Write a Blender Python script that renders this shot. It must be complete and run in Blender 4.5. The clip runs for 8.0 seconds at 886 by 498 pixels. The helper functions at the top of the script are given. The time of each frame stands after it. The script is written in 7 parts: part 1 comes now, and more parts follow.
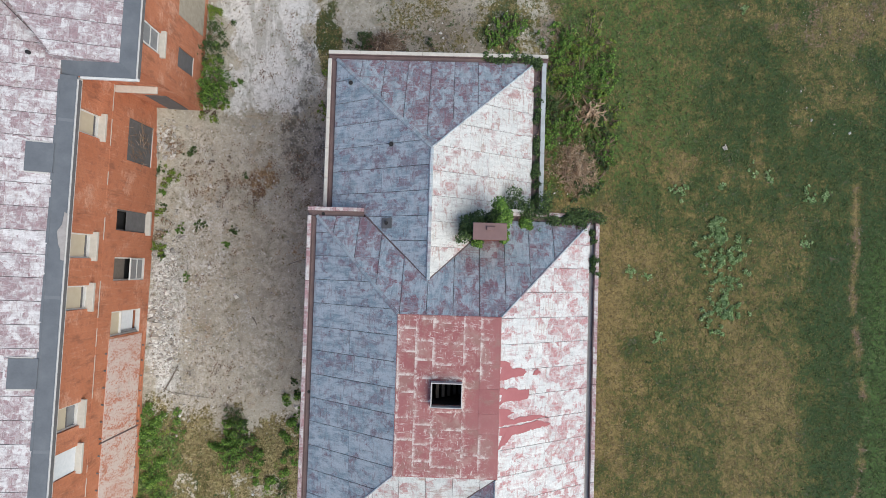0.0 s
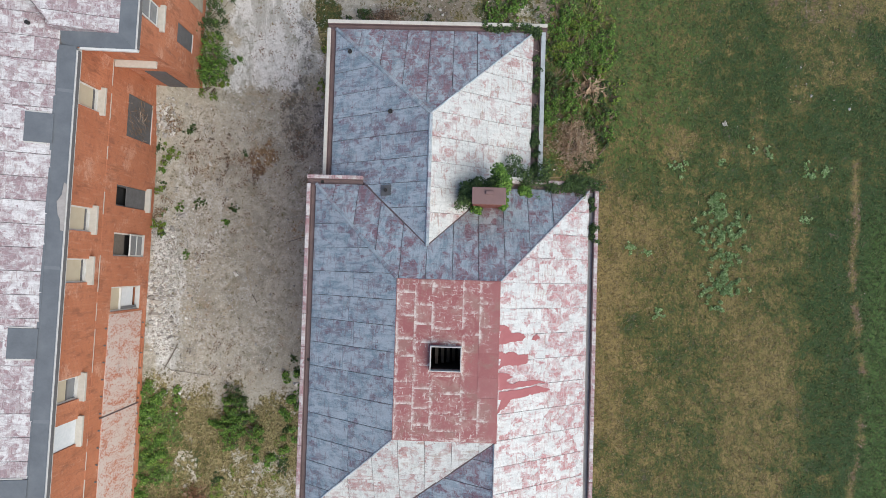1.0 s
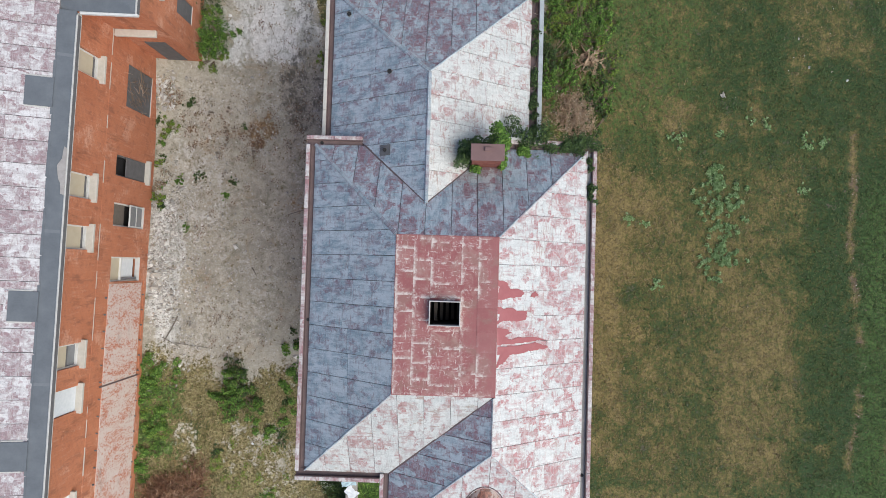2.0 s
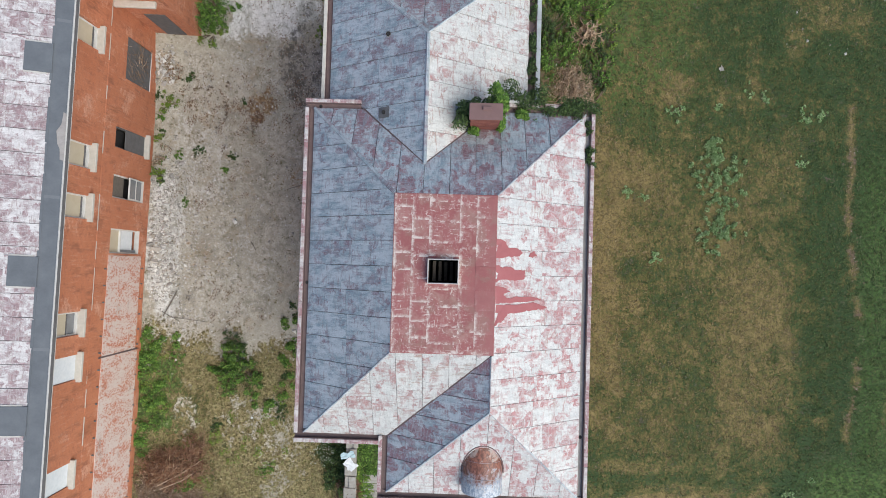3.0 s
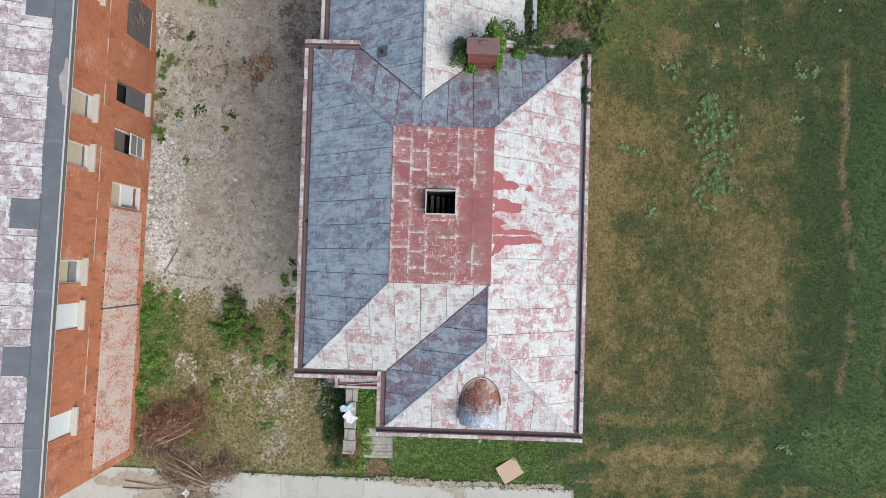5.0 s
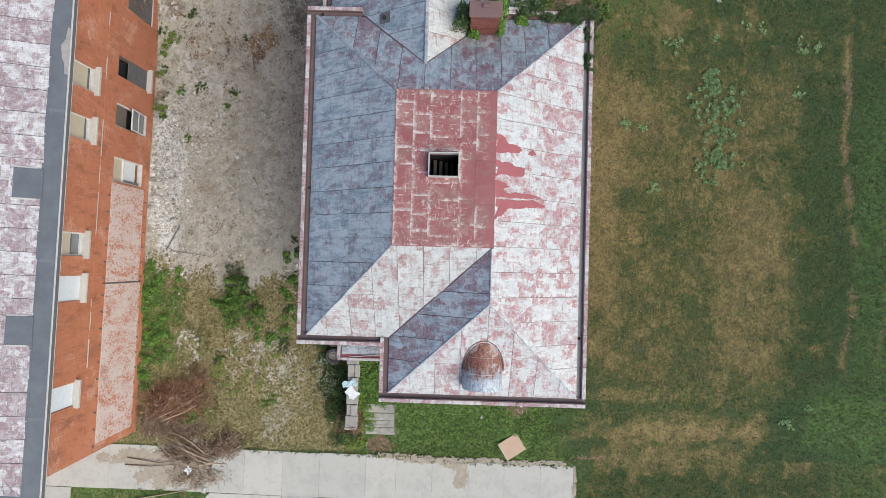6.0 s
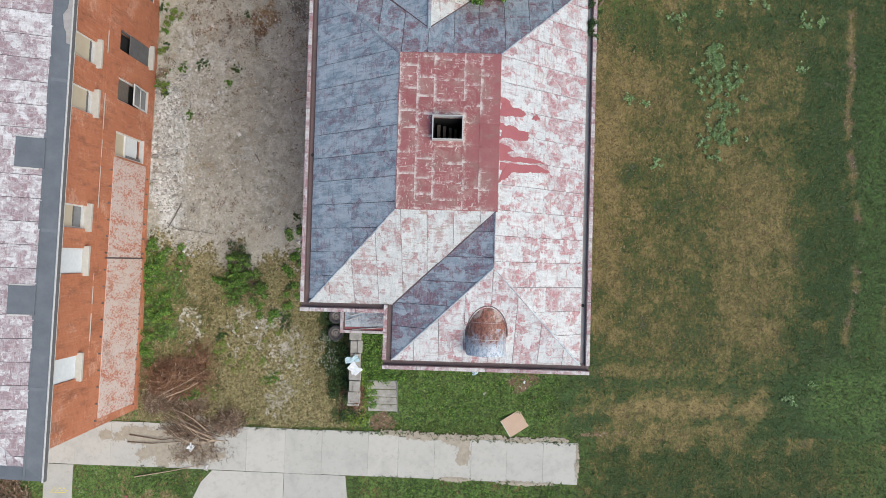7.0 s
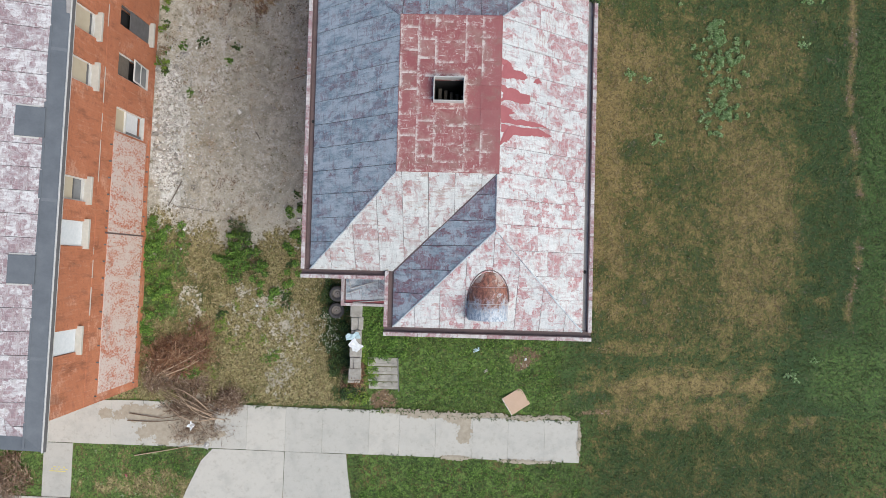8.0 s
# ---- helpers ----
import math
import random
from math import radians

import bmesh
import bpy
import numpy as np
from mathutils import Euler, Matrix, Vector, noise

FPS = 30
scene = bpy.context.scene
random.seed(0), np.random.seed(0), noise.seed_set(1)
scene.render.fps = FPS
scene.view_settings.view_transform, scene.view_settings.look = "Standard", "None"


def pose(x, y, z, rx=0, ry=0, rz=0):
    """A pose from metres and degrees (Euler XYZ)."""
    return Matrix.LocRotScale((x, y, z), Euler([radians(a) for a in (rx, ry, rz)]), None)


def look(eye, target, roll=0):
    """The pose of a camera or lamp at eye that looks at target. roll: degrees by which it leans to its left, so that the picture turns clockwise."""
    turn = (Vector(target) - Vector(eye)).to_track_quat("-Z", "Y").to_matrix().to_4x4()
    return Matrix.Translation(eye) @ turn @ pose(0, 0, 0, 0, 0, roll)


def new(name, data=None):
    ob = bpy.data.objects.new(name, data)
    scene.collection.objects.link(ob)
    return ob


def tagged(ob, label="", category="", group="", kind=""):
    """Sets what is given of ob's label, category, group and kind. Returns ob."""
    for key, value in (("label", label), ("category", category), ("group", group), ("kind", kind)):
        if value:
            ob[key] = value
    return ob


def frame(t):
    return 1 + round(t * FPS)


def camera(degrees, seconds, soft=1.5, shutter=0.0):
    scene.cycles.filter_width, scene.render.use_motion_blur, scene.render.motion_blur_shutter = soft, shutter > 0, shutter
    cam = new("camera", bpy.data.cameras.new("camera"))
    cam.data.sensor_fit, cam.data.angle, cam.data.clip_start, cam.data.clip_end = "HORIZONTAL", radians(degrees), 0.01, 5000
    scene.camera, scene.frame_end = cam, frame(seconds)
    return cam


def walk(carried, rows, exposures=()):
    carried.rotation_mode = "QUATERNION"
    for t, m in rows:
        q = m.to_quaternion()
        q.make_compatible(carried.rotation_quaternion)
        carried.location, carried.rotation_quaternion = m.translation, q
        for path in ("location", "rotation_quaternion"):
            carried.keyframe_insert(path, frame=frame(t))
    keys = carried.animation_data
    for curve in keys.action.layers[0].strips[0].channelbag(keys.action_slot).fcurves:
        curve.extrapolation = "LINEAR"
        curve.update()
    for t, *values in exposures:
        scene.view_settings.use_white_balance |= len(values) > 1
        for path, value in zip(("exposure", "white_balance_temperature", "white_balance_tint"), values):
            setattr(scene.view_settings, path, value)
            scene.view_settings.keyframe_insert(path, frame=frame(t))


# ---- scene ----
# Camera: a drone drifting south, looking straight down.
cam = camera(71.0, 8.0, soft=0.8)
ROWS = [
    (0.0, 0.001, -0.001, 25.835, 1.851, 1.032, 0.030),
    (0.5, 0.031, -0.376, 25.805, 1.799, 1.074, 0.010),
    (1.0, 0.038, -0.872, 25.813, 1.713, 1.084, 0.003),
    (1.5, 0.033, -1.427, 25.841, 1.715, 1.032, -0.022),
    (1.7, 0.039, -1.650, 25.848, 1.694, 1.029, -0.030),
    (2.8, 0.055, -2.841, 25.861, 1.631, 0.985, 0.016),
    (3.0, 0.079, -3.034, 25.866, 1.627, 1.000, 0.000),
    (3.5, 0.099, -3.463, 25.904, 1.592, 0.979, -0.009),
    (4.0, 0.149, -3.878, 25.954, 1.584, 0.990, -0.029),
    (4.5, 0.170, -4.298, 26.013, 1.506, 1.012, -0.047),
    (4.7, 0.160, -4.488, 26.037, 1.489, 0.966, -0.035),
    (5.8, 0.051, -5.498, 26.070, 1.430, 0.951, -0.070),
    (6.0, 0.048, -5.707, 26.034, 1.423, 0.964, -0.100),
    (6.5, -0.005, -6.147, 26.017, 1.350, 0.979, -0.123),
    (7.0, -0.048, -6.607, 25.971, 1.285, 0.987, -0.134),
    (7.5, -0.073, -7.119, 25.918, 1.264, 0.998, -0.164),
    (8.0, -0.080, -7.617, 25.875, 1.461, 1.018, -0.175),
]
walk(cam, [(t, pose(x, y, z, rx, ry, rz)) for t, x, y, z, rx, ry, rz in ROWS])

# ---- light ----
world = bpy.data.worlds.new("sky")
scene.world = world
world.use_nodes = True
wn = world.node_tree
sky = wn.nodes.new("ShaderNodeTexSky")
sky.sky_type = "NISHITA"
sky.sun_disc = False
SUN_ELEV, SUN_AZ = 47.0, 128.0          # degrees; azimuth clockwise from north
sky.sun_elevation, sky.sun_rotation = radians(SUN_ELEV), radians(SUN_AZ)
sky.air_density, sky.dust_density, sky.ozone_density = 1.0, 1.0, 4.0
wn.nodes["Background"].inputs["Strength"].default_value = 0.12
wn.links.new(sky.outputs[0], wn.nodes["Background"].inputs["Color"])
sun = new("sun", bpy.data.lights.new("sun", "SUN"))
sun.data.energy, sun.data.angle, sun.data.color = 3.4, radians(60), (0.975, 0.945, 0.85)
az, el = radians(SUN_AZ), radians(SUN_ELEV)
sun.matrix_world = look((60 * math.sin(az) * math.cos(el), 60 * math.cos(az) * math.cos(el), 60 * math.sin(el)), (0, 0, 0))
scene.view_settings.exposure = 0.2


# ---- materials ----
class Mat:
    """A node material under construction."""

    def __init__(self, name, rough=0.8, metal=0.0):
        self.m = bpy.data.materials.new(name)
        self.m.use_nodes = True
        self.t = self.m.node_tree
        self.b = self.t.nodes["Principled BSDF"]
        self.b.inputs["Roughness"].default_value, self.b.inputs["Metallic"].default_value = rough, metal

    def put(self, socket, value):
        if hasattr(value, "links"):
            self.t.links.new(value, socket)
        elif isinstance(value, tuple) and len(value) == 3 and socket.type == "RGBA":
            socket.default_value = (*value, 1)
        else:
            socket.default_value = value

    def node(self, kind, **values):
        n = self.t.nodes.new("ShaderNode" + kind)
        for key, value in values.items():
            self.put(n.inputs[key.replace("_", " ")], value)
        return n

    def coords(self, which="Object"):
        return self.t.nodes.new("ShaderNodeTexCoord").outputs[which]

    def rand(self):
        return self.t.nodes.new("ShaderNodeObjectInfo").outputs["Random"]

    def island(self):
        return self.t.nodes.new("ShaderNodeNewGeometry").outputs["Random Per Island"]

    def attr(self, name):
        n = self.t.nodes.new("ShaderNodeAttribute")
        n.attribute_name = name
        return n.outputs["Fac"]

    def math(self, op, a, b=0.0, c=None, clamp=False):
        n = self.t.nodes.new("ShaderNodeMath")
        n.operation, n.use_clamp = op, clamp
        self.put(n.inputs[0], a), self.put(n.inputs[1], b)
        if c is not None:
            self.put(n.inputs[2], c)
        return n.outputs[0]

    def scaled(self, v, sx, sy, sz=1.0, shift=None):
        n = self.t.nodes.new("ShaderNodeVectorMath")
        n.operation = "MULTIPLY_ADD"
        self.put(n.inputs[0], v)
        n.inputs[1].default_value = (sx, sy, sz)
        if shift is not None:
            k = self.t.nodes.new("ShaderNodeCombineXYZ")
            s = self.math("MULTIPLY", shift, 91.0)
            for i in range(3):
                self.put(k.inputs[i], s)
            self.put(n.inputs[2], k.outputs[0])
        return n.outputs[0]

    def noise(self, v, scale, detail=4.0, rough=0.6, distort=0.0):
        return self.node("TexNoise", Vector=v, Scale=scale, Detail=detail, Roughness=rough, Distortion=distort).outputs["Fac"]

    def cells(self, v, scale, metric="CHEBYCHEV", randomness=0.9):
        n = self.node("TexVoronoi", Vector=v, Scale=scale, Randomness=randomness)
        n.distance = metric
        return self.t.nodes.new("ShaderNodeSeparateColor"), n

    def cell_rand(self, v, scale, randomness=0.9):
        sep, n = self.cells(v, scale, "CHEBYCHEV", randomness)
        self.put(sep.inputs[0], n.outputs["Color"])
        return sep.outputs[0]

    def step(self, v, lo, hi):
        n = self.t.nodes.new("ShaderNodeMapRange")
        n.interpolation_type = "SMOOTHSTEP"
        self.put(n.inputs[0], v)
        n.inputs[1].default_value, n.inputs[2].default_value = lo, hi
        return n.outputs[0]

    def mix(self, f, a, b):
        n = self.t.nodes.new("ShaderNodeMix")
        n.data_type = "RGBA"
        self.put(n.inputs[0], f), self.put(n.inputs[6], a), self.put(n.inputs[7], b)
        return n.outputs[2]

    def done(self, color, bump=None, strength=0.3, dist=0.02):
        self.put(self.b.inputs["Base Color"], color)
        if bump is not None:
            n = self.node("Bump", Height=bump, Strength=strength, Distance=dist)
            self.t.links.new(n.outputs[0], self.b.inputs["Normal"])
        return self.m


def roof_metal(name, red_at, stain_shade, tan=0.25, white=(0.66, 0.665, 0.66), red=(0.23, 0.062, 0.072), rough=0.5, stain_shade_col=(0.20, 0.285, 0.335), vary=0.06, metal=0.0, grime=0.3):
    """Old sheet roofing: chalky white paint rubbed through in blocky brush-marked patches to red oxide primer, with tan
    stains and a cloudy tint for stains and painted bluish shade.
    """
    k = Mat(name, rough, metal)
    uv, r = k.coords("UV"), k.rand()
    v = k.scaled(uv, 1, 1, 1, r)
    mid = k.noise(k.scaled(v, 3.0, 2.0), 1.35, 7, 0.68, 0.9)
    soft = k.node("VectorMath", Vector=v)
    warp = k.node("TexNoise", Vector=v, Scale=9.0, Detail=4.0, Roughness=0.7)
    k.put(soft.inputs[1], k.scaled(warp.outputs["Color"], 0.16, 0.16, 0.16))
    block = k.cell_rand(k.scaled(soft.outputs[0], 1.0, 0.62), 4.6)
    down = k.noise(k.scaled(v, 13.0, 2.2), 1.0, 5, 0.68, 0.5)
    cross = k.noise(k.scaled(v, 2.4, 11.0), 1.0, 5, 0.68, 0.7)
    brush = k.math("MAXIMUM", down, cross)
    fine = k.noise(v, 34, 3, 0.7)
    s = k.math("ADD", k.math("MULTIPLY", mid, 0.50), k.math("ADD", k.math("MULTIPLY", block, 0.12), k.math("ADD", k.math("MULTIPLY", cross, 0.26), k.math("MULTIPLY", down, 0.14))))
    s = k.math("ADD", s, k.math("MULTIPLY_ADD", r, vary, -vary / 2))
    rubbed = k.math("MULTIPLY", k.step(s, red_at - 0.01, red_at + 0.08), k.math("MULTIPLY_ADD", k.step(brush, 0.64, 0.50), 0.8, 0.2))
    strokes = k.math("MULTIPLY", k.step(s, red_at - 0.12, red_at + 0.04), k.step(brush, 0.55, 0.66))
    redf = k.math("MAXIMUM", rubbed, k.math("MULTIPLY", strokes, 0.6))
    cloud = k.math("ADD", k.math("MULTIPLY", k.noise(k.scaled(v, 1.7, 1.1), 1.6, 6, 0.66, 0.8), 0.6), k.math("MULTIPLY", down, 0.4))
    base = k.mix(k.math("MULTIPLY", k.step(cloud, 0.42, 0.60), stain_shade), white, stain_shade_col)
    base = k.mix(k.math("MULTIPLY", k.step(k.math("ADD", k.math("MULTIPLY", cross, 0.6), k.math("MULTIPLY", k.noise(v, 2.1, 4, 0.6), 0.4)), 0.52, 0.64), tan), base, (0.34, 0.27, 0.20))
    base = k.mix(k.math("MULTIPLY", k.step(k.math("ADD", k.math("MULTIPLY", down, 0.5), k.math("MULTIPLY", mid, 0.5)), 0.47, 0.36), 0.5), base, tuple(min(c * 1.1, 0.78) for c in white))
    base = k.mix(k.math("MULTIPLY", k.step(fine, 0.56, 0.70), grime), base, (0.20, 0.19, 0.20))
    hatch = k.math("MAXIMUM", k.noise(k.scaled(v, 34.0, 7.0), 1.0, 3, 0.7, 0.6), k.noise(k.scaled(v, 7.0, 30.0), 1.0, 3, 0.7, 0.8))
    worn = k.math("MULTIPLY", k.step(hatch, 0.58, 0.70), k.step(k.noise(v, 2.7, 4, 0.65), 0.40, 0.58))
    base = k.mix(k.math("MULTIPLY", worn, 0.30 + grime), base, (0.17, 0.155, 0.155))
    base = k.mix(k.math("MULTIPLY", k.step(hatch, 0.50, 0.43), 0.5), base, tuple(min(c * 1.22, 0.78) for c in white))
    redc = k.mix(k.step(k.noise(v, 7, 5, 0.7), 0.36, 0.64), red, tuple(c * 1.5 + 0.02 for c in red))
    col = k.mix(k.math("MULTIPLY", redf, 0.82), base, redc)
    col = k.mix(k.math("MULTIPLY", r, 0.14), col, (0.30, 0.31, 0.33))
    k.put(k.b.inputs["Roughness"], k.math("MULTIPLY_ADD", fine, 0.3, rough - 0.15))
    return k.done(col, k.math("ADD", k.math("MULTIPLY", mid, 0.6), fine), 0.25, 0.01)


def deck_paint():
    """Red deck paint scuffed white along the laps of the sheets."""
    k = Mat("red_deck_paint", 0.55)
    uv, ob, r = k.coords("UV"), k.coords("Object"), k.rand()
    sep = k.node("SeparateXYZ", Vector=uv)
    wob = k.math("MULTIPLY_ADD", k.noise(ob, 5.0, 7, 0.8), 0.30, -0.15)
    du = k.math("ADD", sep.outputs[0], wob)
    dv = k.math("ADD", sep.outputs[1], wob)
    d = k.math("MINIMUM", k.math("ABSOLUTE", du), k.math("ABSOLUTE", dv))
    line = k.math("SUBTRACT", 1.0, k.step(d, 0.0, 0.105))
    place = k.step(k.noise(ob, 3.0, 6, 0.75, 0.8), 0.42, 0.56)
    line = k.math("MULTIPLY", line, place)
    scr = k.step(k.math("MAXIMUM", k.noise(k.scaled(ob, 17, 5, 1), 1.0, 6, 0.75, 0.5), k.noise(k.scaled(ob, 5, 17, 1), 1.0, 6, 0.75, 0.5)), 0.55, 0.67)
    scr = k.math("MULTIPLY", scr, k.step(k.noise(ob, 2.2, 3), 0.36, 0.54))
    east = k.node("SeparateXYZ", Vector=ob).outputs[0]
    north = k.node("SeparateXYZ", Vector=ob).outputs[1]
    dx, dy = k.math("MULTIPLY_ADD", east, 1.7, -1.6), k.math("MULTIPLY_ADD", north, 1.3, 4.6)
    pool = k.math("ADD", k.math("MULTIPLY", dx, dx), k.math("MULTIPLY", dy, dy))
    pool = k.step(k.math("MULTIPLY_ADD", k.noise(ob, 3.0, 5, 0.65), 2.2, pool), 2.3, 1.7)
    edge = k.step(k.math("MULTIPLY_ADD", k.noise(ob, 2.6, 4), 0.7, east), 1.18, 1.45)
    worn = k.math("SUBTRACT", 1.0, k.math("MULTIPLY", k.math("MAXIMUM", edge, pool), 0.93))
    scuff = k.math("MULTIPLY", k.math("MAXIMUM", line, scr), worn, clamp=True)
    base = k.mix(k.noise(ob, 2.2, 5, 0.65), (0.22, 0.058, 0.06), (0.34, 0.112, 0.108))
    base = k.mix(k.math("MULTIPLY", k.step(k.noise(ob, 1.9, 6, 0.7), 0.48, 0.64), 0.7), base, (0.25, 0.14, 0.115))
    base = k.mix(k.math("MULTIPLY", r, 0.18), base, (0.42, 0.20, 0.19))
    wash = k.math("MULTIPLY", k.step(k.noise(ob, 2.6, 6, 0.7, 0.6), 0.46, 0.66), worn)
    base = k.mix(k.math("MULTIPLY", wash, 0.35), base, (0.46, 0.32, 0.27))
    col = k.mix(k.math("MULTIPLY", scuff, 0.92), base, (0.64, 0.57, 0.52))
    return k.done(col, k.noise(ob, 20, 5), 0.25, 0.01)


def dormer_paint():
    """Curved dormer sheets: brown-red primer above, thin bluish white paint left towards the eave."""
    k = Mat("worn_dormer_sheet", 0.5)
    uv = k.coords("UV")
    low = k.math("MULTIPLY", k.node("SeparateXYZ", Vector=uv).outputs[0], -0.55)
    mid, fleck = k.noise(uv, 3.2, 6, 0.7, 0.5), k.noise(k.scaled(uv, 9, 14), 1.0, 5, 0.7, 0.5)
    f = k.step(k.math("ADD", low, k.math("ADD", k.math("MULTIPLY", mid, 0.8), k.math("MULTIPLY", fleck, 0.8))), 5.42, 5.72)
    rust = k.mix(k.step(fleck, 0.4, 0.6), (0.13, 0.055, 0.04), (0.30, 0.115, 0.075))
    rust = k.mix(k.math("MULTIPLY", k.step(mid, 0.54, 0.62), 0.6), rust, (0.45, 0.40, 0.36))
    pale = k.mix(k.step(fleck, 0.4, 0.6), (0.58, 0.61, 0.64), (0.24, 0.29, 0.36))
    return k.done(k.mix(f, rust, pale), fleck, 0.25, 0.01)


def plain(name, a, b, scale=6.0, rough=0.8, bump=0.3, dist=0.01, metal=0.0, fine=40.0, coords="Object"):
    """A surface that varies between two tones at two scales."""
    k = Mat(name, rough, metal)
    o = k.coords(coords)
    n1, n2 = k.noise(o, scale, 5, 0.62), k.noise(o, fine, 4)
    f = k.math("MULTIPLY_ADD", n1, 1.5, -0.25, clamp=True)
    f = k.math("MULTIPLY_ADD", n2, 0.35, k.math("MULTIPLY", f, 0.75), clamp=True)
    return k.done(k.mix(f, a, b), k.math("ADD", n1, n2), bump, dist)


def by_island(name, tones, rough=0.7):
    """Leaves, chips and blades: every loose piece takes a tone of its own."""
    k = Mat(name, rough)
    r = k.island()
    ramp = k.node("ValToRGB", Fac=r)
    ramp.color_ramp.elements[0].color = (*tones[0], 1)
    ramp.color_ramp.elements[1].color = (*tones[-1], 1)
    for i, c in enumerate(tones[1:-1]):
        ramp.color_ramp.elements.new((i + 1) / (len(tones) - 1)).color = (*c, 1)
    return k.done(k.mix(k.math("MULTIPLY", k.noise(k.coords(), 30, 2), 0.35), ramp.outputs[0], tones[0]))


def painted_brick(name, a, b, faded):
    """Brickwork under orange-red masonry paint, with courses, fading and runs of dirt."""
    k = Mat(name, 0.75)
    o = k.coords("UV")
    br = k.node("TexBrick", Vector=o, Scale=1.0, Mortar_Size=0.006, Brick_Width=0.215, Row_Height=0.075)
    br.inputs["Mortar Smooth"].default_value = 0.4
    br.inputs["Color1"].default_value, br.inputs["Color2"].default_value = (1, 1, 1, 1), (0.8, 0.8, 0.8, 1)
    br.inputs["Mortar"].default_value = (0, 0, 0, 1)
    n1, n2, n3 = k.noise(o, 0.7, 5, 0.65), k.noise(k.scaled(o, 9, 1.3), 1.0, 5, 0.65), k.noise(o, 26, 4)
    col = k.mix(k.math("MULTIPLY_ADD", n1, 1.6, -0.3, clamp=True), a, b)
    col = k.mix(k.math("MULTIPLY", k.step(n2, 0.52, 0.72), 0.32), col, faded)
    col = k.mix(k.math("MULTIPLY", k.step(k.noise(o, 2.6, 7, 0.75), 0.52, 0.66), 0.55), col, (0.30, 0.10, 0.06))
    col = k.mix(k.math("MULTIPLY", k.step(k.noise(k.scaled(o, 2.5, 0.8, 1), 1.1, 6, 0.7), 0.53, 0.70), 0.6), col, (0.20, 0.075, 0.05))
    sepb = k.t.nodes.new("ShaderNodeSeparateColor")
    k.put(sepb.inputs[0], br.outputs["Color"])
    worn = k.step(k.math("ADD", k.math("MULTIPLY", k.noise(k.scaled(o, 1.0, 0.8), 0.8, 4, 0.6), 0.7), k.math("MULTIPLY", k.noise(o, 8, 5, 0.75), 0.3)), 0.53, 0.60)
    col = k.mix(k.math("MULTIPLY", k.math("MULTIPLY", worn, k.step(sepb.outputs[0], 0.7, 0.95)), 0.6), col, faded)
    soot = k.step(k.math("ADD", k.math("MULTIPLY", k.noise(k.scaled(o, 1.2, 0.5), 0.9, 4, 0.6), 0.65), k.math("MULTIPLY", k.noise(k.scaled(o, 14, 2.5), 1.0, 5, 0.7), 0.35)), 0.53, 0.66)
    col = k.mix(k.math("MULTIPLY", soot, 0.5), col, tuple(c * 0.3 for c in a))
    lum = k.math("MULTIPLY_ADD", sepb.outputs[0], 0.5, 0.5)
    col = k.mix(k.math("SUBTRACT", 1.0, lum), col, (0.30, 0.12, 0.07))
    return k.done(col, k.math("MULTIPLY_ADD", n3, 0.35, sepb.outputs[0]), 0.5, 0.012)


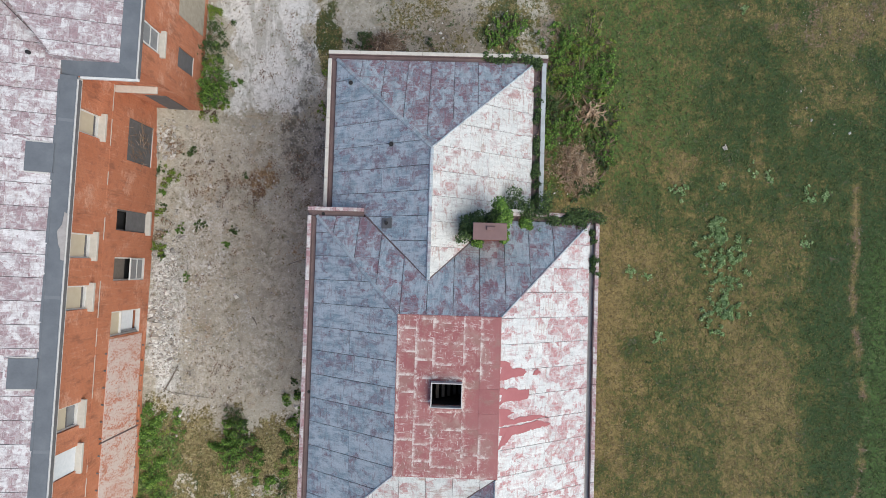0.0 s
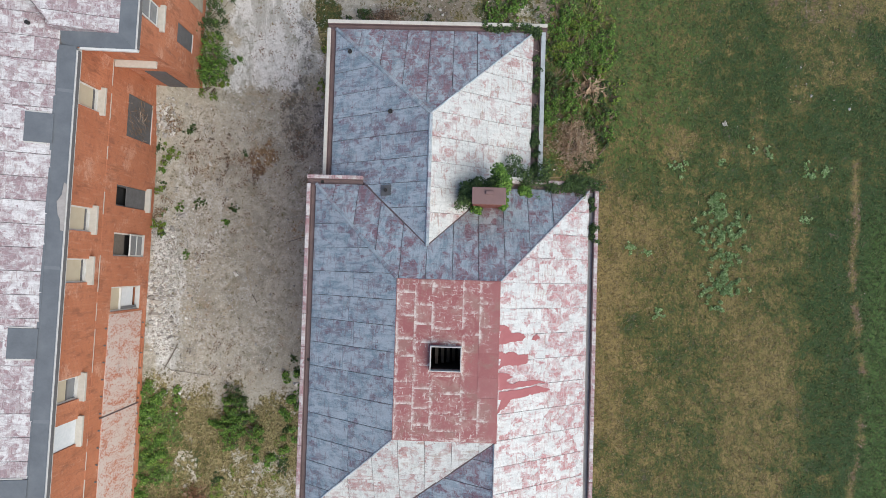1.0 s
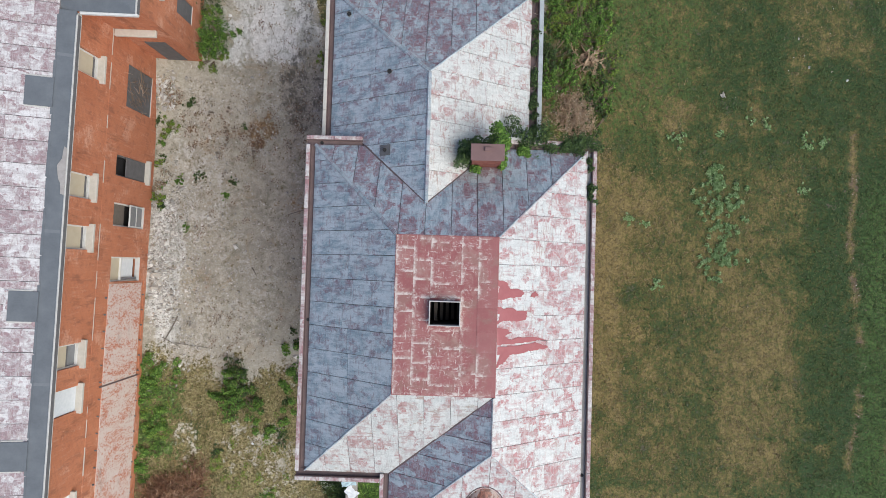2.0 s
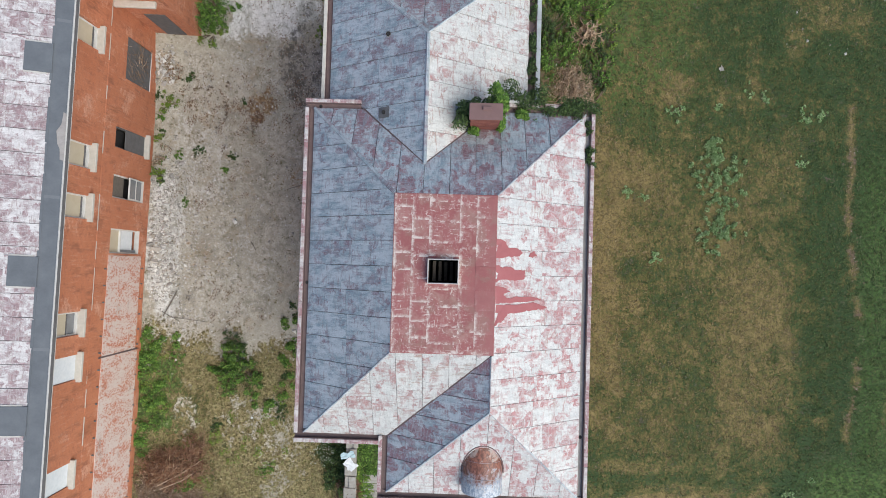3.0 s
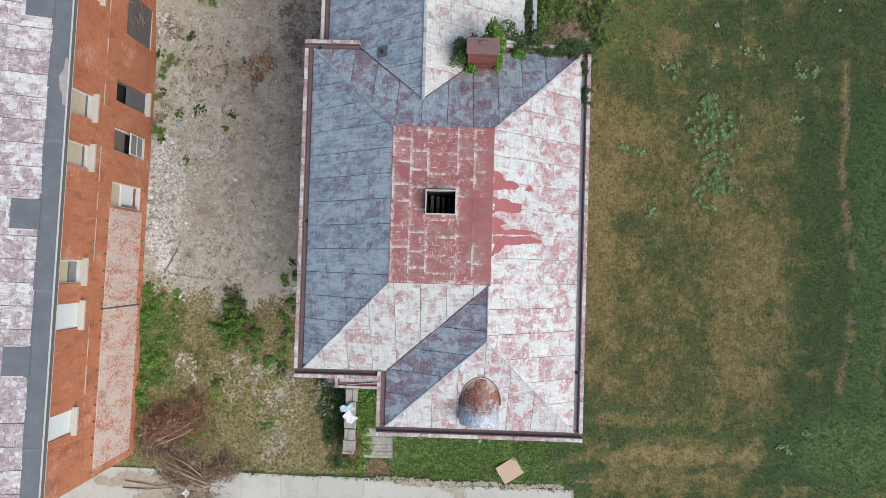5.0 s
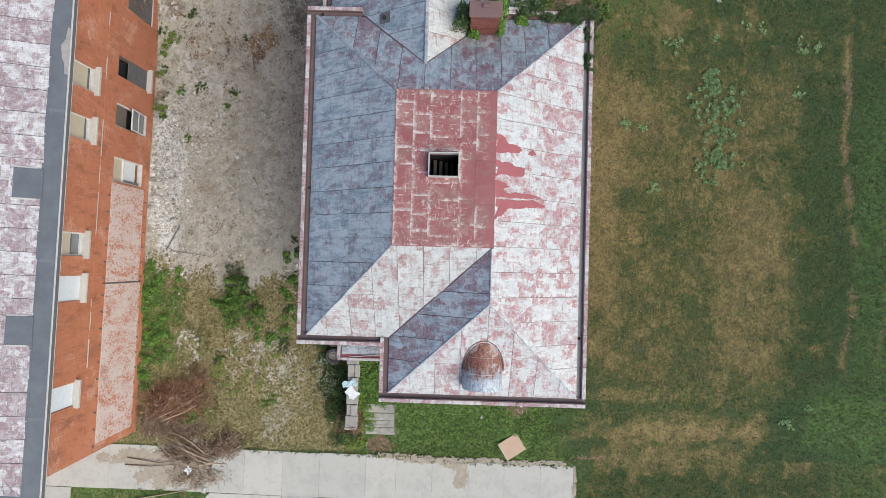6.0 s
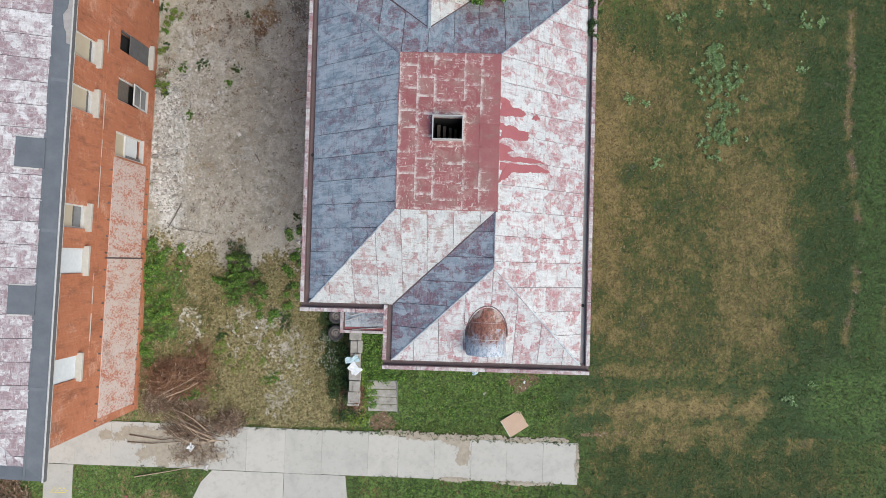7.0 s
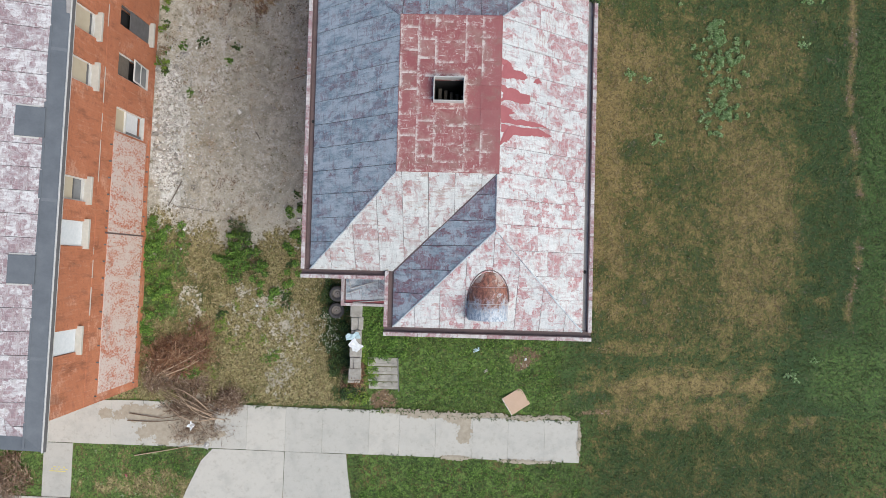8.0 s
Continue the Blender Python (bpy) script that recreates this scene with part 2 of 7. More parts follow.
def ground_mat():
    """Mown lawn from straw to lush, and yard soil from dark litter to pale gravel, mottled at hand, foot and stride scale."""
    k = Mat("ground_cover", 0.95)
    o = k.coords()
    g, bare, pale, litter, fresh, rust = (k.attr(n) for n in ("green", "bare", "pale", "litter", "fresh", "rust"))
    stride, foot, hand, grit = k.noise(o, 1.3, 5, 0.6, 0.4), k.noise(o, 3.4, 6, 0.68, 0.5), k.noise(o, 9.0, 5, 0.7, 0.3), k.noise(o, 27, 3, 0.7)
    comb = k.noise(k.scaled(o, 1.0, 0.28), 5.5, 5, 0.7, 0.3)
    mottle = k.math("ADD", k.math("MULTIPLY", stride, 1.0), k.math("ADD", k.math("MULTIPLY", foot, 1.2), k.math("ADD", k.math("MULTIPLY", hand, 1.6), k.math("MULTIPLY", comb, 0.8))))
    gg = k.math("ADD", g, k.math("ADD", k.math("MULTIPLY_ADD", mottle, 1.35, -3.06), k.math("MULTIPLY_ADD", k.noise(k.scaled(o, 1.0, 0.6), 12, 4, 0.7, 0.4), 1.6, -0.8)))
    ramp = k.node("ValToRGB", Fac=gg)
    tones = ((0.0, (0.255, 0.190, 0.076)), (0.22, (0.176, 0.142, 0.048)), (0.45, (0.112, 0.104, 0.030)), (0.68, (0.058, 0.079, 0.019)), (1.0, (0.026, 0.062, 0.016)))
    el = ramp.color_ramp.elements
    el[0].position, el[0].color = tones[0][0], (*tones[0][1], 1)
    el[1].position, el[1].color = tones[-1][0], (*tones[-1][1], 1)
    for at, c in tones[1:-1]:
        el.new(at).color = (*c, 1)
    young = k.mix(k.step(k.math("ADD", k.math("MULTIPLY", hand, 0.6), k.math("MULTIPLY", foot, 0.4)), 0.38, 0.62), (0.042, 0.098, 0.017), (0.135, 0.225, 0.046))
    grass = k.mix(k.math("MULTIPLY", fresh, k.step(gg, 0.30, 0.62)), ramp.outputs[0], young)
    straw = k.mix(k.step(hand, 0.36, 0.64), (0.20, 0.165, 0.068), (0.40, 0.335, 0.17))
    grass = k.mix(k.math("MULTIPLY", k.step(pale, 0.10, 0.28), k.step(gg, 0.50, 0.12)), grass, straw)
    thatch = k.step(k.math("ADD", k.math("MULTIPLY", hand, 0.5), k.math("MULTIPLY", grit, 0.5)), 0.54, 0.40)
    grass = k.mix(k.math("MULTIPLY", thatch, 0.74), grass, (0.020, 0.021, 0.007))
    grass = k.mix(k.math("MULTIPLY", k.step(k.noise(o, 13, 4, 0.7), 0.57, 0.68), 0.35), grass, (0.26, 0.20, 0.11))
    gravel = k.mix(k.step(k.math("ADD", k.math("MULTIPLY", foot, 0.6), k.math("MULTIPLY", hand, 0.4)), 0.36, 0.62), (0.28, 0.255, 0.205), (0.54, 0.50, 0.415))
    gravel = k.mix(k.math("MULTIPLY", k.step(k.noise(o, 0.55, 5, 0.65, 0.5), 0.47, 0.62), 0.55), gravel, (0.25, 0.235, 0.185))
    gravel = k.mix(k.math("MULTIPLY", k.step(k.noise(o, 1.9, 6, 0.72, 0.8), 0.53, 0.64), 0.5), gravel, (0.205, 0.20, 0.13))
    gravel = k.mix(k.math("MULTIPLY", k.step(k.noise(o, 1.05, 5, 0.7, 1.0), 0.56, 0.68), 0.45), gravel, (0.34, 0.245, 0.14))
    gravel = k.mix(k.math("MULTIPLY", k.step(k.noise(o, 0.42, 4, 0.6, 0.6), 0.46, 0.60), 0.55), gravel, k.mix(foot, (0.36, 0.335, 0.275), (0.46, 0.425, 0.35)))
    earth = k.mix(k.step(hand, 0.36, 0.64), (0.095, 0.060, 0.034), (0.21, 0.14, 0.082))
    soil = k.mix(k.step(pale, 0.08, 0.25), earth, gravel)
    tracks = k.noise(k.scaled(o, 1.0, 0.30), 1.5, 6, 0.7, 0.6)
    chalk = k.mix(k.step(hand, 0.34, 0.66), (0.54, 0.53, 0.50), (0.74, 0.73, 0.70))
    chalk = k.mix(k.math("MULTIPLY", k.step(tracks, 0.47, 0.60), 0.6), chalk, (0.27, 0.265, 0.22))
    chalk = k.mix(k.math("MULTIPLY", k.step(k.noise(o, 2.7, 6, 0.75, 0.6), 0.55, 0.64), 0.6), chalk, (0.14, 0.15, 0.085))
    soil = k.mix(k.step(k.math("ADD", pale, k.math("MULTIPLY_ADD", mottle, 0.7, -1.61)), 0.5, 0.95), soil, chalk)
    soil = k.mix(k.step(k.math("ADD", rust, k.math("MULTIPLY_ADD", mottle, 1.1, -2.53)), 0.30, 0.75), soil, k.mix(k.step(foot, 0.4, 0.6), (0.105, 0.058, 0.034), (0.28, 0.175, 0.085)))
    soil = k.mix(k.math("MULTIPLY", k.step(k.math("ADD", litter, k.math("MULTIPLY_ADD", mottle, 1.5, -3.45)), 0.36, 0.95), 0.8), soil, (0.066, 0.060, 0.050))
    soil = k.mix(k.math("MULTIPLY", k.step(k.noise(o, 7.5, 4, 0.78, 0.8), 0.63, 0.70), 0.45), soil, (0.11, 0.09, 0.066))
    soil = k.mix(k.math("MULTIPLY", k.step(k.noise(o, 11.0, 3, 0.7, 0.4), 0.63, 0.69), 0.65), soil, (0.62, 0.60, 0.56))
    soil = k.mix(k.math("MULTIPLY", k.step(grit, 0.46, 0.32), 0.25), soil, (0.15, 0.135, 0.105))
    bb = k.step(k.math("ADD", bare, k.math("MULTIPLY_ADD", mottle, 1.3, -2.99)), 0.30, 0.70)
    return k.done(k.mix(bb, grass, soil), k.math("ADD", k.math("MULTIPLY", grit, 0.7), k.math("MULTIPLY", hand, 1.3)), 0.55, 0.05)


def sign_mat():
    """A painted wall panel: white paint flaked in dashes and blotches over orange masonry paint."""
    k = Mat("flaked_wall_panel", 0.75)
    o = k.coords("UV")
    dash = k.noise(k.scaled(o, 15, 9), 1.0, 5, 0.75, 0.5)
    flow = k.noise(k.scaled(o, 2.2, 0.9), 1.0, 6, 0.72, 0.6)
    f = k.step(k.math("ADD", k.math("MULTIPLY", dash, 0.6), k.math("MULTIPLY", flow, 0.4)), 0.475, 0.575)
    col = k.mix(f, (0.64, 0.53, 0.48), (0.50, 0.17, 0.095))
    dirt = k.step(k.noise(k.scaled(o, 0.8, 1.6), 1.0, 6, 0.75), 0.56, 0.72)
    return k.done(k.mix(k.math("MULTIPLY", dirt, 0.6), col, (0.22, 0.14, 0.11)), dash, 0.3, 0.01)


def concrete():
    """Broom-finished sidewalk concrete, each slab weathered to its own tone, with drifts of dirt and faint scuffs."""
    k = Mat("sidewalk_concrete", 0.9)
    o, r = k.coords(), k.rand()
    n1, n2, n3 = k.noise(o, 1.1, 6, 0.7), k.noise(o, 6, 6, 0.75), k.noise(o, 30, 4, 0.7)
    col = k.mix(r, (0.465, 0.45, 0.405), (0.525, 0.50, 0.445))
    col = k.mix(k.math("MULTIPLY", k.step(n1, 0.44, 0.68), 0.4), col, (0.33, 0.32, 0.29))
    col = k.mix(k.math("MULTIPLY", k.step(n2, 0.52, 0.68), 0.35), col, (0.27, 0.235, 0.18))
    col = k.mix(k.math("MULTIPLY", k.step(n3, 0.5, 0.7), 0.3), col, (0.58, 0.57, 0.54))
    return k.done(col, k.math("ADD", n2, n3), 0.35, 0.006)


def brick_bits():
    k = Mat("chimney_brick", 0.85)
    return k.done(k.mix(k.rand(), (0.15, 0.045, 0.035), (0.27, 0.09, 0.065)), k.noise(k.coords(), 40, 4), 0.4, 0.01)


# Bluer, darker sheets: shade of the west and north slopes put into the colour.
M_ROOF = roof_metal("shade_blue_weathered_sheet", 0.525, 0.76, 0.18, white=(0.54, 0.57, 0.59), metal=0.2, red=(0.165, 0.07, 0.092), stain_shade_col=(0.20, 0.295, 0.345), grime=0.4)
M_ROOFR = roof_metal("shade_blue_red_rubbed_sheet", 0.480, 0.72, 0.12, white=(0.54, 0.57, 0.59), metal=0.2, red=(0.20, 0.055, 0.070), stain_shade_col=(0.20, 0.30, 0.35), grime=0.4)
# Lighter, warmer copies for the lit east and south slopes.
M_ROOFW = roof_metal("white_chalky_red_rubbed_sheet", 0.490, 0.36, 0.40, white=(0.60, 0.595, 0.58), red=(0.27, 0.062, 0.066), stain_shade_col=(0.33, 0.36, 0.37), metal=0.1, grime=0.45)
M_ROOFT = roof_metal("white_tan_streaked_sheet", 0.515, 0.36, 0.65, white=(0.585, 0.58, 0.555), red=(0.24, 0.08, 0.075), stain_shade_col=(0.33, 0.355, 0.345), metal=0.1, grime=0.45)
M_RUST = dormer_paint()
M_RIM = roof_metal("worn_cornice_paint", 0.465, 0.40, 0.5, (0.58, 0.54, 0.52), (0.21, 0.065, 0.075), 0.6, (0.36, 0.32, 0.31), 0.14)
M_DECK = deck_paint()
M_SPILL = plain("spilled_red_paint", (0.28, 0.075, 0.08), (0.37, 0.115, 0.12), 4, 0.5, 0.1)
M_GUTTER = plain("rusty_gutter_metal", (0.065, 0.046, 0.046), (0.19, 0.125, 0.12), 3, 0.6)
M_DARK = plain("dark_underlay", (0.10, 0.095, 0.098), (0.24, 0.22, 0.22), 8, 0.9)
M_HATCH = plain("pale_hatch_trim", (0.38, 0.37, 0.35), (0.58, 0.56, 0.53), 9, 0.6)
M_TIMBER = plain("dusty_timber", (0.10, 0.085, 0.07), (0.20, 0.17, 0.14), 8, 0.8)
M_BRICK = painted_brick("orange_painted_brick", (0.45, 0.145, 0.068), (0.64, 0.255, 0.138), (0.72, 0.42, 0.30))
M_HOUSE = painted_brick("red_house_brick", (0.24, 0.08, 0.06), (0.34, 0.13, 0.09), (0.40, 0.25, 0.20))
M_SIGN = sign_mat()
M_OROOF = roof_metal("old_pink_white_roof_sheet", 0.460, 0.5, 0.4, (0.62, 0.60, 0.595), (0.165, 0.075, 0.085), 0.55, (0.33, 0.29, 0.30), 0.08, grime=0.5)
M_MEMB = plain("slate_grey_membrane", (0.075, 0.086, 0.10), (0.155, 0.168, 0.185), 2.2, 0.7, 0.15, fine=18)
M_MEMBL = plain("faded_membrane_lap", (0.105, 0.117, 0.133), (0.185, 0.197, 0.213), 1.2, 0.7, 0.15, fine=18)
M_WHITE = plain("weathered_white_paint", (0.50, 0.49, 0.46), (0.76, 0.75, 0.73), 4, 0.6)
M_STONE = plain("limestone_sill", (0.42, 0.39, 0.34), (0.62, 0.58, 0.52), 7, 0.85)
M_BLIND = plain("yellowed_blind", (0.48, 0.40, 0.28), (0.60, 0.53, 0.40), 3, 0.7)
M_BOARD = plain("grey_plywood", (0.085, 0.08, 0.082), (0.17, 0.165, 0.165), 5, 0.8)
M_VOID = plain("dark_interior", (0.012, 0.012, 0.013), (0.03, 0.028, 0.028), 5, 0.9)
M_CONC = concrete()
M_OLDC = plain("old_step_concrete", (0.12, 0.112, 0.09), (0.54, 0.51, 0.46), 4, 0.9, 0.5, 0.012)
M_SOILP = plain("tan_soil", (0.25, 0.21, 0.155), (0.47, 0.415, 0.33), 5, 0.95, 0.4, 0.01, fine=16)
# Dark tone for the shade painted in at the step risers.
M_STEP_SHADE = plain("painted_step_shade", (0.08, 0.08, 0.045), (0.20, 0.18, 0.12), 9, 0.95, 0.6, 0.02)
M_RUBBER = plain("dusty_tyre_rubber", (0.035, 0.034, 0.034), (0.09, 0.086, 0.084), 12, 0.8)
M_STEEL = plain("rusty_wheel_steel", (0.14, 0.12, 0.11), (0.28, 0.25, 0.23), 12, 0.6, metal=0.4)
M_CARD = plain("tan_particle_board", (0.42, 0.29, 0.20), (0.52, 0.37, 0.27), 3, 0.8, 0.15)
M_CLOTH = plain("dirty_white_cloth", (0.60, 0.64, 0.66), (0.80, 0.81, 0.82), 8, 0.85)
M_BLUE = plain("pale_blue_cloth", (0.32, 0.48, 0.53), (0.55, 0.68, 0.72), 8, 0.85)
M_YELLOW = plain("yellow_marking_paint", (0.62, 0.52, 0.06), (0.75, 0.66, 0.16), 8, 0.7)
M_TWIGP = plain("pale_peeled_wood", (0.30, 0.20, 0.13), (0.56, 0.43, 0.31), 14, 0.85)
M_BARK = plain("dry_bark", (0.12, 0.085, 0.06), (0.25, 0.18, 0.13), 14, 0.9)
M_LEAF = by_island("green_leaves", [(0.035, 0.085, 0.012), (0.105, 0.225, 0.028), (0.25, 0.40, 0.07)])
# Leaves of dark vines and scrub; also the painted shade inside crowns.
M_LEAFD = by_island("dark_vine_and_shade_leaves", [(0.020, 0.042, 0.013), (0.05, 0.095, 0.024), (0.12, 0.19, 0.045)])
M_LEAFY = by_island("yellow_green_leaves", [(0.07, 0.13, 0.016), (0.25, 0.33, 0.045), (0.13, 0.23, 0.034)])
M_WEED = by_island("grey_green_weed", [(0.085, 0.17, 0.048), (0.20, 0.32, 0.115), (0.44, 0.54, 0.30)])
M_BLADE = by_island("grass_blades", [(0.022, 0.050, 0.010), (0.095, 0.115, 0.030), (0.05, 0.105, 0.020)])
M_STRAW = by_island("dry_grass_blades", [(0.10, 0.075, 0.030), (0.27, 0.205, 0.105), (0.15, 0.12, 0.045)])
M_RANK = by_island("rank_yard_grass", [(0.24, 0.185, 0.085), (0.50, 0.42, 0.24), (0.15, 0.17, 0.045), (0.40, 0.33, 0.17), (0.18, 0.21, 0.055)])
M_RANKG = by_island("rank_green_grass", [(0.03, 0.07, 0.012), (0.15, 0.23, 0.04), (0.06, 0.12, 0.02), (0.27, 0.31, 0.09)])
M_TWIG = by_island("dead_twigs", [(0.06, 0.038, 0.024), (0.31, 0.20, 0.125), (0.15, 0.09, 0.058), (0.64, 0.51, 0.38)])
M_TWIGR = by_island("reddish_dead_twigs", [(0.07, 0.032, 0.018), (0.36, 0.18, 0.09), (0.18, 0.085, 0.045), (0.56, 0.38, 0.25)])
M_TWIGS = by_island("straw_brown_twigs", [(0.18, 0.11, 0.065), (0.46, 0.33, 0.21), (0.27, 0.17, 0.10), (0.66, 0.54, 0.40)])
M_DEADL = by_island("dead_leaves", [(0.075, 0.040, 0.024), (0.17, 0.085, 0.048), (0.28, 0.17, 0.10)])
M_STRAWL = by_island("pale_curled_leaves", [(0.16, 0.11, 0.07), (0.42, 0.33, 0.23), (0.24, 0.16, 0.10), (0.62, 0.54, 0.43)])
M_CHIP = by_island("rubble_chips", [(0.22, 0.20, 0.175), (0.46, 0.44, 0.41), (0.78, 0.76, 0.72), (0.34, 0.29, 0.23)])
M_FLOWER = by_island("white_flower_heads", [(0.5, 0.52, 0.42), (0.7, 0.72, 0.62)])
M_GROUND = ground_mat()
glass = Mat("grey_reflection_glass", 0.12)
glass.b.inputs["IOR"].default_value = 1.45
# Mottled grey base colour stands in for sky reflected in the panes.
M_GLASS = glass.done(glass.mix(glass.noise(glass.coords(), 3), (0.14, 0.145, 0.15), (0.30, 0.31, 0.32)))


# ---- mesh helpers ----
def finish(name, bm, mat, parent=None):
    me = bpy.data.meshes.new(name)
    bmesh.ops.recalc_face_normals(bm, faces=bm.faces)
    bm.to_mesh(me)
    bm.free()
    me.materials.append(mat)
    ob = new(name, me)
    if parent is not None:
        ob.parent = parent
    return ob


def part(name, bm, mat, parent, label=""):
    """One mesh under a thing or under a part."""
    return tagged(finish(name, bm, mat, parent), label)


def raw(name, verts, faces, mat, parent=None):
    me = bpy.data.meshes.new(name)
    me.from_pydata([tuple(v) for v in verts], [], [tuple(f) for f in faces])
    me.materials.append(mat)
    ob = new(name, me)
    if parent is not None:
        ob.parent = parent
    return ob


def empty(name, m, label, category, group="", kind=""):
    ob = new(name)
    ob.matrix_world = m
    return tagged(ob, label, category, group, kind)


def uv_box(bm):
    """Metric UVs from each face's main direction."""
    uvl = bm.loops.layers.uv.verify()
    for f in bm.faces:
        f.normal_update()
        n = f.normal
        a = max(range(3), key=lambda i: abs(n[i]))
        for lp in f.loops:
            c = lp.vert.co
            lp[uvl].uv = (c.y, c.z) if a == 0 else (c.x, c.z) if a == 1 else (c.x, c.y)


def box(bm, x0, y0, z0, x1, y1, z1, bevel=0.0, m=None):
    r = bmesh.ops.create_cube(bm, size=1)
    vs = r["verts"]
    bmesh.ops.scale(bm, vec=(x1 - x0, y1 - y0, z1 - z0), verts=vs)
    bmesh.ops.translate(bm, vec=((x0 + x1) / 2, (y0 + y1) / 2, (z0 + z1) / 2), verts=vs)
    if bevel:
        es = list({e for v in vs for e in v.link_edges})
        out = bmesh.ops.bevel(bm, geom=es, offset=bevel, segments=1, affect="EDGES")
        vs = list({v for f in out["faces"] for v in f.verts} | {v for v in vs if v.is_valid})
    if m is not None:
        bmesh.ops.transform(bm, matrix=m, verts=[v for v in vs if v.is_valid])
    return bm


def boxed(name, mat, parent, *dims, bevel=0.0, label="", m=None):
    bm = box(bmesh.new(), *dims, bevel=bevel, m=m)
    uv_box(bm)
    return part(name, bm, mat, parent, label)


def tube(bm, pts, radii, sides=6):
    """A tapered tube along points."""
    rings = []
    for i, p in enumerate(pts):
        p = Vector(p)
        d = (Vector(pts[min(i + 1, len(pts) - 1)]) - Vector(pts[max(i - 1, 0)])).normalized()
        q = d.to_track_quat("Z", "Y")
        rings.append([bm.verts.new(p + q @ Vector((radii[i] * math.cos(6.2832 * s / sides), radii[i] * math.sin(6.2832 * s / sides), 0))) for s in range(sides)])
    for a, b in zip(rings, rings[1:]):
        for s in range(sides):
            bm.faces.new((a[s], a[(s + 1) % sides], b[(s + 1) % sides], b[s]))
    bm.faces.new(rings[0][::-1]), bm.faces.new(rings[-1])
    return bm


def smooth(a, b, v):
    t = min(1.0, max(0.0, (v - a) / (b - a)))
    return t * t * (3 - 2 * t)


def wob(x, y, s=1.0, seed=0.0):
    return noise.noise((x * s + seed, y * s - seed, seed * 1.7))


# ---- the lie of the land ----
HOUSE_TURN, OLD_TURN, WALK_TURN = -1.7, -3.1, -2.2


def turned(x, y, deg):
    """World place to the place in a frame turned by deg."""
    a = radians(deg)
    return x * math.cos(a) + y * math.sin(a), -x * math.sin(a) + y * math.cos(a)


def unturned(x, y, deg):
    a = radians(deg)
    return x * math.cos(a) - y * math.sin(a), x * math.sin(a) + y * math.cos(a)


def height(x, y):
    hx, hy = turned(x, y, HOUSE_TURN)
    yard = 0.02 + 0.65 * smooth(2.5, 8.5, hy)
    yard += 0.22 * smooth(-11.0, -13.0, hx) * smooth(-9, -4, hy)
    lawn = 1.28 + 0.012 * (min(max(hx, -5), 40) - 8) + 0.02 * min(max(hy, -12), 25)
    e = smooth(-3, 6, hx)
    lawn *= smooth(-13.5 - 0.8 * e, -10.9 + 1.1 * e, hy)
    if hy < -9.0:
        w = smooth(-3.75, -3.55, hx) if hy > -12.2 else smooth(-4.6, -3.1, hx)
    elif hy < 2:
        w = smooth(-2.5, 0, hx)
    else:
        w = smooth(-7.0, 4.0, hx)
    z = yard + (lawn - yard) * w if hy > -13 else lawn * w + 0.02 * (1 - w)
    return z + 0.025 * wob(x, y, 1.3, 3.1)


def spot(x, y, cx, cy, rx, ry, n=0.5, s=1.2):
    """A soft uneven patch."""
    d = math.hypot((x - cx) / rx, (y - cy) / ry)
    return 0.0 if d > 1.15 + n else 1 - smooth(0.7, 1.15, d + n * wob(x, y, s, cx))


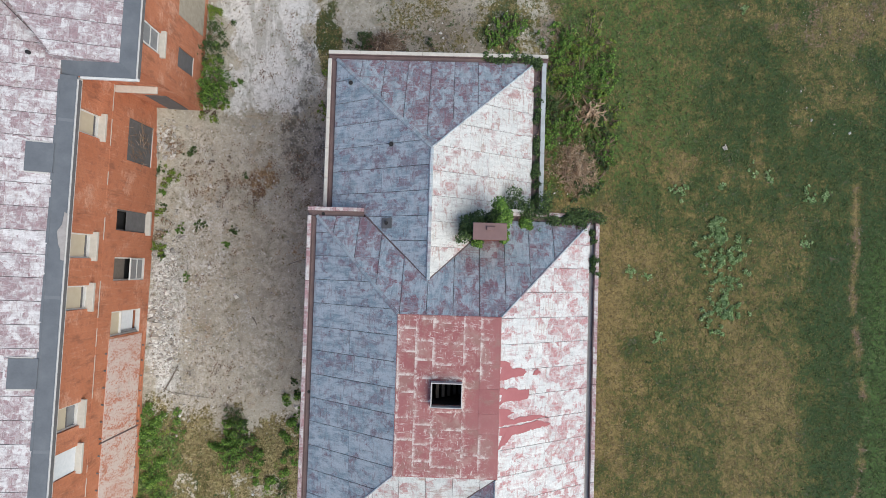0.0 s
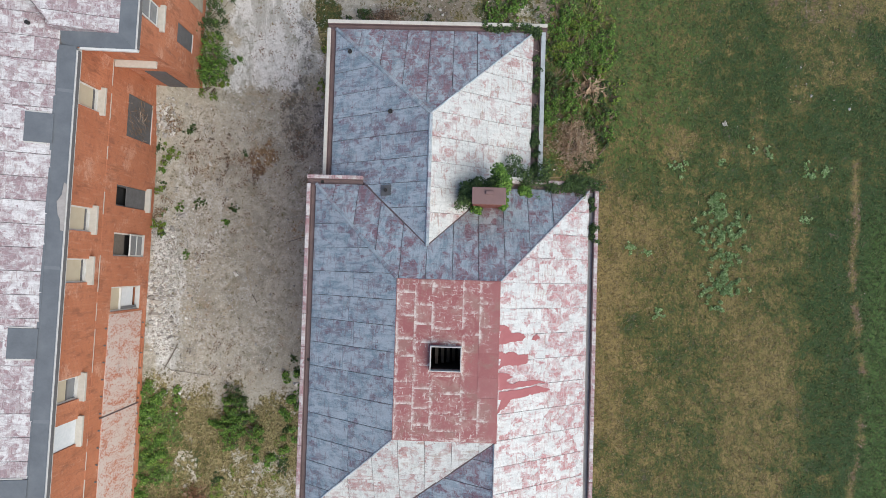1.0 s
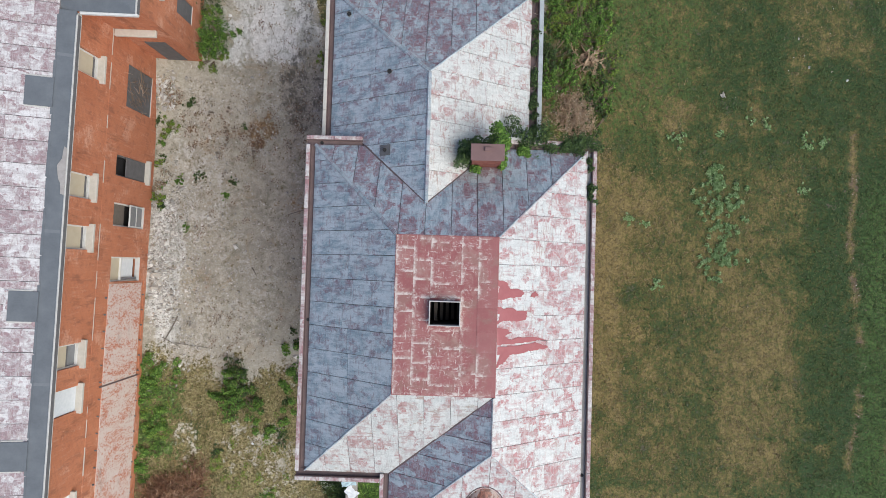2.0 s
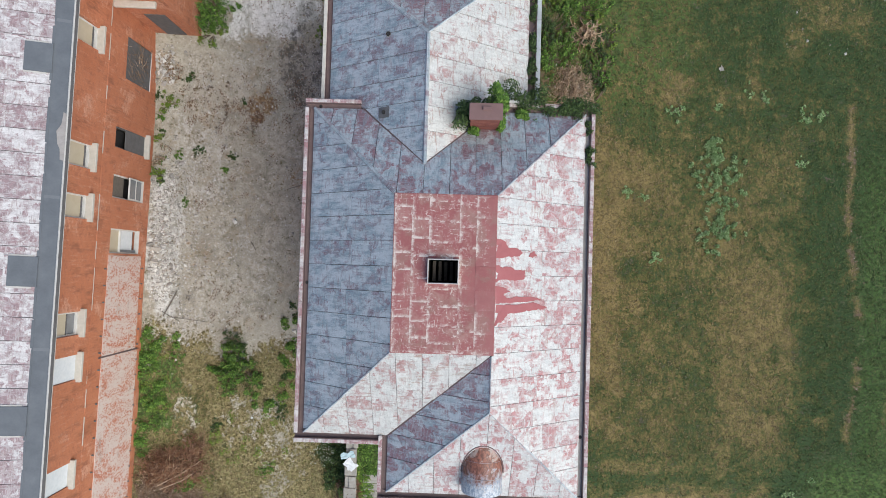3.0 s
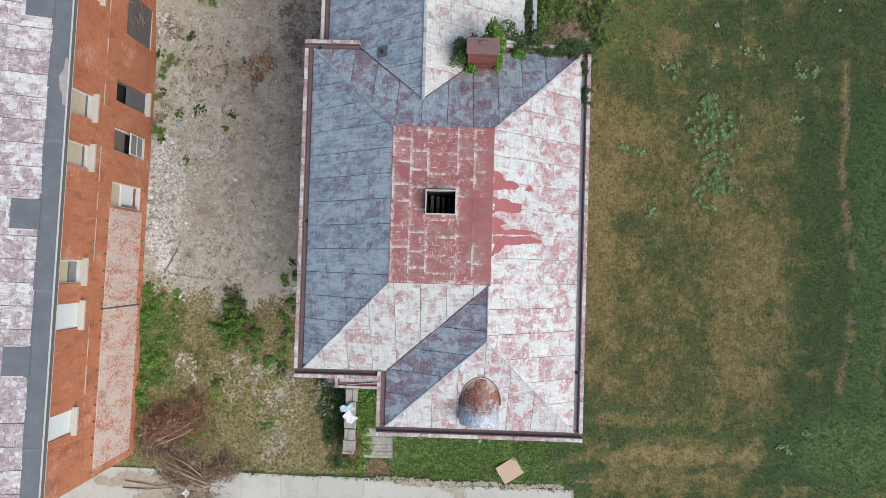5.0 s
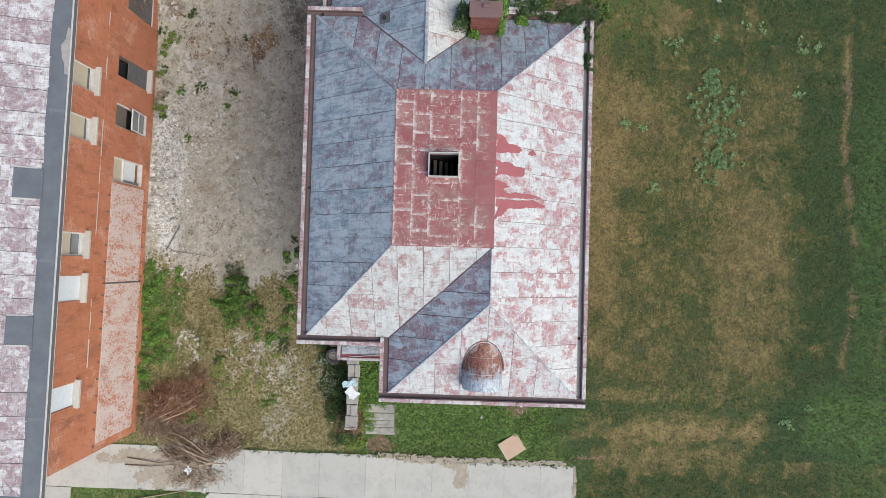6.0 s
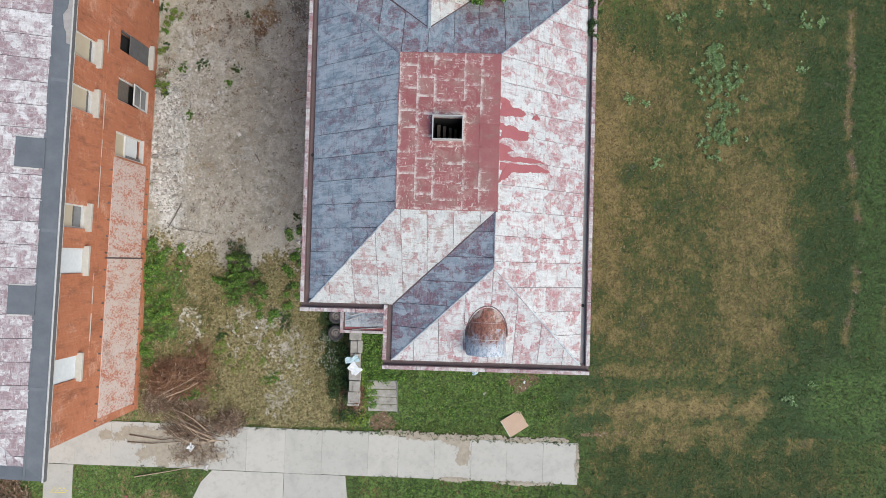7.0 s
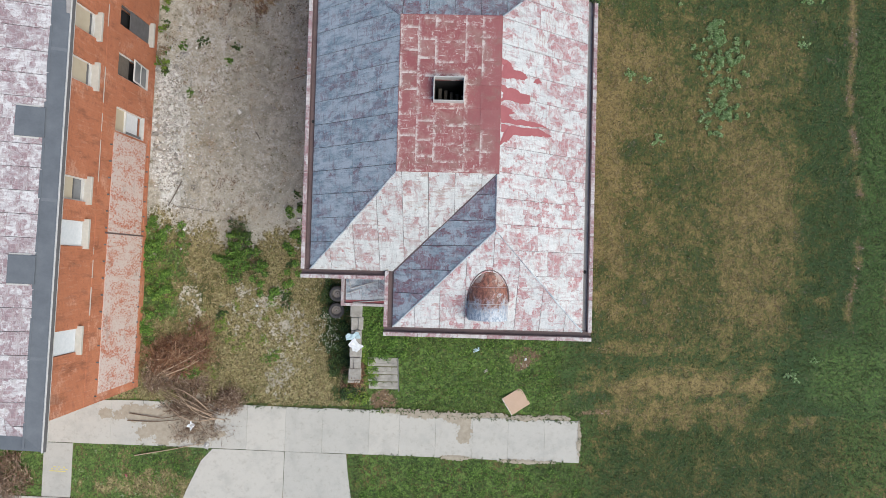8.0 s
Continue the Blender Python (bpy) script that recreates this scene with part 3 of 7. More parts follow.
def cover(x, y):
    """How green, bare, pale and littered the ground is."""
    hx, hy = turned(x, y, HOUSE_TURN)
    n1, n2 = wob(x, y, 0.35, 7.7), wob(x, y, 0.9, 1.3)
    if hy > 5.8:
        hx += 0.9 * n2 + 0.5 * wob(x, y, 2.2, 4.4)
    green, bare, pale, litter, rust = 0.42 + 0.22 * n1 + 0.12 * n2, 0.0, 0.0, 0.0, 0.0
    if hy < -13.4:
        green = 0.66 + 0.2 * n2 + 0.22 * wob(x, y, 2.0, 6.1) - 0.5 * spot(x, y, -12.4, -16.7, 2.6, 0.6, 0.9, 1.6)
        pale = 0.3 * smooth(-8.0, -9.5, hx)
    if hx < -3.2 and hy > -13.6:
        base_pale = 0.3
        bare = smooth(-7.6, -5.4, hy + 1.3 * n2 + 0.7 * n1)
        green = 0.08 + 0.36 * n2 + 0.16 * n1 + 0.26 * wob(x, y, 2.4, 2.2) + 0.34 * spot(x, y, -11.9, -9.2, 1.3, 3.2) - 0.2 * spot(x, y, -7.6, -11.0, 1.8, 2.4)
        bare = max(bare, 0.58 * spot(x, y, -11.05, -8.9, 0.6, 0.95, 1.1, 2.2), 0.62 * spot(x, y, -7.5, -9.0, 0.6, 0.5, 1.1, 2.2), 0.6 * spot(x, y, -6.9, -9.9, 0.4, 0.4, 0.7, 2.0), 0.42 * spot(x, y, -7.2, -11.0, 1.0, 2.6, 0.9, 2.0), 0.36 * spot(x, y, -9.0, -9.2, 0.8, 1.2, 0.9, 2.0))
        green = max(green, 0.85 * spot(x, y, -5.0, -10.2, 0.7, 2.6), 0.5 * spot(x, y, -12.8, -6.6, 0.6, 2.0))
        bare = min(bare, 1 - 0.9 * spot(x, y, -12.6, -7.4, 0.8, 1.7))
        litter = max(0.62 * spot(x, y, -6.3, 5.4, 1.0, 2.0, 0.8), 0.30 * spot(x, y, -9.4, 3.6, 2.0, 1.6), 0.34 * spot(x, y, -7.3, 3.6, 0.9, 1.0), 0.42 * spot(x, y, -5.3, 1.0, 0.7, 8.0), 0.22 * spot(x, y, -11.8, 0.5, 0.9, 3.0), 0.40 * spot(x, y, -5.9, -4.4, 0.7, 1.1, 0.9), 0.55 * spot(x, y, -6.0, 8.2, 0.5, 1.6, 0.8), 0.3 * spot(x, y, -11.3, -4.3, 0.6, 0.9))
        rust = max(0.60 * spot(x, y, -8.1, 3.7, 0.75, 0.65, 0.7, 2.0), 0.36 * spot(x, y, -10.2, 3.8, 1.3, 0.8, 0.8), 0.34 * spot(x, y, -6.9, 0.8, 1.0, 0.5, 0.8), 0.26 * spot(x, y, -10.7, -2.7, 0.9, 1.0, 0.8), 0.16 * spot(x, y, -10.0, -5.8, 2.4, 1.2, 0.8), 0.42 * spot(x, y, -11.9, 5.2, 0.7, 0.7, 0.8))
        pale = 1.05 * smooth(5.2, 7.0, hy + n2) * smooth(-10.4, -9.2, hx + 0.5 * n2) * smooth(-5.2, -6.4, hx + 0.5 * n2)
        pale = max(pale, 0.9 * spot(x, y, -12.0, -2.2, 0.9, 3.6), 0.6 * spot(x, y, -10.8, 1.6, 1.6, 3.0), 0.5 * spot(x, y, -9.0, 4.6, 2.6, 2.2), 0.55 * spot(x, y, -11.0, -5.6, 1.6, 1.2), 0.5 * spot(x, y, -9.5, -3.0, 2.6, 3.0), base_pale)
        if hy > 5:
            green = max(green, 0.8 * spot(x, y, -10.2, 9.5, 1.0, 2.0), 0.55 * spot(x, y, -5.2, 9.8, 0.7, 1.7))
            bare = min(bare, 1 - 0.9 * spot(x, y, -5.2, 9.6, 0.6, 1.8))
    elif hy > 6.2 and hx < 3.2:
        bare = 0.66 + 0.35 * n2
        litter, pale = 0.3, 0.21 + 0.08 * n1
        green = 0.5 + 0.3 * n2
        bare -= 0.45 * spot(x, y, 2.0, 9.8, 0.9, 1.6, 0.9) + 0.5 * spot(x, y, -3.6, 8.6, 0.8, 1.1, 0.9) + 0.5 * spot(x, y, -0.6, 7.8, 0.8, 0.7)
        bare *= smooth(-4.6, -4.0, hx + 0.3 * n2)
    elif hx > 3.2 and hy > -13.4:
        green = 0.41 + 0.13 * n1 + 0.10 * n2 + 0.12 * wob(x, y, 2.1, 5.3)
        green += (0.10 + 0.30 * smooth(8, 12, hx)) * smooth(1.0, 4.5, hy) + 0.42 * smooth(12.6, 14.8, hx + 1.3 * n2 + 0.7 * wob(x, y, 2.1, 8.3)) * smooth(3.5, 1.0, hy)
        green -= 0.40 * spot(x, y, 5.6, -4.6, 1.5, 4.2, 0.5) + 0.25 * spot(x, y, 11.8, -6.5, 1.6, 4.5, 0.5) + 0.25 * spot(x, y, 7.4, 0.2, 1.4, 1.4)
        green -= 0.26 * spot(x, y, 5.4, 0.4, 1.6, 3.6, 0.5)
        green += 0.45 * spot(x, y, 4.2, -3.8, 0.7, 1.2) + 0.25 * spot(x, y, 4.4, -9.5, 1.0, 3.0)
        green += 0.35 * smooth(14.5, 16.5, hx) * smooth(4, 1, hy)
        green += 0.22 * smooth(-9.5, -11, hy) - 0.42 * spot(x, y, 8.5, -12.6, 4.0, 0.45, 0.4) - 0.3 * spot(x, y, 7.0, -11.0, 2.5, 0.3, 0.4)
        green += 0.3 * smooth(12.6, 13.8, hx + n2) * smooth(-10.0, -12.0, hy)
        green -= 0.35 * spot(x, y, 8.9, 4.0, 0.6, 0.8) + 0.25 * spot(x, y, 11.5, 3.6, 1.2, 0.6) + 0.40 * spot(x, y, 15.0, 9.0, 3.4, 3.0, 0.9, 0.8) + 0.25 * spot(x, y, 11.9, 5.4, 0.35, 1.5, 0.3)
        run = 15.55 + 0.07 * math.sin(y * 0.7) + 0.05 * math.sin(y * 2.3) + 0.25 * smooth(0.0, -5.0, y) - 0.35 * smooth(-6.0, -10.0, y)
        run += 0.12 * wob(x, y, 1.7, 2.0) + 0.10 * wob(x, y, 4.0, 5.0)
        rut = math.exp(-(((x - run) / 0.18) ** 2)) * smooth(-0.5, 0.1, wob(x, y, 1.1, 9.1) + 0.5 * wob(x, y, 4.1, 1.0)) * smooth(-10.6, -9.6, y) * smooth(5.0, 3.2, y)
        rut = max(rut, 0.75 * math.exp(-(((x - run - 1.35) / 0.16) ** 2)) * smooth(-0.4, 0.1, wob(x, y, 1.1, 3.3)) * smooth(-9.8, -9.0, y) * smooth(-2.5, -4.5, y))
        bare = 0.44 * rut + 0.38 * spot(x, y, 15.0, 9.6, 2.4, 1.2, 0.6) + 0.5 * spot(x, y, 4.4, 4.6, 0.9, 1.3)
        litter = 0.2
        if hy > 6.0:
            edge = smooth(5.0, 3.0, hx) * smooth(6.0, 6.6, hy)
            bare, pale = max(bare, 0.66 * edge), 0.17 * edge
        green -= 0.75 * rut
    if hx > -3.6 and hy < -9.0 and hy > -13.6:
        f = smooth(5.2, 3.2, hx + 0.6 * n2)
        green = green * (1 - f) + f * (0.80 + 0.2 * n2)
        bare = max(bare * (1 - f), 1.1 * spot(x, y, 2.7, -11.35, 0.7, 0.5, 0.5, 2.0), 0.85 * spot(x, y, -3.0, -13.3, 0.6, 0.45), 0.5 * spot(x, y, 6.0, -13.8, 1.2, 0.3))
    dried = max(spot(x, y, 7.4, -13.6, 1.7, 0.8, 0.9, 1.5), spot(x, y, 10.8, -13.9, 1.8, 0.8, 0.9, 1.5), spot(x, y, 13.6, -13.9, 1.0, 0.45, 0.9, 1.5), 0.8 * spot(x, y, 9.0, -12.2, 3.2, 0.6, 0.9, 1.5))
    green -= 0.38 * dried
    fresh = (1 - dried) * max(0.55 * smooth(-12.9, -13.6, hy) * smooth(7.0, 5.0, hx), smooth(-9.0, -10.0, hy) * smooth(-3.7, -3.5, hx) * smooth(6.0, 3.0, hx + n2), 0.5 * smooth(13.8, 15.8, hx + n2) * smooth(-9.5, -11.0, hy) * smooth(-13.4, -12.4, hy), 0.35 * smooth(15.6, 16.4, hx) * smooth(3.0, 0.0, hy), 0.4 * smooth(3.2, 3.8, hx) * smooth(10.5, 7.5, hx) * smooth(2.0, 5.0, hy), 0.9 * smooth(-10.6, -11.6, hx) * smooth(-5.0, -7.0, hy))
    return green, bare, pale, litter, fresh, rust


LAND = {}


def land(x, y):
    """Green, bare and height at the nearest point of the ground sheet."""
    k = (9 + round((y - LAND["y0"]) / LAND["step"])) * LAND["nx"] + 9 + round((x - LAND["x0"]) / LAND["step"])
    return LAND["data"][k][0], LAND["data"][k][1], LAND["z"][k]


def ground():
    """One sheet, fine where the camera passes and reaching to the horizon."""
    def axis(lo, hi, step):
        mid = np.arange(lo, hi + 1e-6, step)
        far = np.array([0.6, 2, 5, 12, 30, 80, 200, 500, 1500.0])
        return np.concatenate([lo - far[::-1], mid, hi + far])

    xs, ys = axis(-20.0, 20.0, 0.125), axis(-20.0, 13.5, 0.125)
    verts, attrs = [], []
    for y in ys:
        for x in xs:
            cx, cy = min(max(x, -24.0), 24.0), min(max(y, -24.0), 18.0)
            verts.append((x, y, height(cx, cy)))
            attrs.append(cover(cx, cy))
    nx = len(xs)
    faces = [(j * nx + i, j * nx + i + 1, (j + 1) * nx + i + 1, (j + 1) * nx + i) for j in range(len(ys) - 1) for i in range(nx - 1)]
    ob = raw("ground", verts, faces, M_GROUND)
    data = np.array(attrs, dtype=np.float32)
    LAND.update(x0=xs[9], y0=ys[9], step=0.125, nx=nx, data=data, z=[v[2] for v in verts])
    for k, name in enumerate(("green", "bare", "pale", "litter", "fresh", "rust")):
        a = ob.data.attributes.new(name, "FLOAT", "POINT")
        a.data.foreach_set("value", np.ascontiguousarray(data[:, k]))
    ob.data.polygons.foreach_set("use_smooth", [True] * len(faces))
    return tagged(ob, "patchy mown lawn, dry grass and bare gravelly yard soil", "ground", kind="structure")


ground()

# ---- the metal-roofed house ----
house = empty("house", pose(0, 0, 0, 0, 0, HOUSE_TURN), "old brick house with a weathered white and red sheet-metal roof", "house")
EAVE, TOP, WING_EAVE, WING_TOP = 8.22, 10.02, 7.47, 9.42


def clip(poly, a, b, c):
    """The part of a plan polygon where a*x + b*y >= c."""
    out = []
    for p, q in zip(poly, poly[1:] + poly[:1]):
        dp, dq = a * p[0] + b * p[1] - c, a * q[0] + b * q[1] - c
        if dp >= 0:
            out.append(p)
        if dp * dq < 0:
            t = dp / (dp - dq)
            out.append((p[0] + t * (q[0] - p[0]), p[1] + t * (q[1] - p[1])))
    return out


def sheet(name, poly, plane, lift, thick, mat, parent, along, down, label=""):
    """A flat sheet over a plan polygon on a sloping plane, with metric UVs."""
    bm = bmesh.new()
    uvl = bm.loops.layers.uv.verify()
    top = [bm.verts.new((x, y, plane(x, y) + lift)) for x, y in poly]
    low = [bm.verts.new((x, y, plane(x, y) + lift - thick)) for x, y in poly]
    fs = [bm.faces.new(top)]
    n = len(poly)
    for i in range(n):
        fs.append(bm.faces.new((top[i], low[i], low[(i + 1) % n], top[(i + 1) % n])))
    for f in fs:
        for lp in f.loops:
            c = lp.vert.co
            lp[uvl].uv = (c.x * along[0] + c.y * along[1], (c.x * down[0] + c.y * down[1]) * 1.2)
    return part(name, bm, mat, parent, label)


def slope(poly, plane, along, down, pitch, start, parent, mat, gap=0.007, joints=(0.5,), low=None):
    """A roof slope: dark underlay and separate lapped sheets, seams running down the fall, with staggered cross laps."""
    sheet("roof_underlay", poly, plane, -0.03, 0.05, M_DARK, parent, along, down)
    ts = [p[0] * along[0] + p[1] * along[1] for p in poly]
    ds = [p[0] * down[0] + p[1] * down[1] for p in poly]
    k = math.floor((min(ts) - start) / pitch)
    t = start + k * pitch
    d0, d1 = min(ds), max(ds)
    while t < max(ts):
        strip = clip(clip(poly, along[0], along[1], t + gap), -along[0], -along[1], -(t + pitch - gap))
        cuts = [d0 - 1] + [d0 + (d1 - d0) * (j + random.uniform(-0.09, 0.09)) for j in joints] + [d1 + 1]
        for a, b in zip(cuts, cuts[1:]):
            piece = clip(clip(strip, down[0], down[1], a), -down[0], -down[1], -b + 0.004) if len(strip) > 2 else []
            if len(piece) > 2:
                area = abs(sum(p[0] * q[1] - q[0] * p[1] for p, q in zip(piece, piece[1:] + piece[:1]))) / 2
                if area > 0.01:
                    sheet("roof_sheet", piece, plane, random.uniform(0.0, 0.006) + (0.006 if a < d0 else 0.0), 0.016, mat, parent, along, down)
        t += pitch


W_, E_, N_, S_ = (-1, 0), (1, 0), (0, 1), (0, -1)
DX0, DX1, DY0, DY1 = -1.40, 1.24, -5.26, -1.18       # flat deck
RW, RE, RN, RS = -3.96, 3.81, 1.41, -7.84             # main roof edges
SW, SS = -1.56, -9.42                                 # south wing roof edges
NW, NN, NE_ = -3.69, 6.18, 2.21                       # north wing roof edges
RIDGE, APEX = 1.19, -6.70                             # south wing ridge
NR, NAPEX = -0.69, 3.22                               # north wing ridge
RISE, WRISE = TOP - EAVE, WING_TOP - WING_EAVE
p_w = lambda x, y: TOP - RISE * (DX0 - x) / (DX0 - RW)
p_e = lambda x, y: TOP - RISE * (x - DX1) / (RE - DX1)
p_n = lambda x, y: TOP - RISE * (y - DY1) / (RN - DY1)
p_s = lambda x, y: TOP - RISE * (DY0 - y) / (DY0 - RS)
p_sw = lambda x, y: TOP - RISE * (RIDGE - x) / (RIDGE - SW)
p_ss = lambda x, y: TOP - RISE * (APEX - y) / (APEX - SS)
p_nw = lambda x, y: WING_TOP - WRISE * (NR - x) / (NR - NW)
p_ne = lambda x, y: WING_TOP - WRISE * (x - NR) / (NE_ - NR)
p_nn = lambda x, y: WING_TOP - WRISE * (y - NAPEX) / (NN - NAPEX)
vx_w = NR - (WING_TOP - EAVE) * (NR - NW) / WRISE      # where the wing's valleys meet the main eave
vx_e = NR + (WING_TOP - EAVE) * (NE_ - NR) / WRISE
vy = DY1 + (TOP - WING_TOP) * (RN - DY1) / RISE
# West and north slopes take the shade-tinted sheets, east and south the lighter copies.
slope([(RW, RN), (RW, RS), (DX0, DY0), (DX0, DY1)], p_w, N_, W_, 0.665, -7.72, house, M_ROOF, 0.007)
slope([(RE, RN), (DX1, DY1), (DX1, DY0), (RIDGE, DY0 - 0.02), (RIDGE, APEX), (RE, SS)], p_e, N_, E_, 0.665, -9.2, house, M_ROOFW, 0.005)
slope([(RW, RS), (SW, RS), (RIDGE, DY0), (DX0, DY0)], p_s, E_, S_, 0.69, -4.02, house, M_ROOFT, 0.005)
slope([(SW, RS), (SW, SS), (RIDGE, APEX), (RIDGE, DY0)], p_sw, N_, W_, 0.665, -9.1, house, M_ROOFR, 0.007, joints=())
slope([(SW, SS), (RE, SS), (RIDGE, APEX)], p_ss, E_, S_, 0.70, -1.62, house, M_ROOFW, 0.005, joints=(0.62,))
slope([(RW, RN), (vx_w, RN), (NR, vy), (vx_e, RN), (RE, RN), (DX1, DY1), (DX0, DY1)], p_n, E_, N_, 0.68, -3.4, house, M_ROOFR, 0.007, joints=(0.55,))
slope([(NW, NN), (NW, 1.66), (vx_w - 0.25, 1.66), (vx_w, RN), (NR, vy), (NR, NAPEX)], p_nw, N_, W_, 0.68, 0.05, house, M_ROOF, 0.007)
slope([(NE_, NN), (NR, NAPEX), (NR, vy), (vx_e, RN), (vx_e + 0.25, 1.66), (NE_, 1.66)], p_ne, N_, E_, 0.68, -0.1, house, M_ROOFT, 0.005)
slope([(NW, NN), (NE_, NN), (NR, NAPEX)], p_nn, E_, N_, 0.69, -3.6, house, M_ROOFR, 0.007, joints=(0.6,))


def cap_strip(a, b, width, high, mat, name="hip_cap"):
    """A low folded strip along a hip, ridge or valley."""
    a, b = Vector(a), Vector(b)
    d = (b - a).normalized()
    s = d.cross(Vector((0, 0, 1))).normalized() * width / 2
    bm = bmesh.new()
    uvl = bm.loops.layers.uv.verify()
    up = Vector((0, 0, high))
    pts = [[bm.verts.new(p + o) for o in (-s * 1.0 - up * 0.6, -s * 0.45 + up, s * 0.45 + up, s * 1.0 - up * 0.6)] for p in (a, b)]
    length = (b - a).length
    for i in range(3):
        f = bm.faces.new((pts[0][i], pts[0][i + 1], pts[1][i + 1], pts[1][i]))
        for lp, uv in zip(f.loops, ((0, 0), (0.05, 0), (0.05, length), (0, length))):
            lp[uvl].uv = uv
    bm.faces.new(pts[0][::-1]), bm.faces.new(pts[1])
    return part(name, bm, mat, house)


Z = 0.012
cap_strip((RW, RN, EAVE + Z), (DX0, DY1, TOP + Z), 0.10, 0.022, M_ROOF)
cap_strip((RE, RN, EAVE + Z), (DX1, DY1, TOP + Z), 0.05, 0.014, M_ROOF)
cap_strip((RW, RS, EAVE + Z), (DX0, DY0, TOP + Z), 0.05, 0.014, M_ROOF)
cap_strip((SW, SS, EAVE + Z), (RIDGE, APEX, TOP + Z), 0.05, 0.014, M_ROOF)
cap_strip((RE, SS, EAVE + Z), (RIDGE, APEX, TOP + Z), 0.05, 0.012, M_ROOF)
cap_strip((RIDGE, APEX, TOP + Z), (RIDGE, DY0 - 0.03, TOP + Z), 0.07, 0.02, M_ROOF, "ridge_cap")
cap_strip((NW, NN, WING_EAVE + Z), (NR, NAPEX, WING_TOP + Z), 0.12, 0.025, M_ROOF)
cap_strip((NE_, NN, WING_EAVE + Z), (NR, NAPEX, WING_TOP + Z), 0.05, 0.014, M_ROOF)
cap_strip((NR, NAPEX, WING_TOP + Z), (NR, vy, WING_TOP + Z), 0.11, 0.03, M_ROOF, "ridge_cap")
cap_strip((SW, RS, EAVE + 0.004), (RIDGE, DY0, TOP + 0.004), 0.11, 0.012, M_GUTTER, "valley_flashing")
cap_strip((vx_w, RN, EAVE + 0.004), (NR, vy, WING_TOP + 0.004), 0.10, 0.012, M_GUTTER, "valley_flashing")
cap_strip((vx_e, RN, EAVE + 0.004), (NR, vy, WING_TOP + 0.004), 0.10, 0.012, M_GUTTER, "valley_flashing")

# flat deck on top: bearing slab with the hatch well left open, then scuffed sheets
HX0, HX1, HY0, HY1 = -0.47, 0.27, -3.45, -2.87
for d in ((DX0, DY0, HX0, DY1), (HX1, DY0, DX1, DY1), (HX0, DY0, HX1, HY0), (HX0, HY1, HX1, DY1)):
    boxed("deck_board", M_DECK, house, d[0], d[1], TOP - 0.06, d[2], d[3], TOP + 0.028)
cols = [DX0 + 0.02, -0.93, -0.49, 0.29, 0.72, DX1 - 0.02]
for i in range(5):
    y = DY0 + 0.02 + random.uniform(-0.25, 0.0)
    while y < DY1 - 0.02:
        y1 = y + random.uniform(0.42, 0.66)
        a, b = max(y, DY0 + 0.02), min(y1 - 0.004, DY1 - 0.02)
        spans = [(a, b)]
        if i == 2:
            spans = [(a, min(b, HY0 - 0.09)), (max(a, HY1 + 0.09), b)]
        for a, b in spans:
            if b - a > 0.05:
                poly = [(cols[i] + 0.003, a), (cols[i + 1] - 0.003, a), (cols[i + 1] - 0.003, b), (cols[i] + 0.003, b)]
                ob = sheet("deck_sheet", poly, lambda x, y: TOP + 0.036, random.uniform(0, 0.002), 0.006, M_DECK, house, (1, 0), (0, 1))
                uvl = ob.data.uv_layers[0].data
                for lp in ob.data.loops:
                    c = ob.data.vertices[lp.vertex_index].co
                    uvl[lp.index].uv = (min(c.x - cols[i], 9), c.y - a)
        y = y1
# red paint run over the edge onto the east slope
for outline in (
    [(1.20, -2.25), (1.45, -2.35), (1.52, -2.48), (1.85, -2.52), (1.98, -2.60), (1.93, -2.70), (1.55, -2.74), (1.32, -2.78), (1.20, -2.80)],
    [(2.18, -2.62), (2.30, -2.58), (2.38, -2.66), (2.28, -2.73), (2.16, -2.71)],
    [(1.20, -2.95), (1.44, -3.00), (1.62, -2.98), (1.78, -3.06), (2.02, -3.07), (2.08, -3.20), (2.00, -3.31), (1.60, -3.36), (1.36, -3.33), (1.20, -3.42)],
    [(1.20, -3.50), (1.48, -3.52), (1.60, -3.62), (1.44, -3.72), (1.62, -3.80), (2.05, -3.76), (2.42, -3.80), (2.58, -3.86), (2.10, -3.90), (1.60, -3.91), (1.20, -3.95)],
    [(1.20, -3.98), (1.70, -3.96), (2.30, -3.93), (2.62, -3.99), (2.70, -4.07), (2.45, -4.12), (1.95, -4.16), (1.58, -4.22), (1.50, -4.36), (1.34, -4.44), (1.20, -4.55)],
):
    pts = []
    for p, q in zip(outline, outline[1:] + outline[:1]):
        for s in (0, 0.17, 0.33, 0.5, 0.66, 0.83):
            x, y = p[0] + s * (q[0] - p[0]), p[1] + s * (q[1] - p[1])
            pts.append((x + (0.07 * wob(x, y, 7, 2) + 0.04 * wob(x, y, 21, 6)) * (x > 1.25), y + 0.035 * wob(x, y, 8, 5) + 0.02 * wob(x, y, 23, 4)))
    sheet("paint_spill", pts, lambda x, y: min(p_e(x, y), TOP), 0.024, 0.004, M_SPILL, house, (1, 0), (0, 1), "glossy spilled red paint")

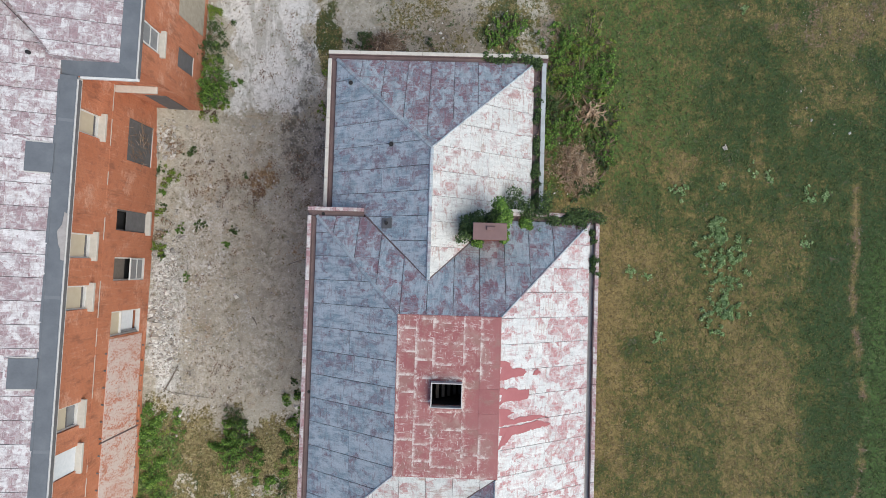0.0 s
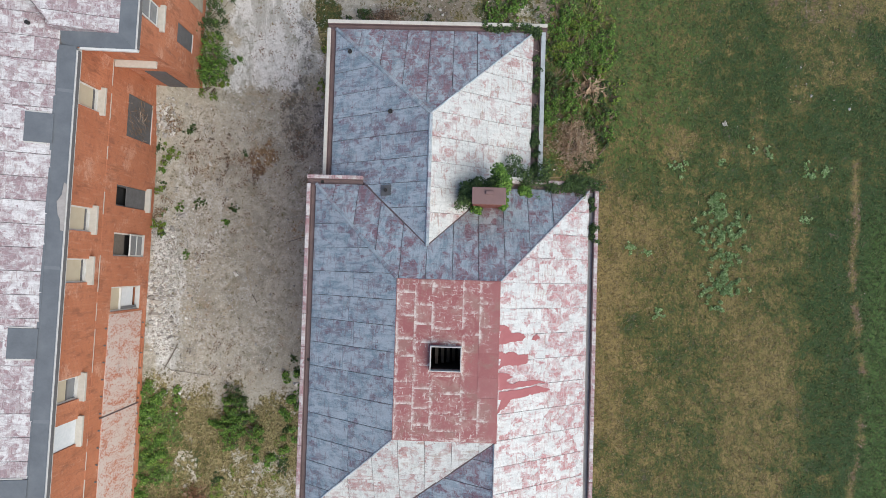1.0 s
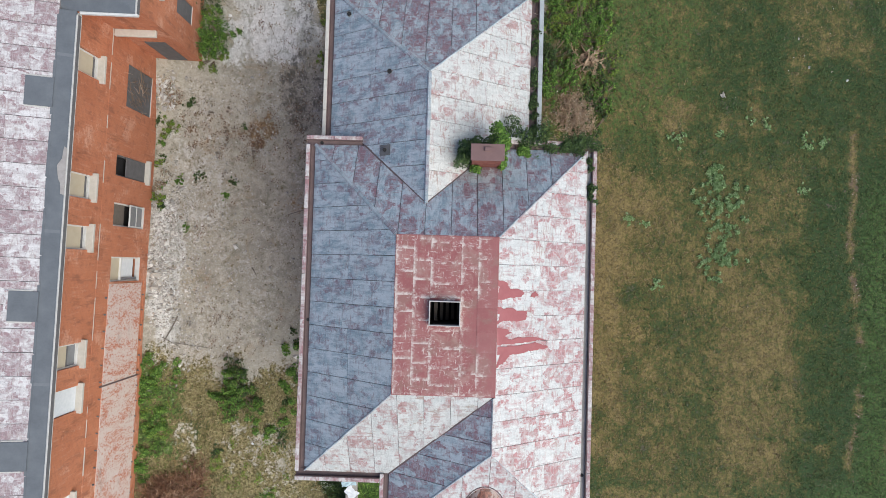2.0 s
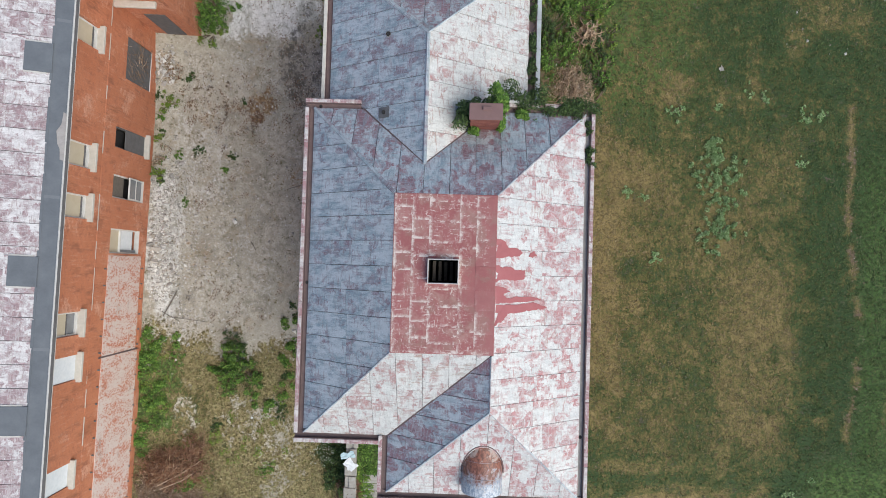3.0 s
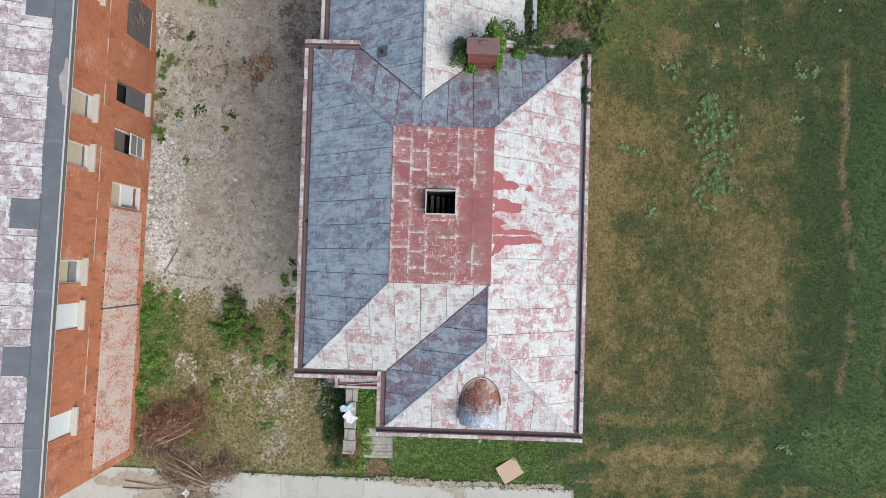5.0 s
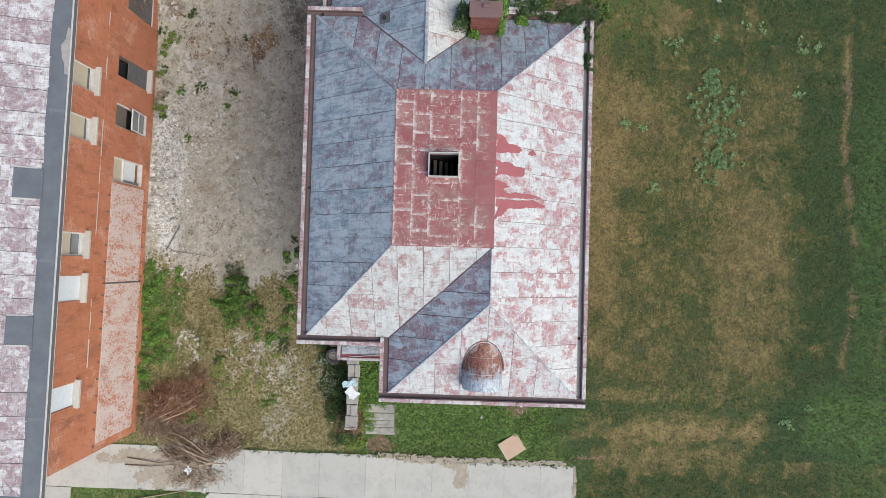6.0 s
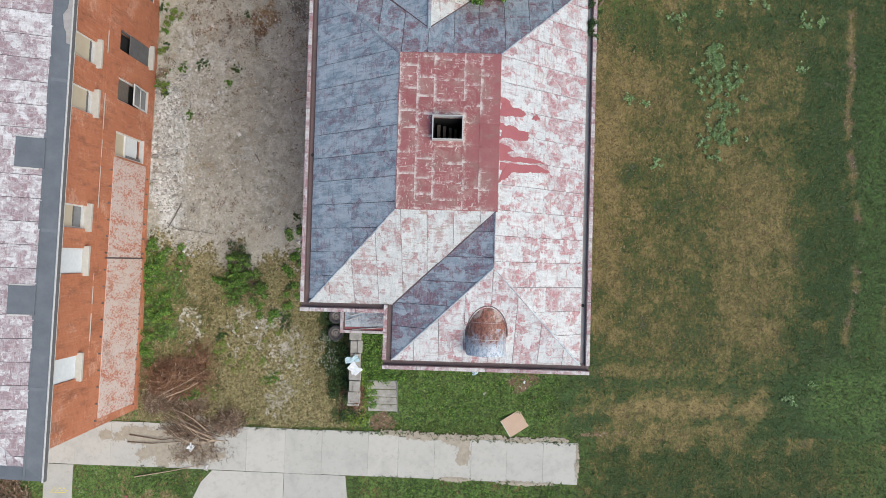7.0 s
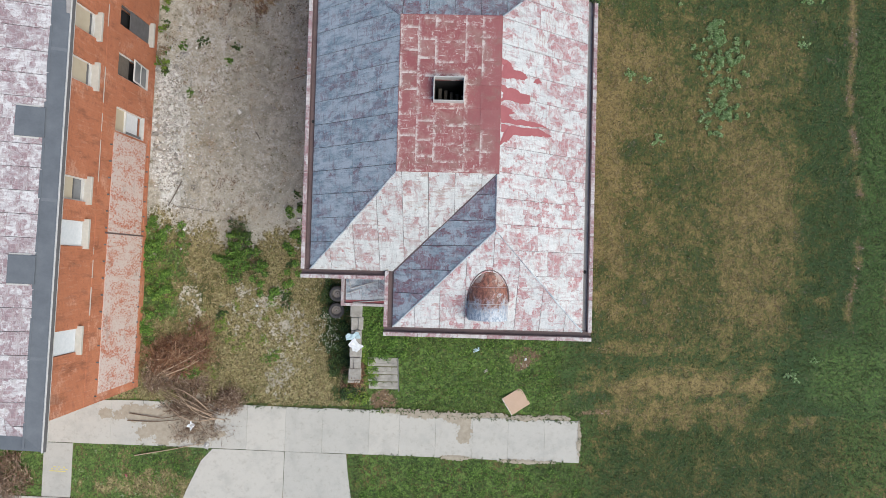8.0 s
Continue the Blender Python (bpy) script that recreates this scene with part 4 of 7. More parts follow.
# roof hatch
hz = TOP + 0.26
for d in ((HX0 - 0.025, HY0 - 0.025, HX1 + 0.025, HY0), (HX0 - 0.025, HY1, HX1 + 0.025, HY1 + 0.025), (HX0 - 0.025, HY0, HX0, HY1), (HX1, HY0, HX1 + 0.025, HY1)):
    boxed("hatch_curb", M_HATCH, house, d[0], d[1], TOP + 0.02, d[2], d[3], hz, bevel=0.004, label="pale painted open roof hatch curb")
for d in ((HX0 - 0.03, HY0 - 0.03, HX1 + 0.03, HY0 - 0.002), (HX0 - 0.03, HY1 + 0.002, HX1 + 0.03, HY1 + 0.03), (HX0 - 0.03, HY0, HX0 - 0.002, HY1), (HX1 + 0.002, HY0, HX1 + 0.03, HY1)):
    boxed("shaft_wall", M_VOID, house, d[0], d[1], TOP - 2.3, d[2], d[3], TOP + 0.019)
for i in range(5):
    x = HX0 + 0.08 + i * 0.15
    boxed("attic_stair", M_TIMBER, house, x, HY0 + 0.03, TOP - 0.75 - 0.16 * i, x + 0.085, HY1 - 0.03, TOP - 0.70 - 0.16 * i)
boxed("attic_floor", M_VOID, house, HX0, HY0, TOP - 2.34, HX1, HY1, TOP - 2.28)


# box gutters and cornice rims round the eaves
def eave_run(a, b, out, z, rim=0.105, trough=0.125, depth=0.5, ends=(0, 0), lining=None, edge=None):
    """One straight eave: cornice rim outside, sunken gutter inside. a, b: ends of the roof edge; out: unit outward."""
    ax, ay, bx, by = *a, *b
    tx, ty = (bx - ax, by - ay)
    n = math.hypot(tx, ty)
    tx, ty = tx / n, ty / n
    ax, ay, bx, by = ax - tx * ends[0], ay - ty * ends[0], bx + tx * ends[1], by + ty * ends[1]

    def run(name, o0, o1, z0, z1, mat, pieces=1, bevel=0.0, label=""):
        for i in range(pieces):
            s0, s1 = i / pieces, (i + 1) / pieces
            xs = [ax + (bx - ax) * s0, ax + (bx - ax) * s1]
            ys = [ay + (by - ay) * s0, ay + (by - ay) * s1]
            x = sorted([xs[0] + out[0] * o0, xs[0] + out[0] * o1, xs[1] + out[0] * o0, xs[1] + out[0] * o1])
            y = sorted([ys[0] + out[1] * o0, ys[0] + out[1] * o1, ys[1] + out[1] * o0, ys[1] + out[1] * o1])
            g = 0.003 if pieces > 1 else 0
            gx, gy = abs(tx) * g, abs(ty) * g
            bm = box(bmesh.new(), x[0] + gx, y[0] + gy, z0, x[-1] - gx, y[-1] - gy, z1, bevel)
            uvl = bm.loops.layers.uv.verify()
            for f in bm.faces:
                for lp in f.loops:
                    c = lp.vert.co
                    lp[uvl].uv = (c.x * abs(tx) + c.y * abs(ty), c.z + (c.x * abs(ty) + c.y * abs(tx)))
            part(name, bm, mat, house, label)

    run("gutter_floor", -0.05, trough, z - 0.16, z - 0.055, lining or M_GUTTER)
    run("gutter_back", -0.05, -0.012, z - 0.055, z - 0.025, M_GUTTER)
    run("gutter_side", trough, trough + 0.02, z - 0.16, z + 0.06, M_GUTTER)
    run("cornice_rim", trough + 0.02, trough + 0.02 + rim, z - 0.02, z + 0.085, edge or M_RIM, max(2, round(n / 0.9)), 0.008, "red and white flaking cornice edge")
    run("cornice_fascia", trough + 0.04, trough + rim - 0.01, z - depth, z - 0.02, M_RIM)
    run("soffit", -0.32, trough + rim - 0.02, z - depth - 0.03, z - depth, M_RIM)


T = 0.105 + 0.02 + 0.125
eave_run((RW, RS), (RW, RN), W_, EAVE, ends=(0, 0))
eave_run((RW, RN), (vx_w - 0.08, RN), N_, EAVE, ends=(T, 0))
eave_run((vx_e + 0.08, RN), (RE, RN), N_, EAVE, ends=(0, T))
M_PALER = plain("pale_blue_grey_gutter", (0.20, 0.20, 0.19), (0.50, 0.54, 0.56), 3, 0.6)
M_LINING = plain("pale_gutter_lining", (0.20, 0.18, 0.17), (0.42, 0.39, 0.37), 4, 0.7)
eave_run((RE, SS), (RE, RN), E_, EAVE, ends=(0, 0), lining=M_LINING)
eave_run((RW, RS), (SW, RS), S_, EAVE, ends=(T, -T))
eave_run((SW, SS), (SW, RS), W_, EAVE, ends=(0, 0))
eave_run((SW, SS), (RE, SS), S_, EAVE, ends=(T, T))
eave_run((NW, 1.70), (NW, NN), W_, WING_EAVE, edge=M_STONE)
eave_run((NW, NN), (NE_, NN), N_, WING_EAVE, ends=(T, 0.40), edge=M_STONE)
eave_run((NE_, 1.70), (NE_, NN), E_, WING_EAVE, rim=0.13, trough=0.20, edge=M_PALER)

# brick walls under the eaves
def wall_ring(x0, y0, x1, y1, z0, z1, t=0.32):
    boxed("house_wall", M_HOUSE, house, x0, y0, z0, x0 + t, y1, z1)
    boxed("house_wall", M_HOUSE, house, x1 - t, y0, z0, x1, y1, z1)
    boxed("house_wall", M_HOUSE, house, x0 + t, y0, z0, x1 - t, y0 + t, z1)
    boxed("house_wall", M_HOUSE, house, x0 + t, y1 - t, z0, x1 - t, y1, z1)


wall_ring(RW + 0.28, RS + 0.28, RE - 0.28, RN - 0.28, -0.3, EAVE - 0.16)
wall_ring(SW + 0.28, SS + 0.28, RE - 0.285, RS + 0.275, -0.3, EAVE - 0.16)
wall_ring(NW + 0.28, RN - 0.275, NE_ - 0.28, NN - 0.28, -0.3, WING_EAVE - 0.16)

# barrel-roofed dormer on the south slope
DC, DR, DCROWN, DFRONT = 1.10, 0.55, 9.32, -9.10
bm = bmesh.new()
uvl = bm.loops.layers.uv.verify()
prof = [(-DR, p_ss(0, DFRONT) - 0.1)] + [(-DR * math.cos(math.pi * i / 16), DCROWN - DR + DR * math.sin(math.pi * i / 16)) for i in range(17)] + [(DR, p_ss(0, DFRONT) - 0.1)]
rings = []
for x, z in prof:
    back = min(APEX - (TOP - z) / RISE * (APEX - SS) + 0.06, -7.2)
    back = max(back, DFRONT + 0.02)
    rings.append([bm.verts.new((DC + x, DFRONT + (back - DFRONT) * s / 4, z + 0.0)) for s in range(5)])
for i, (a, b) in enumerate(zip(rings, rings[1:])):
    for s in range(4):
        f = bm.faces.new((a[s], b[s], b[s + 1], a[s + 1]))
        f.smooth = 0 < i < len(rings) - 2
        for lp in f.loops:
            lp[uvl].uv = (lp.vert.co.y, i * 0.11 + (0.11 if lp.vert in b else 0))
dormer = part("dormer", bm, M_RUST, house, "barrel-topped metal dormer with worn red and white paint")
bm = bmesh.new()
bm.faces.new([bm.verts.new((DC + x * 0.96, DFRONT + 0.03, z - 0.02)) for x, z in prof])
uv_box(bm)
part("dormer_front", bm, M_RIM, dormer)
for s in (0.26, 0.52, 0.76):
    y = DFRONT + s * 1.75
    ridge = [(DC - (DR + 0.004) * math.cos(math.pi * i / 16), y, DCROWN - DR + (DR + 0.004) * math.sin(math.pi * i / 16)) for i in range(1, 16)]
    ridge = [p for p in ridge if p[2] > p_ss(0, y) + 0.01]
    if len(ridge) > 2:
        part("dormer_seam", tube(bmesh.new(), ridge, [0.006] * len(ridge), 4), M_RIM, dormer)
tube_bm = bmesh.new()
arc = []
for i in range(17):
    x, z = -(DR + 0.02) * math.cos(math.pi * i / 16), DCROWN - DR + (DR + 0.02) * math.sin(math.pi * i / 16)
    arc.append((DC + x, max(min(APEX - (TOP - z) / RISE * (APEX - SS), -7.3), DFRONT), z + 0.01))
tube(tube_bm, arc, [0.02] * 17, 5)
part("dormer_flashing", tube_bm, M_GUTTER, dormer)

# vent stubs, pipe and outlets
def vent(x, y, z, r, h):
    bm = tube(bmesh.new(), [(x, y, z - 0.1), (x, y, z + h)], [r, r], 12)
    for f in [f for f in bm.faces if len(f.verts) > 4 and f.calc_center_median().z > z]:
        inner = bmesh.ops.inset_region(bm, faces=[f], thickness=r * 0.2)
        bmesh.ops.translate(bm, vec=(0, 0, -h * 0.9), verts=f.verts)
    pipe = part("vent_pipe", bm, M_HATCH, house, "short vent pipe through the roof")
    part("pipe_bore", tube(bmesh.new(), [(x, y, z - 0.05), (x, y, z + h + 0.004)], [r * 0.86, r * 0.86], 12), M_VOID, pipe)


vent(-3.19, 5.37, p_nw(-3.19, 0), 0.07, 0.06)
vent(-1.85, 3.42, p_nw(-1.85, 0), 0.07, 0.06)
fl = sheet("pipe_flashing", [(-2.06, 1.07), (-1.76, 1.07), (-1.76, 1.37), (-2.06, 1.37)], p_nw, 0.035, 0.02, M_BOARD, house, (1, 0), (0, 1), "dark square pipe flashing")
part("pipe", tube(bmesh.new(), [(-1.92, 1.22, p_nw(-1.92, 0)), (-1.92, 1.22, p_nw(-1.92, 0) + 0.10)], [0.055, 0.05], 12), M_VOID, fl)
for x, y in ((-3.79, RN + 0.06), (RE + 0.05, -7.72), (RW - 0.05, -3.6)):
    part("gutter_outlet", tube(bmesh.new(), [(x, y, EAVE - 0.06), (x, y, EAVE - 0.045)], [0.05, 0.05], 10), M_VOID, house)

# chimney with a flat metal cap
CX0, CX1, CY0, CY1, CZ = 0.50, 1.27, 0.82, 1.16, 9.93
chimney = boxed("chimney", M_DARK, house, CX0 + 0.02, CY0 + 0.02, 8.0, CX1 - 0.02, CY1 - 0.02, CZ, label="short red brick chimney under a brown metal cap")
M_CBRICK = brick_bits()
z, course = 8.35, 0
while z < CZ - 0.05:
    off = 0.105 * (course % 2)
    for y0, y1 in ((CY0 - 0.004, CY0 + 0.08), (CY1 - 0.08, CY1 + 0.004)):
        x = CX0 - off
        while x < CX1 - 0.01:
            a, b = max(x, CX0), min(x + 0.2, CX1)
            if b - a > 0.03:
                j = random.uniform(-0.004, 0.004)
                boxed("brick", M_CBRICK, chimney, a, y0 + j, z, b, y1 + j, z + 0.064)
            x += 0.21
    for x0, x1 in ((CX0 - 0.004, CX0 + 0.08), (CX1 - 0.08, CX1 + 0.004)):
        boxed("brick", M_CBRICK, chimney, x0, CY0 + 0.09, z, x1, CY1 - 0.09, z + 0.064)
    z, course = z + 0.075, course + 1
capm = plain("brown_chimney_metal", (0.15, 0.085, 0.08), (0.22, 0.13, 0.12), 5, 0.5)
cap = boxed("chimney_cap", capm, chimney, CX0 - 0.05, CY0 - 0.05, CZ, CX1 + 0.05, CY1 + 0.05, CZ + 0.035, bevel=0.01, label="brown sheet-metal chimney cap")
boxed("cap_lug", capm, cap, CX0 + 0.30, CY0 + 0.20, CZ + 0.034, CX0 + 0.52, CY0 + 0.29, CZ + 0.09, bevel=0.01)

# low flat porch roof in the south-west corner
PX0, PX1, PY0, PY1, PZ = -3.72, SW + 0.28, -9.12, RS + 0.28, 4.45
porch = boxed("porch_roof", M_DARK, house, PX0, PY0, PZ - 0.16, PX1, PY1, PZ, label="small flat porch roof with peeling red and grey sheet metal")
for i in range(4):
    x = PX0 + 0.16 + i * 0.56
    sheet("roof_sheet", [(x, PY0 + 0.14), (min(x + 0.55, PX1), PY0 + 0.14), (min(x + 0.55, PX1), PY1), (x, PY1)], lambda x, y: PZ + 0.012, 0.002 * i, 0.012, M_ROOF, porch, (0, 1), (1, 0))
boxed("porch_rim", M_RIM, porch, PX0, PY0, PZ, PX0 + 0.11, PY1, PZ + 0.09, bevel=0.01)
boxed("porch_rim", M_RIM, porch, PX0 + 0.11, PY0, PZ, PX1, PY0 + 0.10, PZ + 0.09, bevel=0.01)
boxed("porch_gutter", M_GUTTER, porch, PX0 + 0.11, PY0 + 0.10, PZ, PX0 + 0.16, PY1, PZ + 0.03)
boxed("porch_gutter", M_SPILL, porch, PX0 + 0.16, PY0 + 0.10, PZ, PX1, PY0 + 0.20, PZ + 0.03)
for a, b in (((-3.45, -8.25), (-3.38, -8.52)), ((-3.38, -8.52), (-2.55, -8.28)), ((-3.3, -9.0), (-2.2, -8.9)), ((-3.5, -8.7), (-3.1, -8.55))):
    bm = tube(bmesh.new(), [(*a, PZ + 0.05), (*b, PZ + 0.07)], [0.018, 0.015], 5)
    tagged(finish("lath", bm, M_HATCH, porch), "pale loose lath lying on the porch roof")

# ---- the painted brick building ----
old = empty("brick_building", pose(0, 0, 0, 0, 0, OLD_TURN), "long two-storey orange-painted brick building with a white and rust metal roof", "building")
BX, BS, BN = -12.60, -13.37, 5.98      # east face, south face, inner corner
GX = -10.75                            # east face of the projecting wing
TW = 0.34
UP = [(3.86, 4.66), (-0.32, 0.52), (-2.07, -1.25), (-6.08, -5.27), (-7.63, -6.76), (-11.30, -10.48)]
LOWW = [(3.45, 5.08, 0.75, 2.66), (0.76, 1.56, 0.86, 3.06), (-1.13, -0.24, 0.72, 3.02), (-3.22, -2.28, 0.80, 2.96)]
holes = [(a, b, 4.50, 6.35) for a, b in UP] + LOWW


def wall_with_holes(name, x0, x1, y0, y1, z0, z1, holes, mat, parent):
    """An upright wall along y, its openings cut right through."""
    bm = bmesh.new()
    ys = sorted({y0, y1, *(v for h in holes for v in h[:2])})
    zs = sorted({z0, z1, *(v for h in holes for v in h[2:])})
    for ya, yb in zip(ys, ys[1:]):
        runs = []
        for za, zb in zip(zs, zs[1:]):
            cy, cz = (ya + yb) / 2, (za + zb) / 2
            if not any(h[0] < cy < h[1] and h[2] < cz < h[3] for h in holes):
                if runs and runs[-1][1] == za:
                    runs[-1][1] = zb
                else:
                    runs.append([za, zb])
        for za, zb in runs:
            box(bm, x0, ya, za, x1, yb, zb)
    bmesh.ops.remove_doubles(bm, verts=bm.verts, dist=0.0005)
    uv_box(bm)
    return part(name, bm, mat, parent)


wall_with_holes("east_wall", BX - TW, BX, BS, BN, -0.4, 6.62, holes, M_BRICK, old)
wing_holes = [(6.95, 7.72, 4.40, 6.2), (7.02, 7.78, 1.62, 3.0)]
wall_with_holes("wing_wall", GX - TW, GX, BN, 14.5, -0.4, 6.62, wing_holes, M_BRICK, old)
boxed("south_wall", M_BRICK, old, -26.0, BS, -0.4, BX - TW - 0.002, BS + TW, 6.62)
boxed("return_wall", M_BRICK, old, BX + 0.002, BN, -0.4, GX - TW - 0.002, BN + TW, 6.62)
boxed("west_wall", M_BRICK, old, -26.0, BS + TW + 0.002, -0.4, -26 + TW, 14.5, 6.62)
boxed("belt_course", M_BRICK, old, BX, BS, 3.55, BX + 0.008, BN, 3.84, label="painted brick string course")
y = BS + 0.1
while y < BN - 0.4:
    n = random.uniform(0.2, 1.6)
    if random.random() < 0.38:
        boxed("belt_edge", M_STONE, old, BX + 0.0085, y, 3.845, BX + 0.02 + random.uniform(0, 0.012), min(y + n, BN), 3.845 + random.uniform(0.015, 0.035), label="flaking pale mortar line")
    y += n + random.uniform(0.05, 0.4)
boxed("interior_floor", M_VOID, old, -17.0, BS + TW, 3.35, BX - TW, 14.0, 3.45)
boxed("interior_partition", M_VOID, old, -15.2, BS + TW, 0.0, -15.0, 14.0, 6.5)


def sash_window(y0, y1, z0, z1, x, fill, raised=0.0, sill=True):
    """Frame, two sashes or boards, and a stone sill, in an opening of an east-facing wall."""
    win = boxed("window", M_STONE if sill else M_WHITE, old, x - TW + 0.02, y0 - 0.09, z0 - 0.11, x + 0.17, y1 + 0.09, z0 + 0.01, bevel=0.012, label="tall sash window with a projecting pale stone sill") if sill else boxed("window", M_WHITE, old, x - 0.2, y0, z0, x - 0.02, y1, z0 + 0.04, label="ground-floor window with a battered frame")
    f = 0.055
    for d in ((y0, y0 + f, z0 + 0.012, z1), (y1 - f, y1, z0 + 0.012, z1), (y0 + f, y1 - f, z1 - f, z1)):
        boxed("window_frame", M_WHITE if fill != "board" else M_BOARD, win, x - 0.17, d[0], d[2], x - 0.09, d[1], d[3])
    zm = (z0 + z1) / 2
    if fill == "blind":
        low = z0 + 0.62 if raised else z0 + 0.26
        boxed("roller_blind", M_BLIND, win, x - 0.125, y0 + 0.03, low, x - 0.112, y1 - 0.03, z1 - f, label="yellowed roller blind")
        boxed("pane", M_GLASS, win, x - 0.155, y0 + f, z0 + 0.05, x - 0.147, y1 - f, low)
        boxed("meeting_rail", M_BOARD, win, x - 0.14, y0 + 0.03, low - 0.05, x - 0.09, y1 - 0.03, low)
        boxed("lower_rail", M_WHITE, win, x - 0.14, y0 + f, z0 + 0.011, x - 0.08, y1 - f, z0 + 0.10)
    elif fill == "white":
        boxed("cover_panel", M_CLOTH, win, x - 0.08, y0 + 0.01, z0 + 0.02, x - 0.045, y1 - 0.01, z1 - 0.01, label="white sheet closing the window")
    elif fill == "board":
        boxed("board", M_BOARD, win, x - 0.07, y0 + 0.01, z0 + 0.015, x - 0.035, y1 - 0.01, z1 - 0.02 if raised == 0 else z0 + (z1 - z0) * (1 - raised), label="weathered grey plywood board")
        boxed("dark_opening", M_VOID, win, x - 0.30, y0 + f, z0 + 0.015, x - 0.285, y1 - f, z1 - f)
    elif fill == "sash":
        boxed("upper_board", M_TIMBER if raised else M_BLIND, win, x - 0.14, y0 + f, zm + 0.2, x - 0.12, y1 - f, z1 - f)
        m = Matrix.Translation((x - 0.06, 0, z0 + 0.1)) @ pose(0, 0, 0, 0, 7 if raised else 3, 0)
        for d in ((y0 + 0.02, y0 + 0.07, 0, 1.3), (y1 - 0.07, y1 - 0.02, 0, 1.3), (y0 + 0.07, y1 - 0.07, 0, 0.07), (y0 + 0.07, y1 - 0.07, 1.23, 1.3), (y0 + 0.07, y1 - 0.07, 0.62, 0.66)):
            boxed("sash_bar", M_WHITE, win, 0, d[0], d[2], 0.04, d[1], d[3], m=m)
        boxed("pane", M_GLASS, win, 0.015, y0 + 0.07, 0.07, 0.022, y1 - 0.07, 1.23, m=m)
        boxed("dark_opening", M_VOID, win, x - 0.30, y0 + f, z0 + 0.015, x - 0.285, y1 - f, z1 - f)
    elif fill == "curtain":
        split = z0 + (z1 - z0) * 0.62
        boxed("roller_blind", M_BLIND, win, x - 0.16, y0 + f, split, x - 0.145, y1 - f, z1 - f, label="yellowed roller blind")
        boxed("meeting_rail", M_WHITE, win, x - 0.14, y0 + f, split - 0.05, x - 0.07, y1 - f, split + 0.01)
        boxed("curtain", M_CLOTH, win, x - 0.17, y0 + f + 0.06, z0 + 0.3, x - 0.155, y1 - f, split - 0.05, label="dingy white curtain")
        boxed("pane", M_GLASS, win, x - 0.125, y0 + f, z0 + 0.05, x - 0.119, y0 + f + 0.10, split - 0.05)
        boxed("dark_opening", M_VOID, win, x - 0.30, y0 + f, z0 + 0.015, x - 0.285, y1 - f, z1 - f)
    return win


for i, ((a, b), fill) in enumerate(zip(UP, ("blind", "blind", "blind", "blind", "white", "white"))):
    sash_window(a, b, 4.50, 6.35, BX, fill, 1.0 if i == 3 else 0.0)
sash_window(*LOWW[0], BX, "board", 0.0, False)
sash_window(*LOWW[1], BX, "board", 0.35)
sash_window(*LOWW[2], BX, "sash", 1.0, False)
sash_window(*LOWW[3], BX, "curtain", 0.0, False)
sash_window(6.95, 7.72, 4.40, 6.2, GX, "sash", 0.0)
sash_window(7.02, 7.78, 1.62, 3.0, GX, "board", 0.0, False)
boxed("ledge", M_STONE, old, BX + 0.03, 5.72, 3.72, GX - 0.3, BN - 0.002, 3.85, bevel=0.02, label="pale weathered stone ledge above a side door")
boxed("side_door", M_BOARD, old, -12.1, BN - 0.03, 0.6, -11.3, BN - 0.002, 2.6, label="dark boarded side door")
boxed("patched_render", M_SOILP, old, GX + 0.003, 8.9, 1.0, GX + 0.018, 10.4, 3.2, label="tan patch of bare render")

# painted panel on the ground floor with bolt heads along its edges
boxed("wall_panel", M_SIGN, old, BX + 0.002, -7.05, 0.62, BX + 0.02, -3.3, 3.02, label="flaked white painted wall panel")
boxed("wall_panel", M_SIGN, old, BX + 0.002, -13.05, 0.45, BX + 0.02, -7.11, 3.02, label="flaked white painted wall panel")
boxed("panel_joint", M_GUTTER, old, BX + 0.002, -7.11, 0.3, BX + 0.03, -7.05, 3.2)
boxed("panel_trim", M_BRICK, old, BX + 0.002, -13.3, 0.28, BX + 0.03, -3.1, 0.44)
y = -13.1
while y < -3.5:
    for z in (0.5, 3.2):
        bm = tube(bmesh.new(), [(BX - 0.01, y, z), (BX + 0.07, y, z - 0.01)], [0.03, 0.03], 6)
        part("bolt_head", bm, M_BOARD, old)
    y += 0.62

# roof of the brick building: grey membrane edge, metal sheets behind, hipped at the south end
OE, OX, OS = 6.88, -12.03, -13.98       # eave height, outer eave, south eave
PITCH = 0.27
o_e = lambda x, y: OE + 0.02 + PITCH * (OX - x)
o_s = lambda x, y: OE + 0.02 + PITCH * (y - OS)
o_g = lambda x, y: OE + 0.02 + PITCH * (GX + 0.55 - x)
IN = 0.47
RX = -19.5
EN = 5.36
sheet("edge_membrane", [(OX, OS), (OX, EN), (OX - IN, EN), (OX - IN, OS + IN)], o_e, 0.0, 0.05, M_MEMB, old, (0, 1), (1, 0), "slate grey roofing membrane along the eave")
sheet("edge_membrane", [(-26.5, OS), (OX, OS), (OX - IN, OS + IN), (-26.5, OS + IN)], o_s, 0.002, 0.05, M_MEMB, old, (1, 0), (0, 1))
slope([(OX - IN, OS + IN), (OX - IN, EN + 0.45), (RX, EN + 7), (RX, OS + (OX - RX))], o_e, (0, 1), (1, 0), 0.72, -13.2, old, M_OROOF, 0.009, joints=(0.30, 0.62, 0.86))
